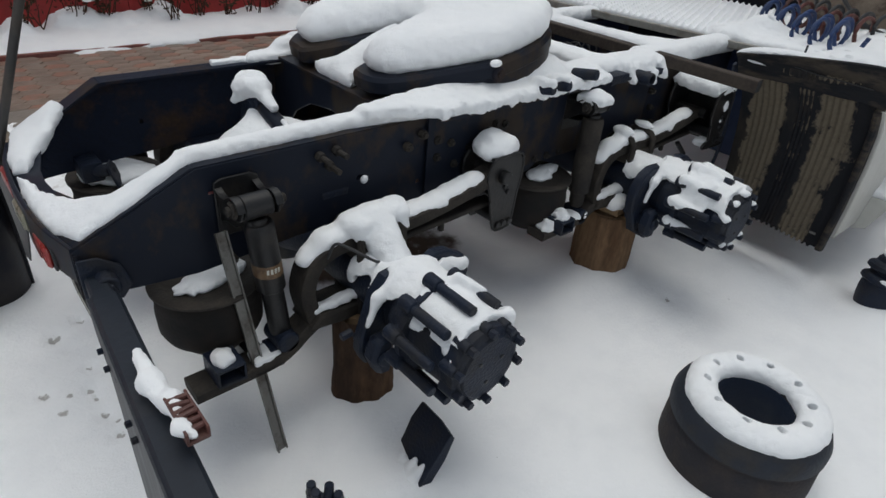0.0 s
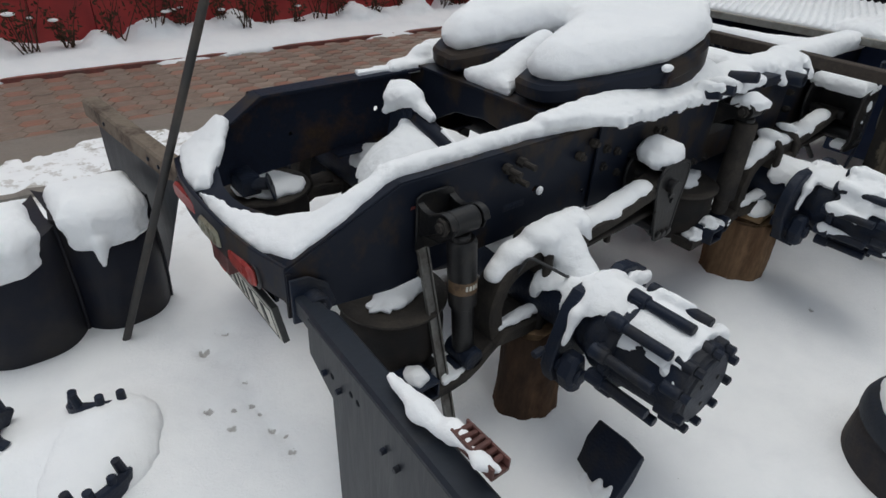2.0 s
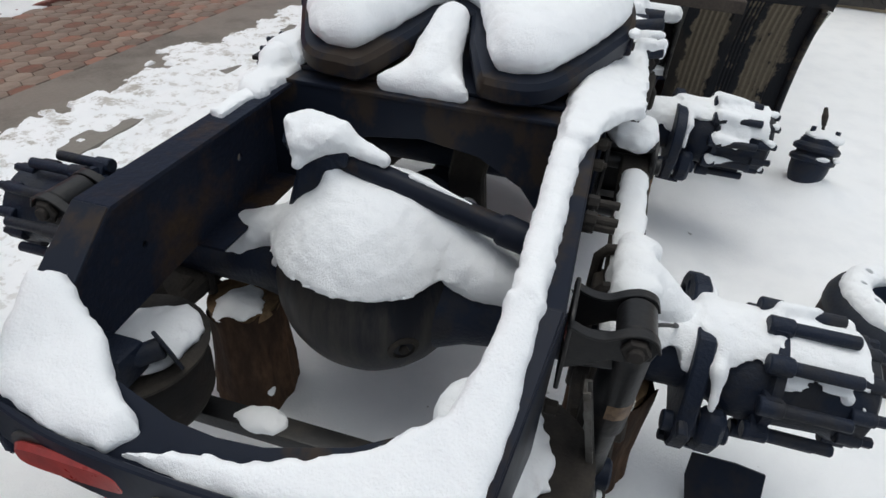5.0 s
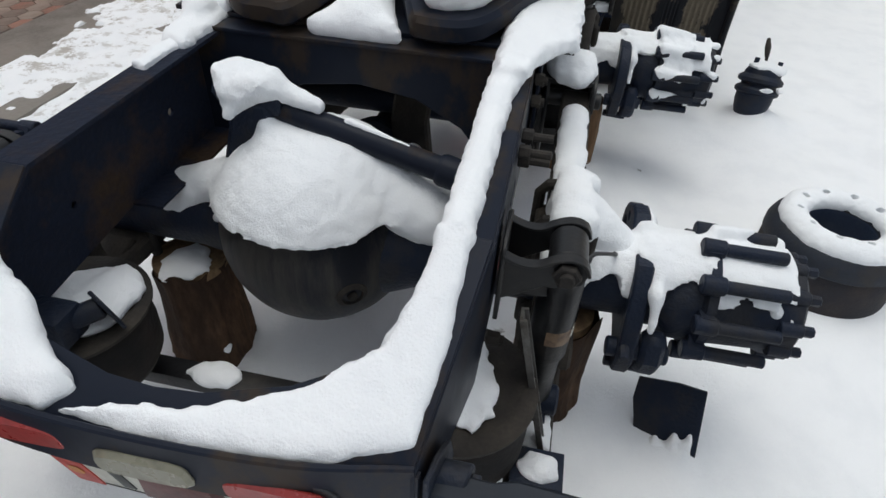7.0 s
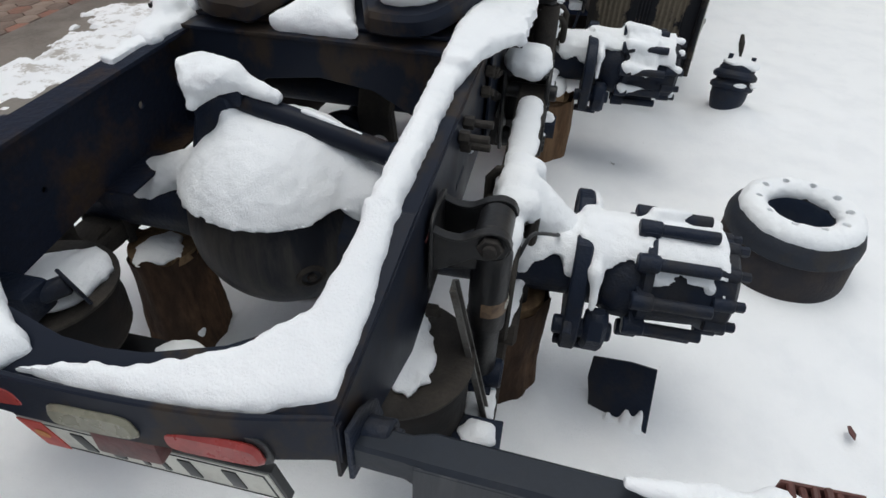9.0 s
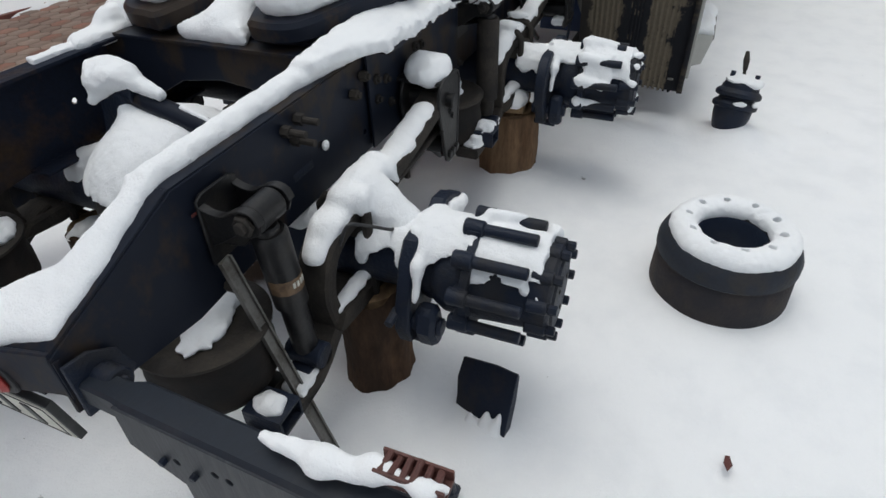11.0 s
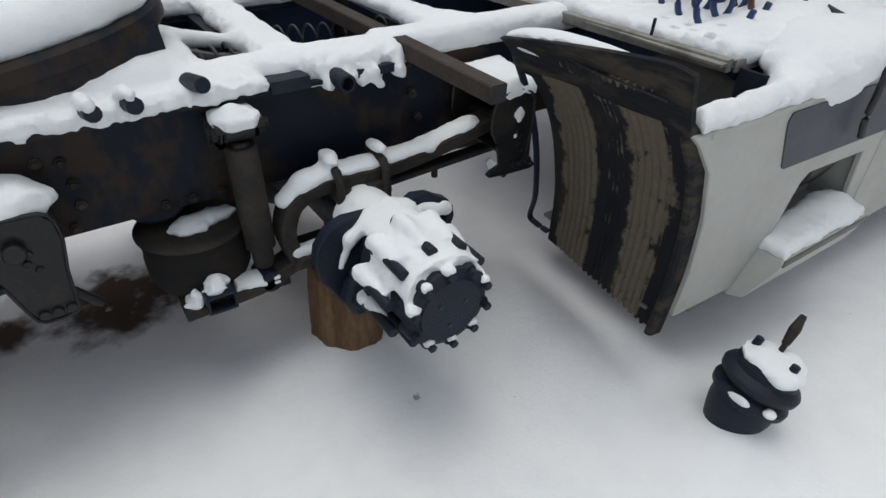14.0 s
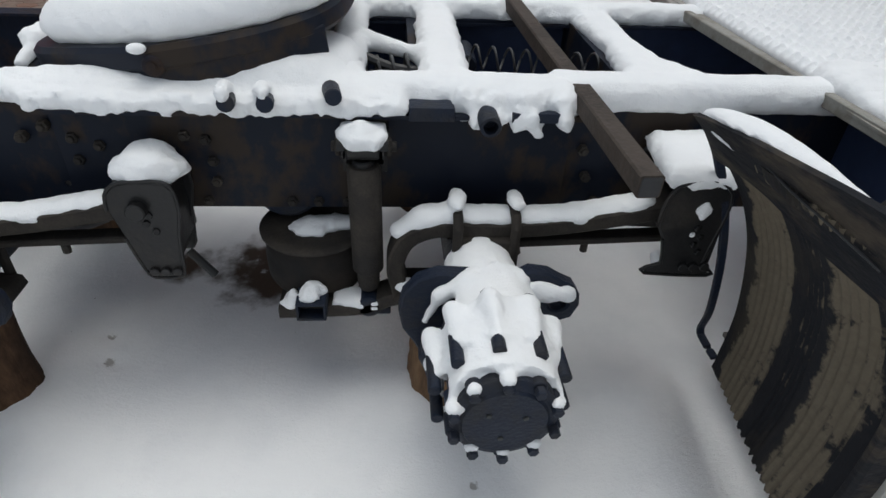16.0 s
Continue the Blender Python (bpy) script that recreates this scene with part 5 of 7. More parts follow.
# ---- stumps under the axles ----
def build_stump(x, y, r, top, seed, wood=None, label="short brown tree stump with torn dark bark standing in the snow", group="wooden stumps under the axles"):
    rng = random.Random(seed)
    st = thing("tree_stump", (x, y, -0.02), label, "stump", group)
    bm = bmesh.new()
    seg, rows = 56, 14
    ph = [rng.random() * 6 for _ in range(8)]
    rag = [max(0.0, math.sin(3 * 2 * math.pi * k / seg + ph[3]) + 0.7 * math.sin(7 * 2 * math.pi * k / seg + ph[4])) * 0.022 for k in range(seg)]
    rings = []
    for j in range(rows):
        t = j / (rows - 1)
        ring = []
        for k in range(seg):
            a = 2 * math.pi * k / seg
            z = -0.03 + (top + 0.03) * t + (rag[k] - 0.012) * t ** 4
            rr = r * (1 + 0.06 * math.sin(2 * a + ph[0]) + 0.05 * math.sin(3 * a + ph[1] + 4 * z) + 0.03 * math.sin(9 * a + ph[2] + 5 * z) + 0.018 * rng.uniform(-1, 1))
            rr *= 1.02 + 0.16 * (1 - t) ** 2 + 0.05 * math.sin(5 * t + ph[5])
            ring.append(bm.verts.new((x + rr * math.cos(a) + 0.012 * (1 - t) * math.sin(ph[6]), y + rr * math.sin(a), z)))
        rings.append(ring)
    for p, q in zip(rings, rings[1:]):
        for k in range(seg):
            bm.faces.new((p[k], p[(k + 1) % seg], q[(k + 1) % seg], q[k]))
    bm.faces.new(rings[0][::-1])
    part("bark", bm, wood or BARK, st)
    bm = bmesh.new()
    lathe(bm, [(top - 0.03, 0), (top - 0.03, r * 0.93), (top - 0.004, r * 0.92), (top - 0.002, 0)], (x, y, 0), (0, 0, 1), 30)
    part("cut_top", bm, WOODCUT, st, "sawn wooden top")
    return st


build_stump(-0.012, -0.585, 0.098, 0.385, 1)
build_stump(1.335, -0.572, 0.122, 0.335, 2, PEELED, "short tan peeled tree stump standing in the snow")
build_stump(-0.030, 0.415, 0.105, 0.352, 3)
build_stump(1.30, 0.60, 0.11, 0.372, 4)
bm = bmesh.new()
box(bm, (1.24, -0.655, 0.341), (1.425, -0.505, 0.373), 0.004, Matrix.Translation((1.33, -0.57, 0.35)) @ Matrix.Rotation(radians(5), 4, "Z") @ Matrix.Translation((-1.33, 0.57, -0.35)))
solid("wood_block", bm, WOODCUT, (1.33, -0.57, 0.341), "flat wooden packing board on the stump", "board")


# ---- mudflap beams at the tail ----
def build_flap(s):
    fl = thing("mudflap", (-0.72, s * 0.85, 0.05), "grey mudflap sheet hanging from a dirty crossbar" if s > 0 else "dark grey mudflap sheet bolted under a steel crossbar", "mudflap", "mudflaps at the tail")
    e0, e1 = Vector((-0.685, s * 0.40, 0.615 if s < 0 else 0.625)), Vector((-0.745, -1.25, 0.640)) if s < 0 else Vector((-0.785, 1.20, 0.662))
    bm = bmesh.new()
    sweep(bm, [e0, e0.lerp(e1, 0.10), e0.lerp(e1, 0.14), e1], rect(0.065, 0.075, 0.008), up=(0, 0, 1), scales=[0.75, 0.75, 1, 1])
    part("crossbar", bm, FLAPMAT if s < 0 else MUDBAR, fl)
    bm = bmesh.new()
    d = (e1 - e0).normalized()
    m = Matrix.Translation(e0 + Vector((-0.036, 0, 0))) @ Matrix(((0, 0, 1, 0), (d.y, 0, 0, 0), (d.z, 1, 0, 0), (0, 0, 0, 1)))
    m.col[0] = (d.x, d.y, d.z, 0)
    L = (e1 - e0).length
    cut = 0.235 if s < 0 else 0.13
    hi = 0.03
    if s > 0:
        hi = -0.03
        m = Matrix.Translation((0.040, 0, 0)) @ m
    plate(bm, [(0.10, hi), (L, hi), (L, -0.20), (L - 0.03, -0.56), *([(cut, -0.60), (cut - 0.02, -0.12)] if s < 0 else [(0.42, -0.60), (0.12, -0.10)]), (0.10, -0.07)], 0.006, m, holes=[(0.22, -0.05, 0.008), (0.31, -0.03, 0.008), (0.34, -0.03, 0.008)], bevel=0.001)
    part("sheet", bm, FLAPSHEET, fl)
    for u in (0.19, 0.26, 0.45, 0.50) if s < 0 else (0.14, 0.22, 0.60):
        bm = bmesh.new()
        p = e0 + d * u + Vector((-0.036 if s < 0 else -0.026, 0, -0.06 if s < 0 else 0.0))
        rod(bm, p, p + Vector((-0.012, 0, 0)), 0.0075, seg=6)
        part("bolt", bm, IRON, fl)
    return fl


build_flap(-1)
build_flap(1)
# strap buckle lying on the near crossbar
bk = thing("ratchet_buckle", (-0.69, -1.02, 0.70), "red-brown ratchet strap buckle lying on the crossbar", "buckle")
bm = bmesh.new()
box(bm, (-0.715, -1.09, 0.698), (-0.675, -0.985, 0.706), 0.003)
box(bm, (-0.715, -1.09, 0.706), (-0.710, -0.985, 0.726), 0.002)
box(bm, (-0.680, -1.09, 0.706), (-0.675, -0.985, 0.726), 0.002)
part("frame", bm, REDPLASTIC, bk)
for k in range(6):
    bm = bmesh.new()
    rod(bm, (-0.713, -0.995 - 0.016 * k, 0.722 + 0.003 * math.sin(2.3 * k)), (-0.677, -0.998 - 0.015 * k, 0.722 - 0.004 * math.sin(1.7 * k)), 0.0055, seg=8)
    part("tooth", bm, REDPLASTIC, bk)

# slotted steel bar leaning on the rail
bm = bmesh.new()
sweep(bm, [(-0.400, -0.492, 0.715), (-0.356, -0.652, -0.03)], [(-0.016, -0.004), (0.016, -0.004), (0.016, 0.008), (0.011, 0.008), (0.011, 0.001), (-0.011, 0.001), (-0.011, 0.008), (-0.016, 0.008)], up=(0, -1, 0))
solid("steel_bar", bm, STEEL, (-0.357, -0.65, -0.02), "grey slotted steel channel bar leaning against the rail", "steel bar")

# long pole leaning on the far tail corner
bm = bmesh.new()
sweep(bm, [(-0.985, 0.540, -0.03), (-0.985 + 0.345 * 2.23, 0.540 - 0.175 * 2.23, 2.2)], circle(0.0135, 14), up=(0, 1, 0))
solid("pole", bm, POLE, (-0.98, 0.54, -0.02), "long dark steel pole leaning on the tail corner", "pole")


# ---- mudguards standing in the snow ----
def build_shell(x, y, turn, w, hgt):
    sh = thing("mudguard", (x, y, -0.02), "dark plastic mudguard standing on edge in the snow", "mudguard", "mudguards beside the tail")
    m = Matrix.Translation((x, y, 0)) @ Matrix.Rotation(turn, 4, "Z")
    prof = []
    for k in range(13):
        t = k / 12
        prof.append((0.06 * math.sin(math.pi * (1 - t) * 0.9) - 0.02 * t, -0.03 + hgt * t))
    bm = bmesh.new()
    cols = []
    for j in range(17):
        u = j / 16
        a = (u - 0.5) * 2
        off = 0.11 * (1 - abs(a) ** 3)
        col = [bm.verts.new(m @ Vector((w * a / 2, -off - px * 0.7, pz))) for px, pz in prof]
        col += [bm.verts.new(m @ Vector((w * a / 2 * 0.92, -off + 0.03 + 0.14 * q, hgt - 0.03 + 0.012 * q)) ) for q in (0.3, 1.0, 1.6)]
        cols.append(col)
    for a, b in zip(cols, cols[1:]):
        for k in range(len(a) - 1):
            bm.faces.new((a[k], a[k + 1], b[k + 1], b[k]))
    ex = bmesh.ops.extrude_face_region(bm, geom=bm.faces[:])
    for v in ex["geom"]:
        if isinstance(v, bmesh.types.BMVert):
            v.co += m.to_3x3() @ Vector((0, 0.008, -0.002))
    part("shell", bm, SEALMAT, sh)
    bm = bmesh.new()
    sweep(bm, [m @ Vector((w * 0.49, -0.010 - px * 0.7, pz)) for px, pz in prof], rect(0.014, 0.012, 0.003), up=(1, 0, 0))
    part("rolled_edge", bm, SEALMAT, sh)
    return sh


build_shell(-0.915, 0.735, radians(6), 0.325, 0.475)
build_shell(-1.245, 0.70, radians(3), 0.36, 0.46)


# ---- things on the ground ----
DC = (0.758, -1.530, 0)
drum = thing("brake_drum", (DC[0], DC[1], -0.01), "rusty dark brake drum lying flat in the snow", "brake drum")
bm = bmesh.new()
lathe(bm, [(-0.03, 0.200), (-0.03, 0.228), (0.06, 0.230), (0.155, 0.226), (0.165, 0.220), (0.176, 0.220)], DC, (0, 0, 1), 64)
lathe(bm, [(-0.03, 0.200), (0.235, 0.195), (0.245, 0.185), (0.245, 0.120)], DC, (0, 0, 1), 64)
part("barrel", bm, DRUM, drum)
# bore wall, closed by a dark floor that stands for shade over the snow inside
bm = bmesh.new()
lathe(bm, [(0.250, 0.118), (0.244, 0.114), (0.235, 0.113), (0.06, 0.120), (0.055, 0.110), (0.055, 0.0)], DC, (0, 0, 1), 64)
part("bore", bm, BORE, drum, "blue-grey bore with a dark floor for its shaded depth")
bm = bmesh.new()
lathe(bm, [(0.174, 0.220), (0.183, 0.230), (0.212, 0.230), (0.236, 0.221), (0.258, 0.200), (0.266, 0.184), (0.266, 0.122), (0.260, 0.115), (0.22, 0.115)], DC, (0, 0, 1), 64)
part("flange", bm, DRUM_RIM, drum)

pot = thing("brake_chamber", (2.15, -1.62, -0.01), "black spring brake chamber lying in the snow with its rod up", "brake chamber")
PC, PD = Vector((2.088, -1.535, 0.033)), Vector((0.32, -0.10, 1.0)).normalized()
bm = bmesh.new()
lathe(bm, [(-0.06, 0), (-0.06, 0.045), (-0.02, 0.066), (0.03, 0.082), (0.07, 0.091), (0.105, 0.093), (0.105, 0.0)], PC, PD, 36)
part("lower_pot", bm, IRON, pot)
for z0, r in ((0.105, 0.108), (0.160, 0.110)):
    bm = bmesh.new()
    lathe(bm, [(z0, 0), (z0, r - 0.014), (z0 + 0.008, r), (z0 + 0.024, r + 0.002), (z0 + 0.034, r - 0.004), (z0 + 0.045, r - 0.02), (z0 + 0.062, r - 0.022), (z0 + 0.062, 0)], PC, PD, 36)
    part("clamp_ring", bm, IRON, pot)
bm = bmesh.new()
lathe(bm, [(0.215, 0), (0.215, 0.088), (0.235, 0.08), (0.248, 0.05), (0.25, 0)], PC, PD, 32)
part("cover", bm, IRON, pot)
bm = bmesh.new()
q = PC + PD * 0.25
rod(bm, q - PD * 0.02, q + Vector((0.033, 0.004, 0.045)), 0.008, seg=10)
rod(bm, q + Vector((0.029, 0.004, 0.040)), q + Vector((0.058, 0.007, 0.080)), 0.011, 0.016, seg=10)
rod(bm, q + Vector((0.057, 0.007, 0.079)), q + Vector((0.086, 0.010, 0.116)), 0.016, 0.009, seg=10)
part("push_rod", bm, DUSTY, pot, "dull steel push rod")
for a in (0.6, 3.0):
    bm = bmesh.new()
    w = frame_of(PD) @ Vector((0.062 * math.cos(a), 0.062 * math.sin(a), 0))
    rod(bm, PC + PD * 0.21 + w, PC + PD * 0.285 + w, 0.012, seg=10)
    part("stud", bm, IRON, pot)

shard = thing("brake_shoe", (-0.07, -0.97, -0.01), "black finned iron bracket stuck upright in the snow", "iron bracket")
up_s = Vector((0.105, 0.0, 0.145)).normalized()
ml = Matrix.Translation((-0.138, -0.93, -0.066))
wide = (Vector((-0.19, -0.97, 0.12)) - up_s * Vector((-0.19, -0.97, 0.12)).dot(up_s)).normalized()
ml.col[0] = (*wide, 0.0)
ml.col[1] = (*up_s, 0.0)
ml.col[2] = (*wide.cross(up_s), 0.0)
bm = bmesh.new()
plate(bm, [(-0.075, 0.075), (-0.058, 0.04), (-0.045, 0.07), (-0.030, 0.02), (-0.012, 0.062), (0.004, 0.015), (0.018, 0.05), (0.038, -0.01), (0.055, 0.04), (0.070, -0.02), (0.088, 0.05), (0.090, 0.262), (0.02, 0.268), (-0.085, 0.262), (-0.092, 0.20), (-0.082, 0.15)], 0.012, ml, bevel=0.002)
part("web", bm, IRON, shard)
for u in (-0.040, 0.020, 0.078):
    bm = bmesh.new()
    mf = Matrix.Translation(ml @ Vector((u, 0.0, 0.0)))
    mf.col[0], mf.col[1], mf.col[2] = ml.col[1], -ml.col[2], ml.col[0]
    plate(bm, [(0.02, 0.0), (0.255, 0.0), (0.255, 0.012), (0.18, 0.026), (0.02, 0.024)], 0.009, mf, bevel=0.001)
    part("fin", bm, IRON, shard)


def build_casting(x, y, turn, size, seed, label="broken black iron casting half buried in snow"):
    rng = random.Random(seed)
    ca = thing("iron_casting", (x, y, -0.02), label, "iron casting", "iron castings in the snow")
    m = Matrix.Translation((x, y, 0)) @ Matrix.Rotation(turn, 4, "Z")
    bm = bmesh.new()
    pts = [m @ Vector((size * math.cos(t) * 0.9, size * 0.5 * math.sin(t), 0.02 + 0.035 * math.sin(t * 1.0))) for t in np.linspace(0.2, 2.9, 9)]
    sweep(bm, pts, rect(0.03, 0.06, 0.006), up=(0, 0, 1))
    part("arc", bm, IRON, ca)
    for t in (0.35, 1.1, 1.8, 2.7):
        bm = bmesh.new()
        p = m @ Vector((size * math.cos(t) * 0.9, size * 0.5 * math.sin(t), 0.03))
        rod(bm, p, p + Vector((rng.uniform(-0.015, 0.015), rng.uniform(-0.015, 0.015), 0.07 + rng.random() * 0.03)), 0.016, 0.013, seg=10)
        part("horn", bm, IRON, ca)
    return ca


build_casting(-1.21, -0.14, radians(200), 0.085, 1)
build_casting(-1.13, 0.20, radians(150), 0.09, 2)
build_casting(-1.37, 0.25, radians(80), 0.08, 3)
build_casting(-0.35, -0.90, radians(120), 0.055, 4)
bm = bmesh.new()
plate(bm, [(0, 0), (0.02, 0.012), (0.045, 0.008), (0.05, -0.004), (0.025, -0.014)], 0.003, Matrix.Translation((0.0, -1.59, 0.012)) @ Matrix.Rotation(0.4, 4, "X"))
solid("fallen_leaf", bm, HOSERED, (0.02, -1.59, 0.005), "small red leaf lying on the snow", "leaf")


# ---- mudguard ahead of the front axle ----
PROF = [(1.868, 0.985), (1.885, 0.955), (1.928, 0.900), (1.992, 0.790), (2.033, 0.650), (2.046, 0.450), (2.026, 0.290), (2.014, 0.225)]


def build_front_guard():
    mg = thing("wheel_guard", (2.07, -0.95, 0.2), "muddy ribbed rubber wheel guard with a worn top strip", "mudguard")
    pts = smooth_path([(x, 0, z) for x, z in PROF], 8)
    nu, y0, y1 = 126, -0.725, -1.262
    bands = ((0.10, 0.37), (0.62, 0.87))
    bm = bmesh.new()
    mud = bm.verts.layers.float.new("mud")
    rows = []
    for i, p in enumerate(pts):
        d = (pts[min(i + 1, len(pts) - 1)] - pts[max(i - 1, 0)]).normalized()
        nrm = Vector((-d.z, 0, d.x))
        row = []
        for k in range(nu + 1):
            u = k / nu
            y = y0 + (y1 - y0) * u
            g = 0.0
            if any(a < u < b for a, b in bands):
                g = (0.0, 0.004, 0.006, 0.006, 0.004, 0.0)[k % 6]
            elif 0.44 < u < 0.56:
                g = (0.0, 0.005, 0.005, 0.0)[k % 4]
            q = p + nrm * g + Vector((0.0, y, 0))
            q.x += (1 - u) * (0.10 * (0.95 - q.z) / 0.68 - 0.05)
            if i == len(pts) - 1 and u < 0.93:
                q.z -= 0.012 * (1 if (k % 6) < 3 else 0)
            q.z += (0.02 * (1 - u) if i == len(pts) - 1 else 0)
            v = bm.verts.new(q)
            near = max(min(u - a, b - u) for a, b in bands)
            v[mud] = min(0.62, max(0.30, 0.50 + 3.0 * near)) + (0.10 if g > 0.003 and 0.44 < u < 0.56 else 0.0) + 0.04 * (g > 0.003)
            row.append(v)
        rows.append(row)
    for a, b in zip(rows, rows[1:]):
        for k in range(nu):
            bm.faces.new((a[k], a[k + 1], b[k + 1], b[k]))
    ex = bmesh.ops.extrude_face_region(bm, geom=bm.faces[:])
    for v in ex["geom"]:
        if isinstance(v, bmesh.types.BMVert):
            v.co.x += 0.012
    part("ribbed_sheet", bm, MUDBAND, mg, "rubber sheet with vertical ribs caked in mud", angle=50)
    # top strip: a wide, curved worn band
    bm = bmesh.new()
    cols = []
    for j in range(25):
        u = j / 24
        y = -0.715 - 0.577 * u
        tx, tz = 1.792 + 0.060 * u, 0.998 + 0.062 * (1 - (1 - u) ** 1.6) - 0.012 * max(0.0, u - 0.9) / 0.1
        w = 0.105 + 0.045 * u
        col = []
        for q in range(6):
            v = q / 5
            col.append(bm.verts.new((tx - 0.006 + (0.085 - 0.045 * u) * v + 0.004 * math.sin(3.1 * v) + 0.003 * math.sin(9 * u + 5 * v), y, tz - w * v + 0.004 * math.sin(7 * u) * (v > 0.9))))
        cols.append(col)
    for a, b in zip(cols, cols[1:]):
        for q in range(5):
            bm.faces.new((a[q], a[q + 1], b[q + 1], b[q]))
    ex = bmesh.ops.extrude_face_region(bm, geom=bm.faces[:])
    for v in ex["geom"]:
        if isinstance(v, bmesh.types.BMVert):
            v.co += Vector((0.014, 0, 0.004))
    strip = part("top_strip", bm, WORNRUBBER, mg, "worn rubber top strip")
    bm = bmesh.new()
    sweep(bm, smooth_path([(1.833, -0.92, 0.995), (1.844, -1.02, 0.982), (1.853, -1.12, 0.978), (1.862, -1.23, 0.972)], 5), rect(0.005, 0.004, 0.001), up=(0, 0, 1))
    part("split", bm, HOSEBLACK, strip, "dark split along the strip")
    bm = bmesh.new()
    edge = [Vector((x - 0.006, -1.268, z)) for x, z in PROF[2:]]
    sweep(bm, smooth_path(edge, 5), rect(0.062, 0.026, 0.008), up=(0, 1, 0))
    part("edge_bead", bm, WORNRUBBER, mg)
    bm = bmesh.new()
    sweep(bm, smooth_path([(1.865, -0.69, 0.94), (1.945, -0.69, 0.77), (1.995, -0.69, 0.60), (2.040, -0.665, 0.40), (2.068, -0.62, 0.280), (2.072, -0.66, 0.262), (2.072, -0.72, 0.262)], 4), rect(0.022, 0.012, 0.003), up=(0, 1, 0))
    part("stay", bm, IRON, mg)
    bm = bmesh.new()
    box(bm, (2.010, -1.228, 0.282), (2.020, -1.200, 0.291), 0.002)
    part("slot_plate", bm, GREYPANEL, mg)
    return mg


build_front_guard()

# ---- side panel of the cab ----
panel = thing("side_panel", (2.9, -1.29, 0.24), "dirty white side skirt panel with a slate stripe", "side panel")
rear = [(2.048, 0.285), (2.068, 0.44), (2.056, 0.62), (2.012, 0.775), (1.945, 0.86), (1.905, 0.895)]
bm = bmesh.new()
hole = [(2.46, 0.40), (2.53, 0.60), (2.56, 0.625), (2.90, 0.61), (2.93, 0.40)]
plate(bm, rear + [(3.0, 0.885), (3.0, 0.245)], 0.022, upright(0, -1.296), holes=[hole], bevel=0.004)
skin = part("skin", bm, WHITEPAINT, panel)
bm = bmesh.new()
plate(bm, [(3.006, 0.245), (3.006, 0.885), (4.3, 0.90), (4.3, 0.235)], 0.022, upright(0, -1.296), bevel=0.004)
part("front_skin", bm, WHITEPAINT, panel)
bm = bmesh.new()
plate(bm, [(2.375, 0.69), (2.36, 0.70), (2.305, 0.845), (2.315, 0.872), (2.998, 0.868), (2.998, 0.668)], 0.003, upright(0, -1.300), bevel=0.0008)
part("stripe", bm, BLUEPANEL, panel, "slate blue inset panel")
bm = bmesh.new()
plate(bm, [(3.008, 0.668), (3.008, 0.868), (4.3, 0.875), (4.3, 0.66)], 0.003, upright(0, -1.300), bevel=0.0008)
part("stripe", bm, BLUEPANEL, panel, "slate blue inset panel")
bm = bmesh.new()
box(bm, (2.43, -1.16, 0.36), (2.96, -1.15, 0.66), 0.002)
box(bm, (2.42, -1.275, 0.385), (2.96, -1.15, 0.395), 0.002)
box(bm, (2.50, -1.275, 0.63), (2.94, -1.15, 0.64), 0.002)
box(bm, (2.935, -1.275, 0.39), (2.945, -1.15, 0.63), 0.002)
part("recess", bm, WHITEPAINT, panel, "dirty white step recess")
bm = bmesh.new()
t = bmesh.new()
sweep(t, [(2.42, 0, 0), (2.945, 0, 0)], [(1.278, 0.395), (1.375, 0.395), (1.38, 0.385), (1.376, 0.36), (1.345, 0.275), (1.298, 0.256), (1.278, 0.256)], up=(0, 0, 1))
for v in t.verts:
    if v.co.z < 0.36 and v.co.x < 2.5:
        v.co.x -= 0.10
me = bpy.data.meshes.new("step")
t.to_mesh(me)
t.free()
bm.free()
step = part("step", me, WHITEPAINT, panel)
bm = bmesh.new()
box(bm, (2.43, -1.384, 0.368), (2.94, -1.377, 0.39), 0.002)
part("step_edge", bm, GREYPANEL, step, "scuffed metal step edge")
bm = bmesh.new()
box(bm, (2.03, -1.274, 0.86), (4.3, -1.20, 0.885), 0.003)
box(bm, (1.97, -1.30, 0.878), (2.40, -1.27, 0.893), 0.003)
part("top_lip", bm, WHITEPAINT, panel)
# bottom lip, widened inward into an unseen pan that shades the ground below
bm = bmesh.new()
box(bm, (2.16, -1.274, 0.235), (4.3, -0.60, 0.25), 0.003)
part("bottom_lip", bm, GREYPANEL, panel)

tank = thing("fuel_tank", (2.8, -0.93, 0.31), "grey dust-covered cylindrical tank behind the side panel", "tank")
bm = bmesh.new()
lathe(bm, [(0, 0), (0.002, 0.27), (0.006, 0.292), (0.02, 0.300), (1.3, 0.300), (1.33, 0.29), (1.33, 0)], (2.36, -0.93, 0.612), (1, 0, 0), 48)
part("shell", bm, TANKGREY, tank)
for x in (2.75, 3.3):
    bm = bmesh.new()
    lathe(bm, [(x - 0.02, 0.299), (x - 0.02, 0.304), (x + 0.02, 0.304), (x + 0.02, 0.299)], (0, -0.93, 0.612), (1, 0, 0), 40)
    part("strap", bm, IRON, tank)
bm = bmesh.new()
box(bm, (2.4, -0.8, 0.545), (2.5, -0.44, 0.60), 0.004)
part("bracket", bm, IRON, tank)

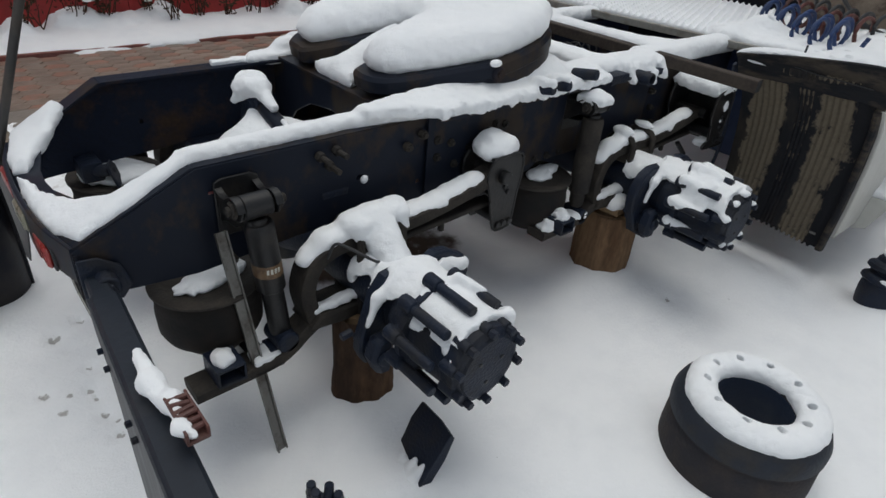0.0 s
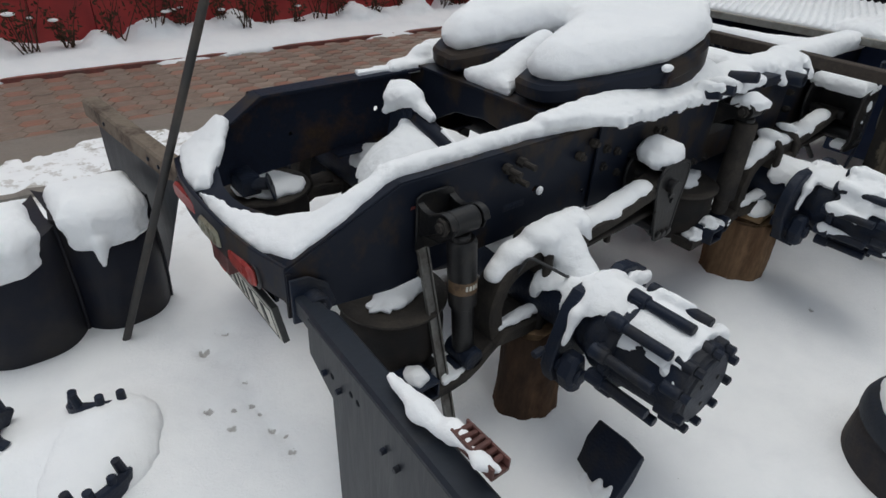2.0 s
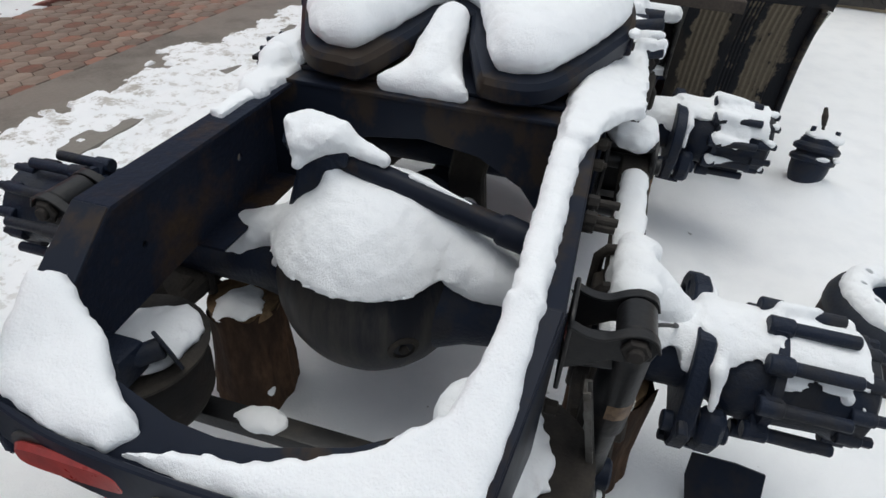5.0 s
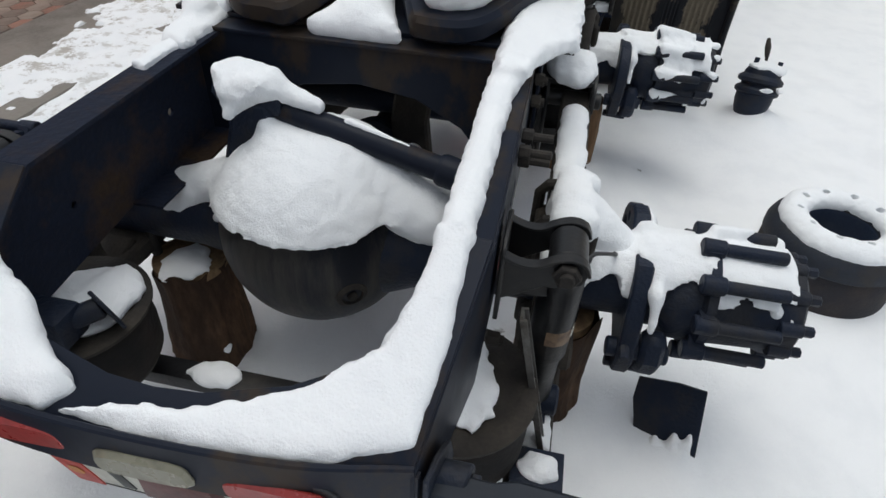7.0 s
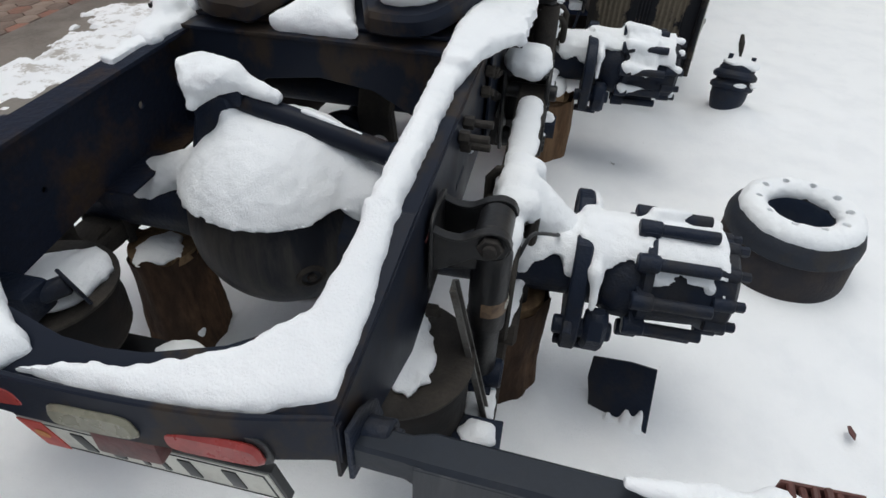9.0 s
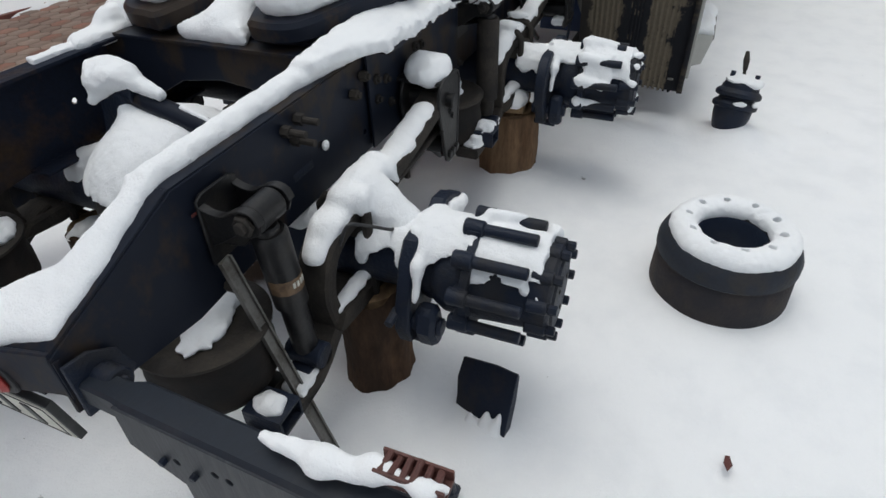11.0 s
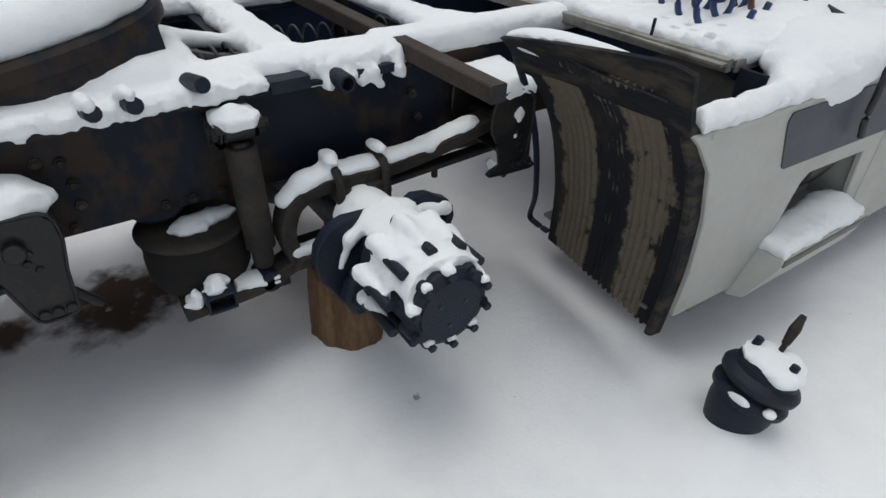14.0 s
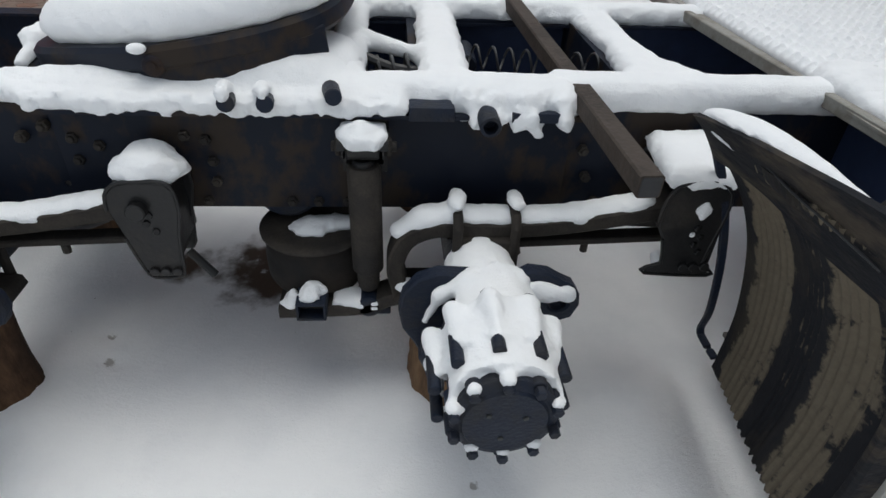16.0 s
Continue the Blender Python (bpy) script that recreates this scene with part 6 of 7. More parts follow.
# ---- catwalk with a tread plate ----
cat = thing("catwalk", (2.9, -0.1, 0.90), "aluminium catwalk tread plate across the frame, under snow", "catwalk")
bm = bmesh.new()
box(bm, (2.275, -1.085, 0.935), (3.55, 1.10, 0.945), 0.002)
part("tread_plate", bm, ALU, cat)
bm = bmesh.new()
sweep(bm, [(2.3175, -1.085, 0.935), (2.262, 0.0, 0.935), (2.215, 1.105, 0.935)], rect(0.028, 0.037, 0.003), up=(0, 0, 1))
part("edge_rail", bm, ALU, cat, "dull aluminium edge rail")
bm = bmesh.new()
box(bm, (2.334, -1.098, 0.915), (3.55, -1.086, 0.950), 0.003)
part("side_rail", bm, ALU, cat)
for y in (-0.37, 0.37):
    bm = bmesh.new()
    box(bm, (2.35, y - 0.03, 0.888), (3.4, y + 0.03, 0.936), 0.004)
    part("bearer", bm, IRON, cat)
bm = bmesh.new()
box(bm, (2.345, -1.20, 0.80), (2.355, -1.10, 0.93), 0.003)
box(bm, (2.345, -1.27, 0.86), (2.46, -1.13, 0.868), 0.003)
part("corner_bracket", bm, IRON, cat)
# added sheet: its navy gives the tone of the dim space behind the guard
bm = bmesh.new()
box(bm, (2.384, -1.07, 0.36), (2.394, -0.44, 0.934), 0.003)
part("back_plate", bm, NAVY, cat, "added navy sheet for the dim gap under the walkway")
for x, y in ((2.312, -0.805),):
    bm = bmesh.new()
    rod(bm, (x, y, 0.94), (x + 0.005, y, 1.003), 0.005, seg=10)
    part("pin", bm, IRON, cat)

# assumed cab block, added to close the view forward darkly and shade; air tank
cab = thing("assumed_cab", (4.0, 0, 0.55), "plain dark block added in place of the truck cab", "cab")
bm = bmesh.new()
box(bm, (3.75, -1.2, 0.93), (5.4, 1.2, 3.2), 0.05)
part("body", bm, SEALMAT, cab)
bm = bmesh.new()
box(bm, (3.9, -1.1, 0.40), (5.4, 1.1, 0.93), 0.03)
part("chassis_front", bm, FRAME, cab)
for y in (-0.9, 0.9):
    bm = bmesh.new()
    lathe(bm, [(0, 0), (0, 0.45), (0.03, 0.50), (0.25, 0.50), (0.28, 0.45), (0.28, 0)], (4.6, y - 0.14, 0.50), (0, 1, 0), 40)
    part("wheel", bm, RUBBER, cab)
airtank = thing("air_tank", (3.50, -0.75, 0.945), "brown dusty horizontal air tank behind the cab", "air tank")
bm = bmesh.new()
lathe(bm, [(0, 0), (0.01, 0.08), (0.04, 0.125), (0.10, 0.14), (0.70, 0.14), (0.76, 0.125), (0.79, 0.08), (0.80, 0)], (3.50, -1.10, 1.085), (0, 1, 0), 36)
part("shell", bm, MUDBAR, airtank)
for y in (-0.95, -0.5):
    bm = bmesh.new()
    box(bm, (3.40, y - 0.02, 0.945), (3.60, y + 0.02, 0.975), 0.003)
    part("cradle", bm, IRON, airtank)


# ---- hoses ----
def coil(bm, a, b, r, turns, wire, wob=0.0, up=(0, 0, 1)):
    a, b = Vector(a), Vector(b)
    f3 = frame_of(b - a, up)
    pts = []
    n = int(turns * 22)
    for k in range(n + 1):
        t, th = k / n, 2 * math.pi * turns * k / n
        pts.append(a.lerp(b, t) + f3 @ Vector((r * math.cos(th), r * math.sin(th), 0)) + Vector((0, 0, -wob * math.sin(math.pi * t))))
    return sweep(bm, pts, circle(wire, 8), up=(0.31, 0.2, 0.93))


for a, b, turns, wire in (((1.06, -0.14, 0.885), (1.25, -0.16, 0.912), 4.6, 0.0055), ((1.35, 0.03, 0.880), (1.86, -0.02, 0.872), 9.5, 0.0042)):
    bm = bmesh.new()
    coil(bm, a, b, 0.034, turns, wire, 0.008)
    solid("coiled_cable", bm, HOSEGREY, (a[0], a[1], 0.85), "dark grey coiled electric cable lying in the frame", "cable", "coiled cables")
bm = bmesh.new()
sweep(bm, smooth_path([(0.98, -0.08, 0.93), (1.05, -0.13, 0.925), (1.15, -0.17, 0.90), (1.24, -0.19, 0.895)]), circle(0.014, 8), up=(0, 0, 1))
solid("hose", bm, HOSEBLACK, (1.1, -0.13, 0.89), "black hose running under the snow", "hose")
for dx, dy, dz, turns, m in ((0.0, 0.0, 0.0, 5, HOSEBLUE), (0.11, 0.02, 0.005, 5, HOSEBLUE), (0.24, -0.02, 0.01, 6, HOSERED), (0.36, -0.06, 0.02, 6, HOSEBLACK)):
    bm = bmesh.new()
    a, b = Vector((2.74 + dx, -0.40 + dy, 1.035 + dz)), Vector((2.50 + dx, -0.93 + dy, 1.028 + dz))
    coil(bm, a, b, 0.078, turns, 0.0105, 0.02)
    nm = "blue" if m is HOSEBLUE else "red-brown" if m is HOSERED else "black"
    solid("air_hose", bm, m, (a.x, a.y, 0.95), nm + " spiral air hose lying on the catwalk behind the cab", "hose", "air hoses behind the cab")
bm = bmesh.new()
sweep(bm, smooth_path([(3.3, -0.55, 1.15), (2.98, -0.80, 1.06), (2.84, -1.05, 1.02), (2.74, -1.28, 0.99), (2.71, -1.325, 0.92), (2.70, -1.33, 0.78), (2.72, -1.33, 0.72)]), circle(0.011, 8), up=(0, 0, 1))
solid("hose", bm, HOSEBLACK, (2.7, -1.1, 0.95), "black hose hanging over the side panel", "hose")

# ---- dry plants along the wall ----
def build_shrub(x, y, size, seed):
    rng = random.Random(seed)
    sh = thing("shrub", (x, y, 0.05), "dry brown garden shrub with withered leaves and snow", "shrub", "dry shrubs along the wall")
    stems, leaves, caps = bmesh.new(), bmesh.new(), []
    for k in range(rng.randint(7, 12)):
        a = rng.uniform(0, 6.28)
        lean = rng.uniform(0.1, 0.6)
        p = Vector((x + rng.uniform(-0.06, 0.06) * size, y + rng.uniform(-0.05, 0.05), 0.10))
        pts = [p]
        ln = size * rng.uniform(0.20, 0.50)
        for j in range(5):
            p = p + Vector((math.cos(a) * lean * ln / 5 + rng.uniform(-0.012, 0.012), math.sin(a) * lean * ln / 5 + rng.uniform(-0.012, 0.012), ln / 5))
            pts.append(p)
            for q in range(rng.randint(1, 4) if j > 0 else 0):
                c = p + Vector((rng.uniform(-0.05, 0.05), rng.uniform(-0.05, 0.05), rng.uniform(-0.04, 0.03)))
                w = rng.uniform(0.010, 0.026)
                u = Vector((rng.uniform(-1, 1), rng.uniform(-1, 1), rng.uniform(-1, 0.6))).normalized()
                v = u.orthogonal().normalized()
                vs = [leaves.verts.new(c + w * s1 * u * 1.4 + w * s2 * v + Vector((0, 0, 0.006 * abs(s1)))) for s1, s2 in ((-1, 0), (-0.3, 0.55), (0.5, 0.45), (1, 0), (0.5, -0.45), (-0.3, -0.55))]
                leaves.faces.new(vs)
        sweep(stems, pts, circle(0.005, 5), up=(0.3, 0.9, 0.1), scales=[1.3, 1.1, 0.9, 0.7, 0.5, 0.3])
        if rng.random() < 0.25:
            caps.append(pts[rng.randint(2, 5)])
    tagged(part("brushwood", stems, TWIG, sh), kind="stuff")
    tagged(part("foliage", leaves, DRYLEAF, sh, smooth=False), kind="stuff")
    bm = bmesh.new()
    for c in caps:
        r = rng.uniform(0.018, 0.036)
        bmesh.ops.create_icosphere(bm, subdivisions=2, radius=1.0, matrix=Matrix.Translation(c) @ Matrix.Diagonal((r * 1.5, r * 1.2, r * 0.5, 1)))
    if caps:
        tagged(part("snow_dusting", bm, SNOW, sh), kind="stuff")
    else:
        bm.free()
    return sh


rng = random.Random(3)
x = -2.6
while x < 8.5:
    build_shrub(x, 4.84 + rng.uniform(-0.14, 0.14), rng.uniform(0.8, 1.3), int(x * 100))
    x += rng.uniform(0.16, 0.42)


# ---- snow lying on the things ----
def f_shell(x, z, y0, y1, r, th, reach=0.25):
    """Snow over the upper side of a round bar that lies along y: thickest on top."""
    def fn(p):
        dx, dz = p[..., 0] - x, p[..., 2] - z
        rr = np.hypot(dx, dz)
        c = np.clip(dz / np.maximum(rr, 1e-6), 0, 1)
        yy = np.abs(p[..., 1] - (y0 + y1) / 2) - abs(y1 - y0) / 2 + 0.03 * lumps(p, 0.035)
        return np.maximum(np.maximum(rr - (r + th * np.sqrt(c)), yy), reach * r - dz + 0.10 * lumps(p + 5, 0.04))
    return fn, np.array([x - r - th, min(y0, y1), z]), np.array([x + r + th, max(y0, y1), z + r + th])


def f_dome(c, r, z):
    """The top of a ball above a wavering level z."""
    c = np.array(c, float)

    def fn(p):
        return np.maximum(np.linalg.norm(p - c, axis=-1) - r, z + 0.018 * lumps(p, 0.09) + 0.012 * lumps(p + 2, 0.03) - p[..., 2])
    return fn, np.array([c[0] - r, c[1] - r, z - 0.04]), c + r


def f_ring(c, R, w, h):
    c = np.array(c, float)

    def fn(p):
        q = p - c
        rr = np.hypot(q[..., 0], q[..., 1]) - R
        return (np.hypot(rr / w, q[..., 2] / h) - 1) * min(w, h)
    return fn, c - (R + w, R + w, h), c + (R + w, R + w, h)


def drawn_in(poly):
    """An outline on the tail, drawn in as the tail is."""
    out = []
    for x, y in poly:
        t = min(1.0, max(0.0, (-0.42 - x) / 0.335))
        out.append((x + 0.034 * t, y * (1 - 0.112 * t)))
    return out


# tail sheet and near rail
snow([f_pillow(drawn_in([(-0.735, 0.425), (-0.57, 0.44), (-0.555, 0.37), (-0.64, 0.24), (-0.74, 0.12), (-0.775, 0.16), (-0.765, 0.30)]), 1.098, 0.042, 0.035, sx=0.545, wobble=0.006)],
     "patch of snow on the tail corner", res=0.011)

# mounting angle, rails and crossmembers ahead of it
edge = [f_pillow(drawn_in([(-0.772, 0.135), (-0.745, 0.03), (-0.735, -0.06), (-0.712, -0.15), (-0.675, -0.24), (-0.605, -0.325), (-0.49, -0.346), (-0.425, -0.346), (-0.425, -0.400), (-0.60, -0.420), (-0.725, -0.420), (-0.768, -0.28), (-0.784, -0.08)]), 1.096, 0.034, 0.03, sx=0.545, wobble=0.003),
      f_pillow([(-0.432, -0.346), (-0.432, -0.400), (0.04, -0.404), (0.20, -0.425), (0.42, -0.45), (0.42, -0.338)], 0.880, 0.036, 0.028, sx=0.02, wobble=0.002),
        f_pillow([(0.10, -0.42), (0.22, -0.448), (0.275, -0.478), (0.315, -0.525), (0.345, -0.528), (1.17, -0.530), (1.17, -0.36), (0.10, -0.36)], 0.918, 0.018, 0.012, wobble=0.004),
        f_pillow([(0.16, -0.42), (0.30, -0.478), (0.36, -0.520), (1.18, -0.522), (1.18, -0.36), (0.16, -0.36)], 0.912, 0.028, 0.025, wobble=0.006),
        f_pillow([(0.20, -0.41), (0.40, -0.485), (1.19, -0.500), (1.19, -0.36), (0.20, -0.36)], 0.900, 0.050, 0.035, wobble=0.007),
        f_pillow([(0.30, -0.40), (0.55, -0.462), (1.62, -0.480), (1.62, -0.34), (0.30, -0.36)], 0.890, 0.074, 0.045, wobble=0.008),
        f_pillow([(0.66, -0.42), (0.72, -0.46), (0.95, -0.46), (1.02, -0.36), (0.66, -0.36)], 0.90, 0.105, 0.07, wobble=0.008),
        f_ell((0.86, -0.37, 0.945), (0.17, 0.10, 0.062)), f_ell((0.95, -0.25, 0.945), (0.12, 0.16, 0.062)),
        f_pillow([(1.30, -0.50), (1.30, -0.40), (1.61, -0.40), (1.61, -0.50)], 0.888, 0.075, 0.035, wobble=0.012)]
for x, z, r in ((1.35, 0.885, 0.020), (1.45, 0.885, 0.022), (1.505, 0.865, 0.020), (1.57, 0.89, 0.028), (1.40, 0.90, 0.026), (1.48, 0.90, 0.03)):
    edge.append(f_cap((x, -0.49, 0.92), (x + 0.004, -0.522, z), r * 1.2, r * 0.8))
edge += [f_cap((x, -0.50, 0.955), (x + 0.010, -0.562, 0.958 + dz), 0.019, 0.014) for x, dz in ((0.762, 0.004), (0.849, 0.008))]
snow(edge, "thick snow along the tail, the rail and the mounting angle", res=0.0080, k=0.018, rough=0.006, big=0.10, crumb=lambda p: np.clip((-0.495 - p[..., 1]) / 0.02, 0, 1) * np.clip((p[..., 0] - 0.28) / 0.05, 0, 1))
top = [
       f_pillow([(1.56, -0.46), (1.56, -0.335), (2.42, -0.335), (2.42, -0.46)], 0.90, 0.07, 0.045, wobble=0.004),
       f_pillow([(0.93, -0.40), (0.97, -0.12), (1.06, 0.0), (1.08, -0.40)], 0.90, 0.065, 0.045, wobble=0.004),
       f_pillow([(0.98, -0.40), (0.98, -0.35), (1.62, -0.345), (1.62, -0.40)], 0.90, 0.055, 0.03, wobble=0.003),
       f_pillow([(0.97, -0.36), (0.96, 0.45), (1.07, 0.46), (1.07, -0.36)], 0.90, 0.055, 0.04, wobble=0.006),
       f_pillow([(1.22, -0.36), (1.23, 0.45), (1.37, 0.45), (1.36, -0.36)], 0.90, 0.06, 0.045),
       f_pillow([(1.72, -0.36), (1.80, -0.24), (1.82, 0.0), (1.80, 0.40), (1.95, 0.40), (1.93, 0.0), (1.96, -0.16), (2.03, -0.28), (2.16, -0.36)], 0.90, 0.05, 0.04, wobble=0.006),
       f_pillow([(0.30, 0.36), (0.30, 0.47), (2.32, 0.47), (2.32, 0.36)], 0.90, 0.065, 0.045),
       f_cap((1.04, 0.02, 0.93), (1.25, -0.15, 0.925), 0.03, 0.02)]
snow(top, "deep snow over the rails and crossmembers", res=0.012, k=0.035, rough=0.006, big=0.4)
snow([f_pillow([(0.10, 0.37), (0.12, 0.45), (0.36, 0.46), (0.36, 0.36)], 0.882, 0.022, 0.02), f_ell((0.31, 0.43, 0.915), (0.07, 0.045, 0.035))],
     "snow on the rail top beside the coupling", res=0.012)

# fifth wheel lobes


def lobe(s):
    h = [(0.03, 0.165), (0.02, 0.21), (0.03, 0.27), (0.07, 0.322), (0.175, 0.378), (0.29, 0.432), (0.38, 0.464), (0.52, 0.466), (0.635, 0.44), (0.75, 0.355), (0.81, 0.18), (0.81, -0.02), (0.42, -0.02), (0.34, 0.06), (0.20, 0.10)]
    return [(FWX + a, FWY + s * b) for a, b in h]


snow([f_pillow(lobe(-1), 0.920, 0.112, 0.08, sx=0.176, wobble=0.005), f_pillow(lobe(1), 0.920, 0.112, 0.08, sx=0.176, wobble=0.005)], "rounded thick snow on the coupling plate", res=0.014, k=0.02, rough=0.008)
snow([f_pillow([(0.245, 0.135), (0.245, -0.115), (0.45, -0.02), (0.58, 0.012), (0.45, 0.05)], 0.897, 0.05, 0.035, wobble=0.004), f_cap((0.33, 0.012, 0.92), (0.52, 0.012, 1.02), 0.075, 0.05, 0.8)], "wedge of snow in the throat of the coupling plate", res=0.012)
snow([f_ell((0.575, -0.470, 1.030), (0.022, 0.016, 0.012))], "small lump of snow on the coupling side", res=0.006, rough=0.004)

# rear axle inside the frame
snow([f_dome((0.030, 0.045, 0.495), 0.274, 0.606), f_cap((0.0, 0.135, 0.770), (-0.01, 0.07, 0.66), 0.024, 0.125), f_cap((0.02, -0.05, 0.70), (0.0, -0.24, 0.60), 0.06, 0.07), f_cap((0.0, -0.20, 0.60), (0.0, -0.40, 0.555), 0.075, 0.06, 0.8), f_cap((0.01, 0.26, 0.60), (0.01, 0.40, 0.575), 0.055, 0.036, 0.8),
      f_cap((-0.045, 0.24, 0.575), (-0.07, 0.27, 0.535), 0.026, 0.012), f_cap((-0.03, 0.36, 0.56), (-0.065, 0.39, 0.50), 0.020, 0.007), f_cap((0.0, 0.30, 0.585), (-0.03, 0.42, 0.545), 0.040, 0.022), f_cap((-0.03, 0.42, 0.545), (-0.06, 0.435, 0.47), 0.016, 0.006)],
     "heap of snow on the round axle casing", res=0.010, k=0.045, rough=0.010, big=0.3)
snow([f_ell((0.025, 0.185, 0.850), (0.060, 0.070, 0.040)), f_ell((0.035, 0.215, 0.868), (0.045, 0.045, 0.028)), f_ell((0.02, 0.15, 0.862), (0.045, 0.040, 0.028)), f_cap((0.030, 0.13, 0.850), (0.022, 0.02, 0.822), 0.028, 0.014), f_cap((-0.01, 0.20, 0.83), (-0.035, 0.205, 0.805), 0.030, 0.016)], "cap of snow on the torque rod joint", res=0.008, rough=0.013, big=0.4)
snow([f_cap((0.02, -0.05, 0.795), (0.0, -0.20, 0.762), 0.010, 0.006)], "thin line of snow on the torque rod", res=0.006, rough=0.004)
snow([f_ell((-0.43, 0.40, 0.545), (0.11, 0.10, 0.030)), f_ell((-0.38, 0.34, 0.545), (0.07, 0.05, 0.026))], "snow on the air spring plate", res=0.009)
snow([f_ell((-0.060, 0.395, 0.355), (0.075, 0.065, 0.016)), f_ell((-0.095, 0.335, 0.075), (0.022, 0.02, 0.03))], "thin snow on the stump", res=0.008)
snow([f_ell((-0.350, 0.185, 0.296), (0.027, 0.060, 0.013)), f_ell((-0.350, 0.175, 0.300), (0.020, 0.034, 0.014))], "lump of snow on the cross beam", res=0.007, rough=0.008)
snow([f_ell((-0.400, -0.290, 0.560), (0.080, 0.045, 0.044)), f_ell((-0.385, -0.305, 0.580), (0.05, 0.040, 0.036))], "snow on the inner side of the air spring plate", res=0.008, rough=0.010)
snow([f_pillow([(-0.03, 0.385), (-0.02, 0.415), (0.10, 0.425), (0.20, 0.445), (0.34, 0.455), (0.34, 0.37), (0.15, 0.392)], 0.884, 0.008, 0.008, wobble=0.014)], "crumbly strip of snow on the far rail", res=0.008, rough=0.012)
snow([f_ell((-0.475, -0.43, 0.540), (0.05, 0.035, 0.014)), f_ell((-0.42, -0.425, 0.540), (0.050, 0.035, 0.020)), f_ell((-0.35, -0.405, 0.543), (0.045, 0.03, 0.026))], "snow on the air spring plate", res=0.007, rough=0.016)
snow([f_ell((0.92, -0.455, 0.538), (0.06, 0.035, 0.014)), f_ell((0.99, -0.435, 0.540), (0.07, 0.035, 0.018))], "snow on the air spring plate", res=0.007, rough=0.014)

# both near axle ends, spring arms, hangers
for x0 in (REAR, FRONT):
    y = -0.555
    f = [f_cap((x0 + 0.11, y, 0.640), (x0 + 0.26, y, 0.648), 0.039, 0.038, 0.62), f_cap((x0 + 0.26, y, 0.648), (x0 + 0.43, y, 0.685), 0.038, 0.038, 0.62),
         f_cap((x0 - 0.02, y, 0.643), (x0 + 0.07, y, 0.643), 0.040, 0.040, 0.6), f_cap((x0 - 0.075, y, 0.648), (x0 - 0.14, y, 0.638), 0.040, 0.038, 0.7), f_cap((x0 - 0.14, y, 0.638), (x0 - 0.205, y, 0.595), 0.038, 0.032, 0.7)]
    if x0 < 1:
        f += [f_cap((x0 - 0.06, y - 0.01, 0.675), (x0 + 0.09, y - 0.01, 0.685), 0.042, 0.040, 0.7), f_cap((x0 + 0.015, y - 0.02, 0.655), (x0 + 0.01, y - 0.14, 0.555), 0.058, 0.055), f_cap((x0 + 0.09, y - 0.05, 0.675), (x0 + 0.095, y - 0.065, 0.645), 0.024, 0.014), f_cap((x0 - 0.06, y - 0.05, 0.67), (x0 - 0.06, y - 0.06, 0.645), 0.025, 0.016)]
    else:
        f += [f_ell((x0 - 0.062, y, 0.690), (0.026, 0.05, 0.020)), f_ell((x0 + 0.088, y, 0.690), (0.024, 0.05, 0.018))]
    snow(f, "ridge of snow on the spring arm", res=0.009, k=0.022, rough=0.012, big=0.4)
    f = [f_shell(x0, AZ, -0.60, -0.76, 0.076, 0.045, 0.50), f_shell(x0 + 0.01, AZ, -0.735, -0.89, 0.108, 0.030, 0.72), f_shell(x0 + 0.006, AZ, -0.88, -1.062, 0.107, 0.028, 0.48),
         f_cap((x0 + 0.03, -0.750, 0.580), (x0 + 0.085, -0.755, 0.585), 0.034, 0.020), f_cap((x0 - 0.05, -0.770, 0.592), (x0 - 0.115, -0.775, 0.552), 0.020, 0.014), f_cap((x0 - 0.115, -0.775, 0.552), (x0 - 0.150, -0.778, 0.475), 0.014, 0.008),
         f_cap((x0 - 0.03, -1.03, 0.562), (x0 - 0.035, -1.085, 0.545), 0.020, 0.012), f_cap((x0 + 0.04, -1.03, 0.562), (x0 + 0.045, -1.082, 0.55), 0.020, 0.011), f_cap((x0 - 0.08, -1.03, 0.535), (x0 - 0.088, -1.075, 0.51), 0.018, 0.010),
         f_cap((x0 + 0.09, -1.03, 0.52), (x0 + 0.098, -1.075, 0.49), 0.018, 0.010)]
    if x0 > 1:
        for k in range(10):
            a = 2 * math.pi * (k + 0.67) / 10
            px, pz = x0 + 0.145 * math.cos(a), AZ + 0.145 * math.sin(a)
            if math.sin(a) > -0.6:
                f.append(f_cap((px, -0.885, pz + 0.008), (px * 0.94 + x0 * 0.06, -0.985 + 0.02 * math.sin(3 * k), pz + 0.004), 0.024, 0.012))
        f += [f_shell(x0, AZ, -0.885, -0.99, 0.107, 0.043, 0.25), f_shell(x0, AZ, -0.98, -1.068, 0.107, 0.034, 0.30)]
        for k in range(10):
            a = 2 * math.pi * (k + 0.57) / 10
            if k % 4 != 1:
                f.append(f_ell((x0 + 0.112 * math.cos(a), -1.092, AZ + 0.112 * math.sin(a) + 0.011), (0.016, 0.014, 0.012)))
    else:
        f += [f_cap((x0 + 0.06, -0.90, 0.620), (x0 + 0.075, -0.98, 0.618), 0.018, 0.010), f_ell((x0 + 0.10, -1.05, 0.58), (0.02, 0.025, 0.02))]
    snow(f, "snow draped over the axle end and hub", res=0.0075, k=0.022, rough=0.009)
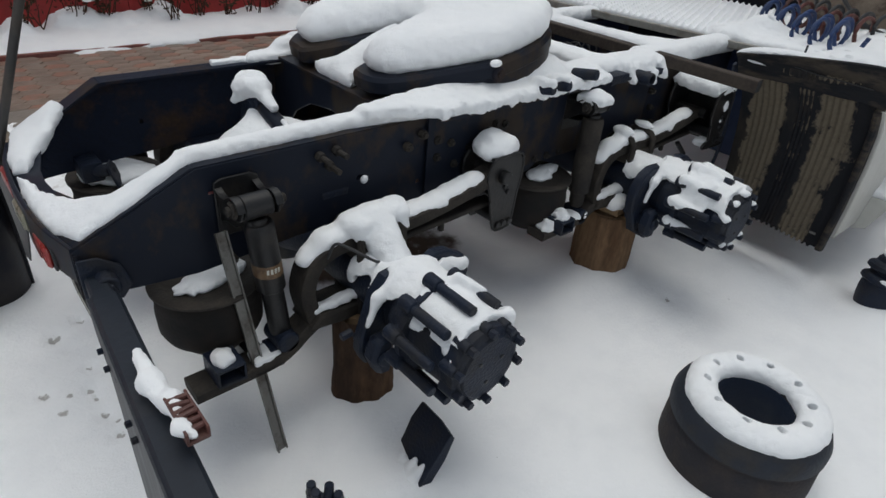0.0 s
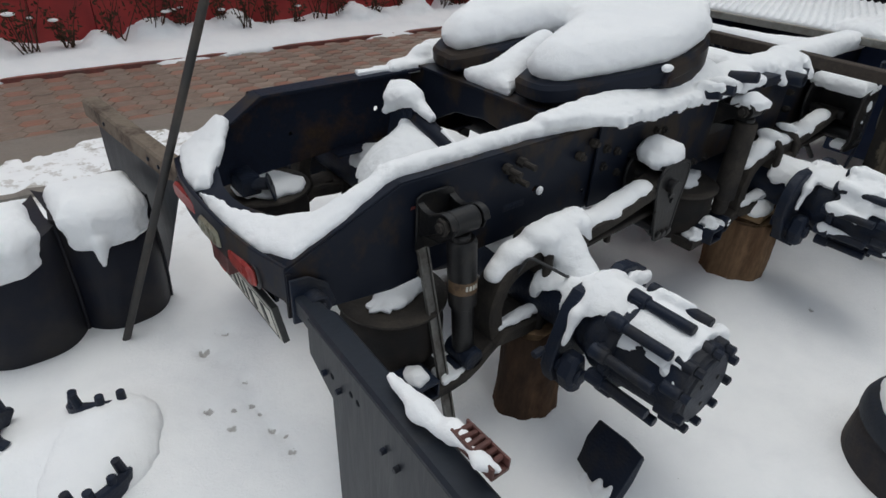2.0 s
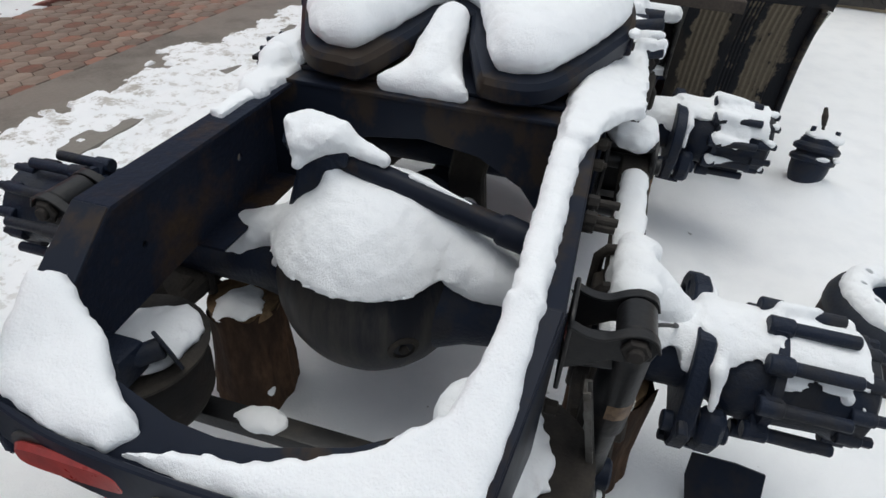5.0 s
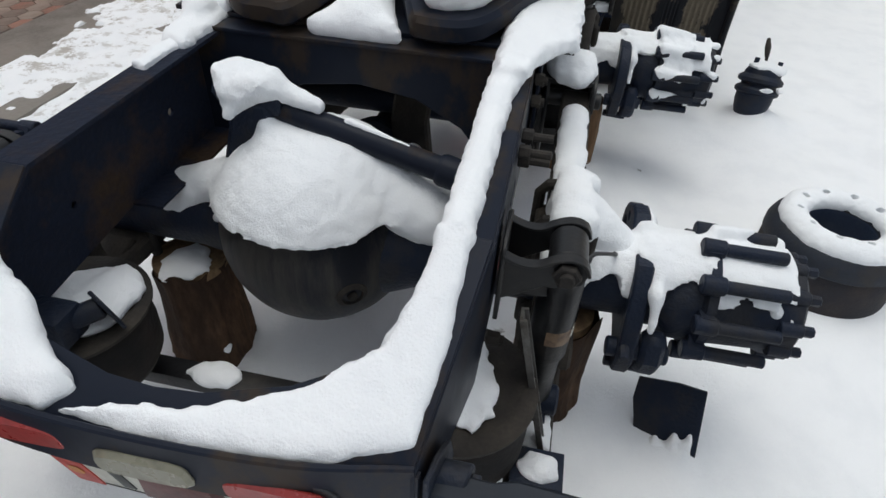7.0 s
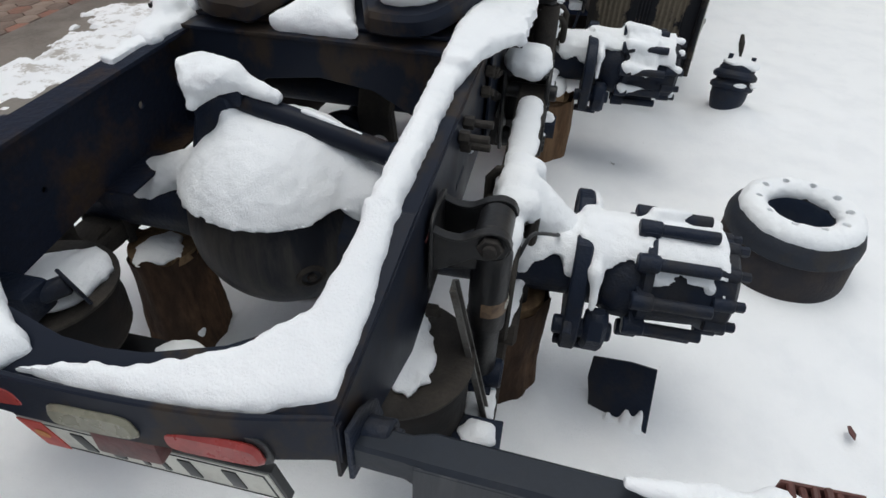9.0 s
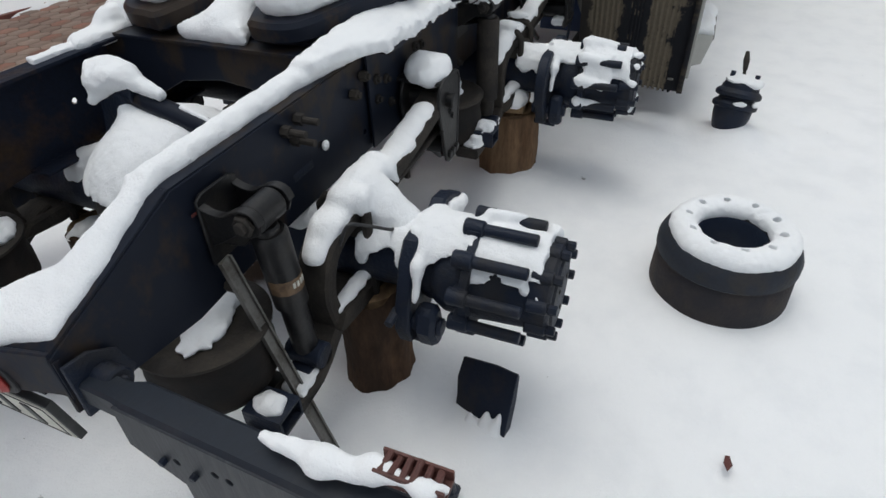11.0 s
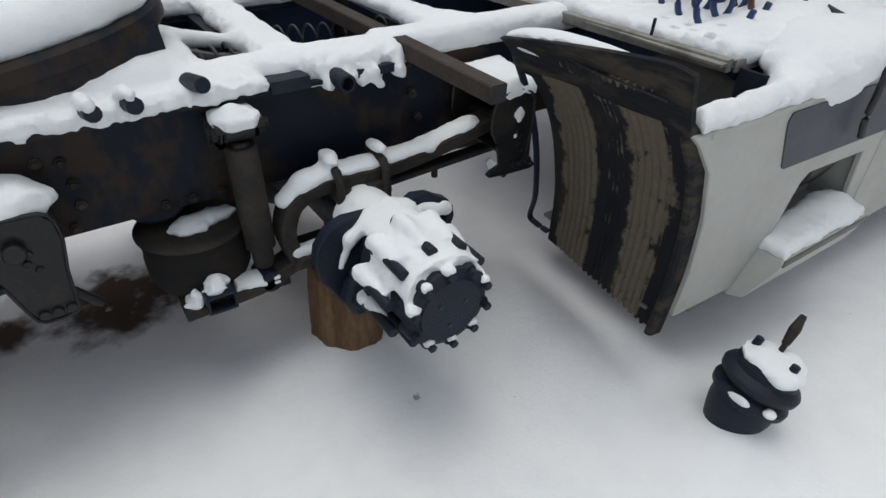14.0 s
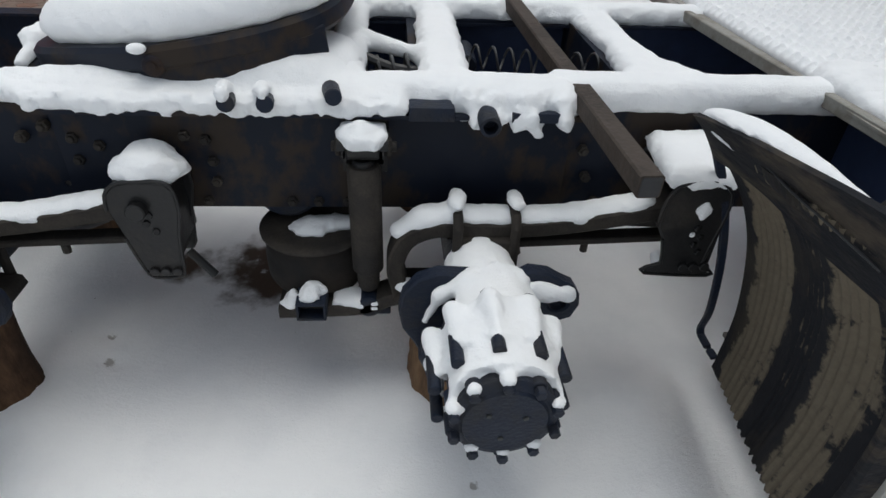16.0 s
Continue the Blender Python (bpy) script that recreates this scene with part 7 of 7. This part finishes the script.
    snow([f_ell((x0 + 0.120, -0.770, 0.570), (0.034, 0.016, 0.024)), f_ell((x0 + 0.145, -0.772, 0.545), (0.022, 0.014, 0.022)), f_ell((x0 + 0.170, -0.772, 0.555), (0.026, 0.014, 0.014)), f_ell((x0 + 0.205, -0.768, 0.540), (0.014, 0.012, 0.018))], "clots of snow on the brake spider", res=0.007, rough=0.009)
    far = 0.605 if x0 < 1 else 0.69
    if x0 < 1:
        snow([f_ell((x0 + 0.548, -0.555, 0.770), (0.070, 0.042, 0.045)), f_ell((x0 + 0.548, -0.51, 0.778), (0.066, 0.05, 0.045)), f_ell((x0 + 0.555, -0.53, 0.760), (0.082, 0.055, 0.030))], "rounded cap of snow on the spring hanger", res=0.009, rough=0.012)
    else:
        snow([f_pillow([(x0 + 0.44, -0.445), (x0 + 0.425, -0.60), (x0 + 0.415, -0.690), (x0 + 0.50, -0.708), (x0 + 0.588, -0.70), (x0 + 0.60, -0.62), (x0 + 0.64, -0.445)], 0.806, 0.050, 0.045, wobble=0.005), f_ell((x0 + 0.522, -far - 0.006, 0.738), (0.006, 0.006, 0.022)), f_ell((x0 + 0.522, -far - 0.006, 0.745), (0.015, 0.006, 0.007)), f_ell((x0 + 0.51, -far - 0.006, 0.675), (0.008, 0.006, 0.008))],
             "thick snow on the spring hanger", res=0.010)
        snow([f_pillow([(x0 + 0.46, -0.62), (x0 + 0.46, -0.69), (x0 + 0.58, -0.69), (x0 + 0.58, -0.62)], 0.565, 0.014, 0.01)], "thin snow on the hanger foot", res=0.008, rough=0.006)
    sx = x0 - 0.30
    if x0 > 1:
        snow([f_pillow([(sx - 0.055, -0.49), (sx - 0.06, -0.565), (sx - 0.03, -0.60), (sx + 0.03, -0.605), (sx + 0.06, -0.57), (sx + 0.055, -0.49)], 0.860, 0.012, 0.010, wobble=0.006), f_ell((sx - 0.003, -0.552, 0.870), (0.040, 0.036, 0.016)), f_ell((sx - 0.005, -0.552, 0.882), (0.016, 0.020, 0.016))], "peaked cap of snow on the shock absorber", res=0.008, rough=0.006)
    # arm, foot and clamp
    snow([f_ell((x0 - 0.450, -0.592, 0.414), (0.034, 0.042, 0.014)), f_ell((x0 - 0.448, -0.595, 0.426), (0.022, 0.026, 0.018)), f_ell((x0 - 0.515, -0.565, 0.368), (0.026, 0.038, 0.014)), f_ell((x0 - 0.505, -0.570, 0.383), (0.013, 0.026, 0.026))] if x0 > 1 else
         [f_ell((x0 - 0.48, -0.57, 0.383), (0.026, 0.034, 0.010)), f_ell((x0 - 0.475, -0.58, 0.39), (0.016, 0.022, 0.014))], "lumps of snow on the arm end", res=0.006, rough=0.014)
    za = 0.322 if x0 < 1 else 0.366
    snow([f_pillow([(x0 - 0.40, -0.595), (x0 - 0.40, -0.53), (x0 - 0.30, -0.52), (x0 - 0.27, -0.595)], za, 0.018, 0.014, wobble=0.010)], "strip of snow on the arm", res=0.008, rough=0.007)
    snow([f_cap((x0 - 0.20, -0.585, 0.432), (x0 - 0.06, -0.60, 0.45), 0.022, 0.020, 0.8), f_cap((x0 - 0.06, -0.60, 0.45), (x0 - 0.045, -0.61, 0.50), 0.018, 0.010)], "strip of snow on the clamp plate", res=0.007, rough=0.020)
snow([f_ell((1.325, -0.595, 0.390), (0.085, 0.065, 0.040)), f_ell((1.275, -0.63, 0.380), (0.045, 0.03, 0.022))], "heap of snow on the packing board", res=0.009)

snow([f_ell((-1.17, 0.02, 0.015), (0.15, 0.17, 0.062)), f_ell((-1.11, 0.11, 0.02), (0.11, 0.10, 0.055)), f_ell((-1.24, -0.09, 0.01), (0.10, 0.09, 0.045))], "low heap of snow between the iron castings", res=0.011, k=0.05, rough=0.006)

snow([f_ell((0.078, -0.441, 0.724), (0.012, 0.008, 0.013))], "dab of snow on the rail", res=0.004, rough=0.004)

# drum
holes = [(DC[0] + 0.147 * math.cos(2 * math.pi * k / 10 + 0.2), DC[1] + 0.147 * math.sin(2 * math.pi * k / 10 + 0.2)) for k in range(10)]


def drum_holes(p):
    d = np.full(p.shape[:3], -1.0)
    for hx, hy in holes:
        d = np.maximum(d, 0.0118 + 0.005 * lumps(p, 0.02) - np.hypot(p[..., 0] - hx, p[..., 1] - hy) - 0.12 * np.maximum(0, 0.280 - p[..., 2]))
    return d


snow([f_ring((DC[0], DC[1], 0.264), 0.157, 0.040, 0.032), f_ring((DC[0] - 0.003, DC[1] - 0.006, 0.262), 0.160, 0.039, 0.031)], "ring of snow on the drum with ten sunken stud holes", res=0.0065, rough=0.008, cut=drum_holes)
snow([f_ell((2.139, -1.556, 0.280), (0.055, 0.072, 0.018)), f_ell((2.184, -1.563, 0.264), (0.050, 0.070, 0.018)), f_ell((2.114, -1.611, 0.263), (0.03, 0.03, 0.014)), f_ell((2.029, -1.565, 0.193), (0.012, 0.04, 0.014)), f_ell((2.064, -1.635, 0.183), (0.02, 0.02, 0.012))], "snow on top of the brake chamber", res=0.008, rough=0.006)
snow([f_cap((-0.705, -0.80, 0.690), (-0.71, -0.90, 0.692), 0.012, 0.018, 0.9), f_cap((-0.71, -0.90, 0.698), (-0.705, -0.98, 0.694), 0.018, 0.014, 0.9), f_cap((-0.70, -0.98, 0.712), (-0.712, -1.06, 0.716), 0.016, 0.010), f_cap((-0.712, -1.06, 0.722), (-0.70, -1.085, 0.715), 0.011, 0.008)], "uneven strip of snow on the crossbar", res=0.009, rough=0.012)

# mudguards
for cx, cy, hz in ((-0.915, 0.74, 0.435), (-1.265, 0.705, 0.42)):
    snow([f_pillow([(cx - 0.15, cy - 0.10), (cx - 0.06, cy - 0.135), (cx + 0.08, cy - 0.13), (cx + 0.145, cy - 0.08), (cx + 0.14, cy + 0.16), (cx - 0.15, cy + 0.16)], hz - 0.02, 0.11, 0.07, wobble=0.004),
          f_pillow([(cx - 0.135, cy - 0.115), (cx - 0.06, cy - 0.155), (cx + 0.07, cy - 0.15), (cx + 0.13, cy - 0.10), (cx + 0.12, cy), (cx - 0.13, cy)], hz - 0.075, 0.14, 0.05, wobble=0.004), f_cap((cx - 0.05, cy - 0.15, hz - 0.05), (cx - 0.055, cy - 0.165, hz - 0.13), 0.028, 0.010)], "deep snow on top of the mudguard", res=0.011, rough=0.008, big=0.2)
snow([f_cap((-0.115, -0.945, 0.0), (-0.085, -0.955, 0.055), 0.022, 0.006), f_cap((-0.120, -0.98, 0.0), (-0.085, -0.99, 0.07), 0.020, 0.005), f_cap((-0.110, -0.90, 0.0), (-0.090, -0.905, 0.04), 0.022, 0.005), f_ell((-0.12, -0.93, 0.0), (0.05, 0.08, 0.022))], "snow clinging to the iron bracket", res=0.006, rough=0.012)

# front: guard, panel, step, catwalk
def behind_strip(p):
    u = np.clip((-0.715 - p[..., 1]) / 0.577, 0, 1)
    top = 0.998 + 0.062 * (1 - (1 - u) ** 1.6)
    return np.minimum(1.800 + 0.060 * u + 0.4 * np.maximum(0, top - p[..., 2]) - p[..., 0], top + 0.004 - p[..., 2])


snow([f_ridge((1.820, -0.70, 0.996), (1.888, -1.25, 1.040), 0.052, 0.95, 0.30), f_ridge((1.850, -0.72, 0.990), (1.910, -1.20, 1.020), 0.050, 0.85, 0.30)], "smooth ridge of snow on the wheel guard top", res=0.009, k=0.03, rough=0.003, cut=behind_strip)
snow([f_pillow([(1.925, -1.30), (1.95, -1.232), (2.30, -1.225), (2.44, -1.14), (3.6, -1.14), (3.6, -1.305)], 0.888, 0.068, 0.05), f_ell((2.52, -1.18, 0.945), (0.13, 0.12, 0.062)), f_ell((2.70, -1.16, 0.965), (0.20, 0.16, 0.07)), f_ell((2.53, -1.285, 0.89), (0.055, 0.025, 0.055)), f_ell((2.62, -1.29, 0.90), (0.05, 0.022, 0.040)),
      f_ell((2.95, -1.18, 0.96), (0.25, 0.14, 0.06))], "thick snow along the side panel top", res=0.011, k=0.035, rough=0.012, big=0.4)
snow([f_pillow([(2.43, -1.376), (2.43, -1.24), (2.92, -1.22), (2.94, -1.374)], 0.394, 0.040, 0.03, wobble=0.012), f_ell((2.82, -1.29, 0.43), (0.10, 0.06, 0.03))], "snow on the step", res=0.009, rough=0.012)


def f_tread(lo, hi, z, th):
    lo, hi = np.array(lo, float), np.array(hi, float)

    def fn(p):
        row = np.floor(p[..., 0] / 0.056)
        u = p[..., 0] / 0.056 - row - 0.5
        v = (p[..., 1] / 0.042 + 0.5 * (row % 2)) % 1 - 0.5
        bumps = 0.024 * np.exp(-(u * u * 9 + v * v * 14))
        d = np.maximum(np.maximum(lo[0] - p[..., 0], p[..., 0] - hi[0]), np.maximum(lo[1] - p[..., 1], p[..., 1] - hi[1])) + 0.02
        hz = np.abs(p[..., 2] - z - th / 2) - th / 2 - bumps + 0.015
        return np.minimum(np.maximum(d, hz), 0) + np.hypot(np.maximum(d, 0), np.maximum(hz, 0)) - 0.018
    return fn, np.array([*lo, z - 0.01]), np.array([*hi, z + th + 0.03])


snow([f_tread((2.30, -0.36), (3.55, 1.10), 0.940, 0.022)], "snow on the tread plate, showing its pattern", res=0.013, k=0.01, rough=0.004)
snow([f_pillow([(2.340, -1.085), (2.305, -0.36), (2.33, -0.28), (2.60, -0.22), (3.5, -0.30), (3.5, -1.085)], 0.940, 0.036, 0.028, wobble=0.006), f_ell((2.60, -0.47, 0.985), (0.10, 0.09, 0.075)), f_ell((2.60, -0.48, 0.955), (0.17, 0.16, 0.05)), f_ell((2.56, -1.02, 0.960), (0.17, 0.14, 0.045)), f_ell((2.95, -0.95, 0.985), (0.25, 0.18, 0.06)), f_ell((2.38, -0.40, 0.965), (0.06, 0.08, 0.045))],
     "lumpy snow on the catwalk with small sunken holes", res=0.012, k=0.05, rough=0.014, big=0.7, cut=lambda p: np.max([0.014 - np.hypot(p[..., 0] - hx, (p[..., 1] - hy) * 0.8) - 0.25 * np.maximum(0, 0.972 - p[..., 2]) for hx, hy in ((2.38, -0.905), (2.36, -0.975), (2.38, -0.835), (2.58, -0.50), (2.47, -0.93), (2.45, -0.74), (2.44, -0.84))], axis=0))

# ---- paving stones ----
SX, SY, ROWS_N = 0.150, 0.1225, 12


def stone_mesh(name, mat):
    bm = bmesh.new()
    a, b, c = 0.0925, 0.0592, 0.0550
    pts = [(-a, 0), (-c, -b), (c, -b), (a, 0), (c, b), (-c, b)]
    lo = [bm.verts.new((x, y, -0.03)) for x, y in pts]
    mid = [bm.verts.new((x, y, -0.004)) for x, y in pts]
    hi = [bm.verts.new((x * 0.955, y * 0.93, 0)) for x, y in pts]
    for p, q in ((lo, mid), (mid, hi)):
        for k in range(6):
            bm.faces.new((p[k], p[(k + 1) % 6], q[(k + 1) % 6], q[k]))
    bm.faces.new(hi)
    me = bpy.data.meshes.new(name)
    bm.to_mesh(me)
    bm.free()
    me.materials.append(mat)
    return me


stones = [stone_mesh("paving_stone", PAVERGREY), stone_mesh("paving_stone", PAVERRED)]
rng = random.Random(8)
rest = [bmesh.new(), bmesh.new()]
count = 0
for i in range(-30, 90):
    for j in range(ROWS_N):
        x, y = i * SX + 0.038, 2.911 + SY * (j + 0.5 * (i % 2))
        if y > 4.25:
            continue
        red = 1 if i % 2 == 0 and j % 2 == 0 else 0
        z = 0.004 + rng.uniform(-0.0025, 0.0025)
        if 2 <= i < 40 and count < 300:
            ob = new("paving_stone", stones[red])
            ob.location = (x, y, z)
            ob.rotation_euler = (rng.uniform(-0.008, 0.008), rng.uniform(-0.008, 0.008), rng.uniform(-0.01, 0.01))
            ob.parent = pavement
            count += 1
        else:
            s0 = len(rest[red].verts)
            rest[red].from_mesh(stones[red])
            rest[red].verts.ensure_lookup_table()
            for v in rest[red].verts[s0:]:
                v.co += Vector((x, y, z))
for bm, m in zip(rest, (PAVERGREY, PAVERRED)):
    tagged(part("paving_stones", bm, m, pavement, smooth=False), kind="stuff")
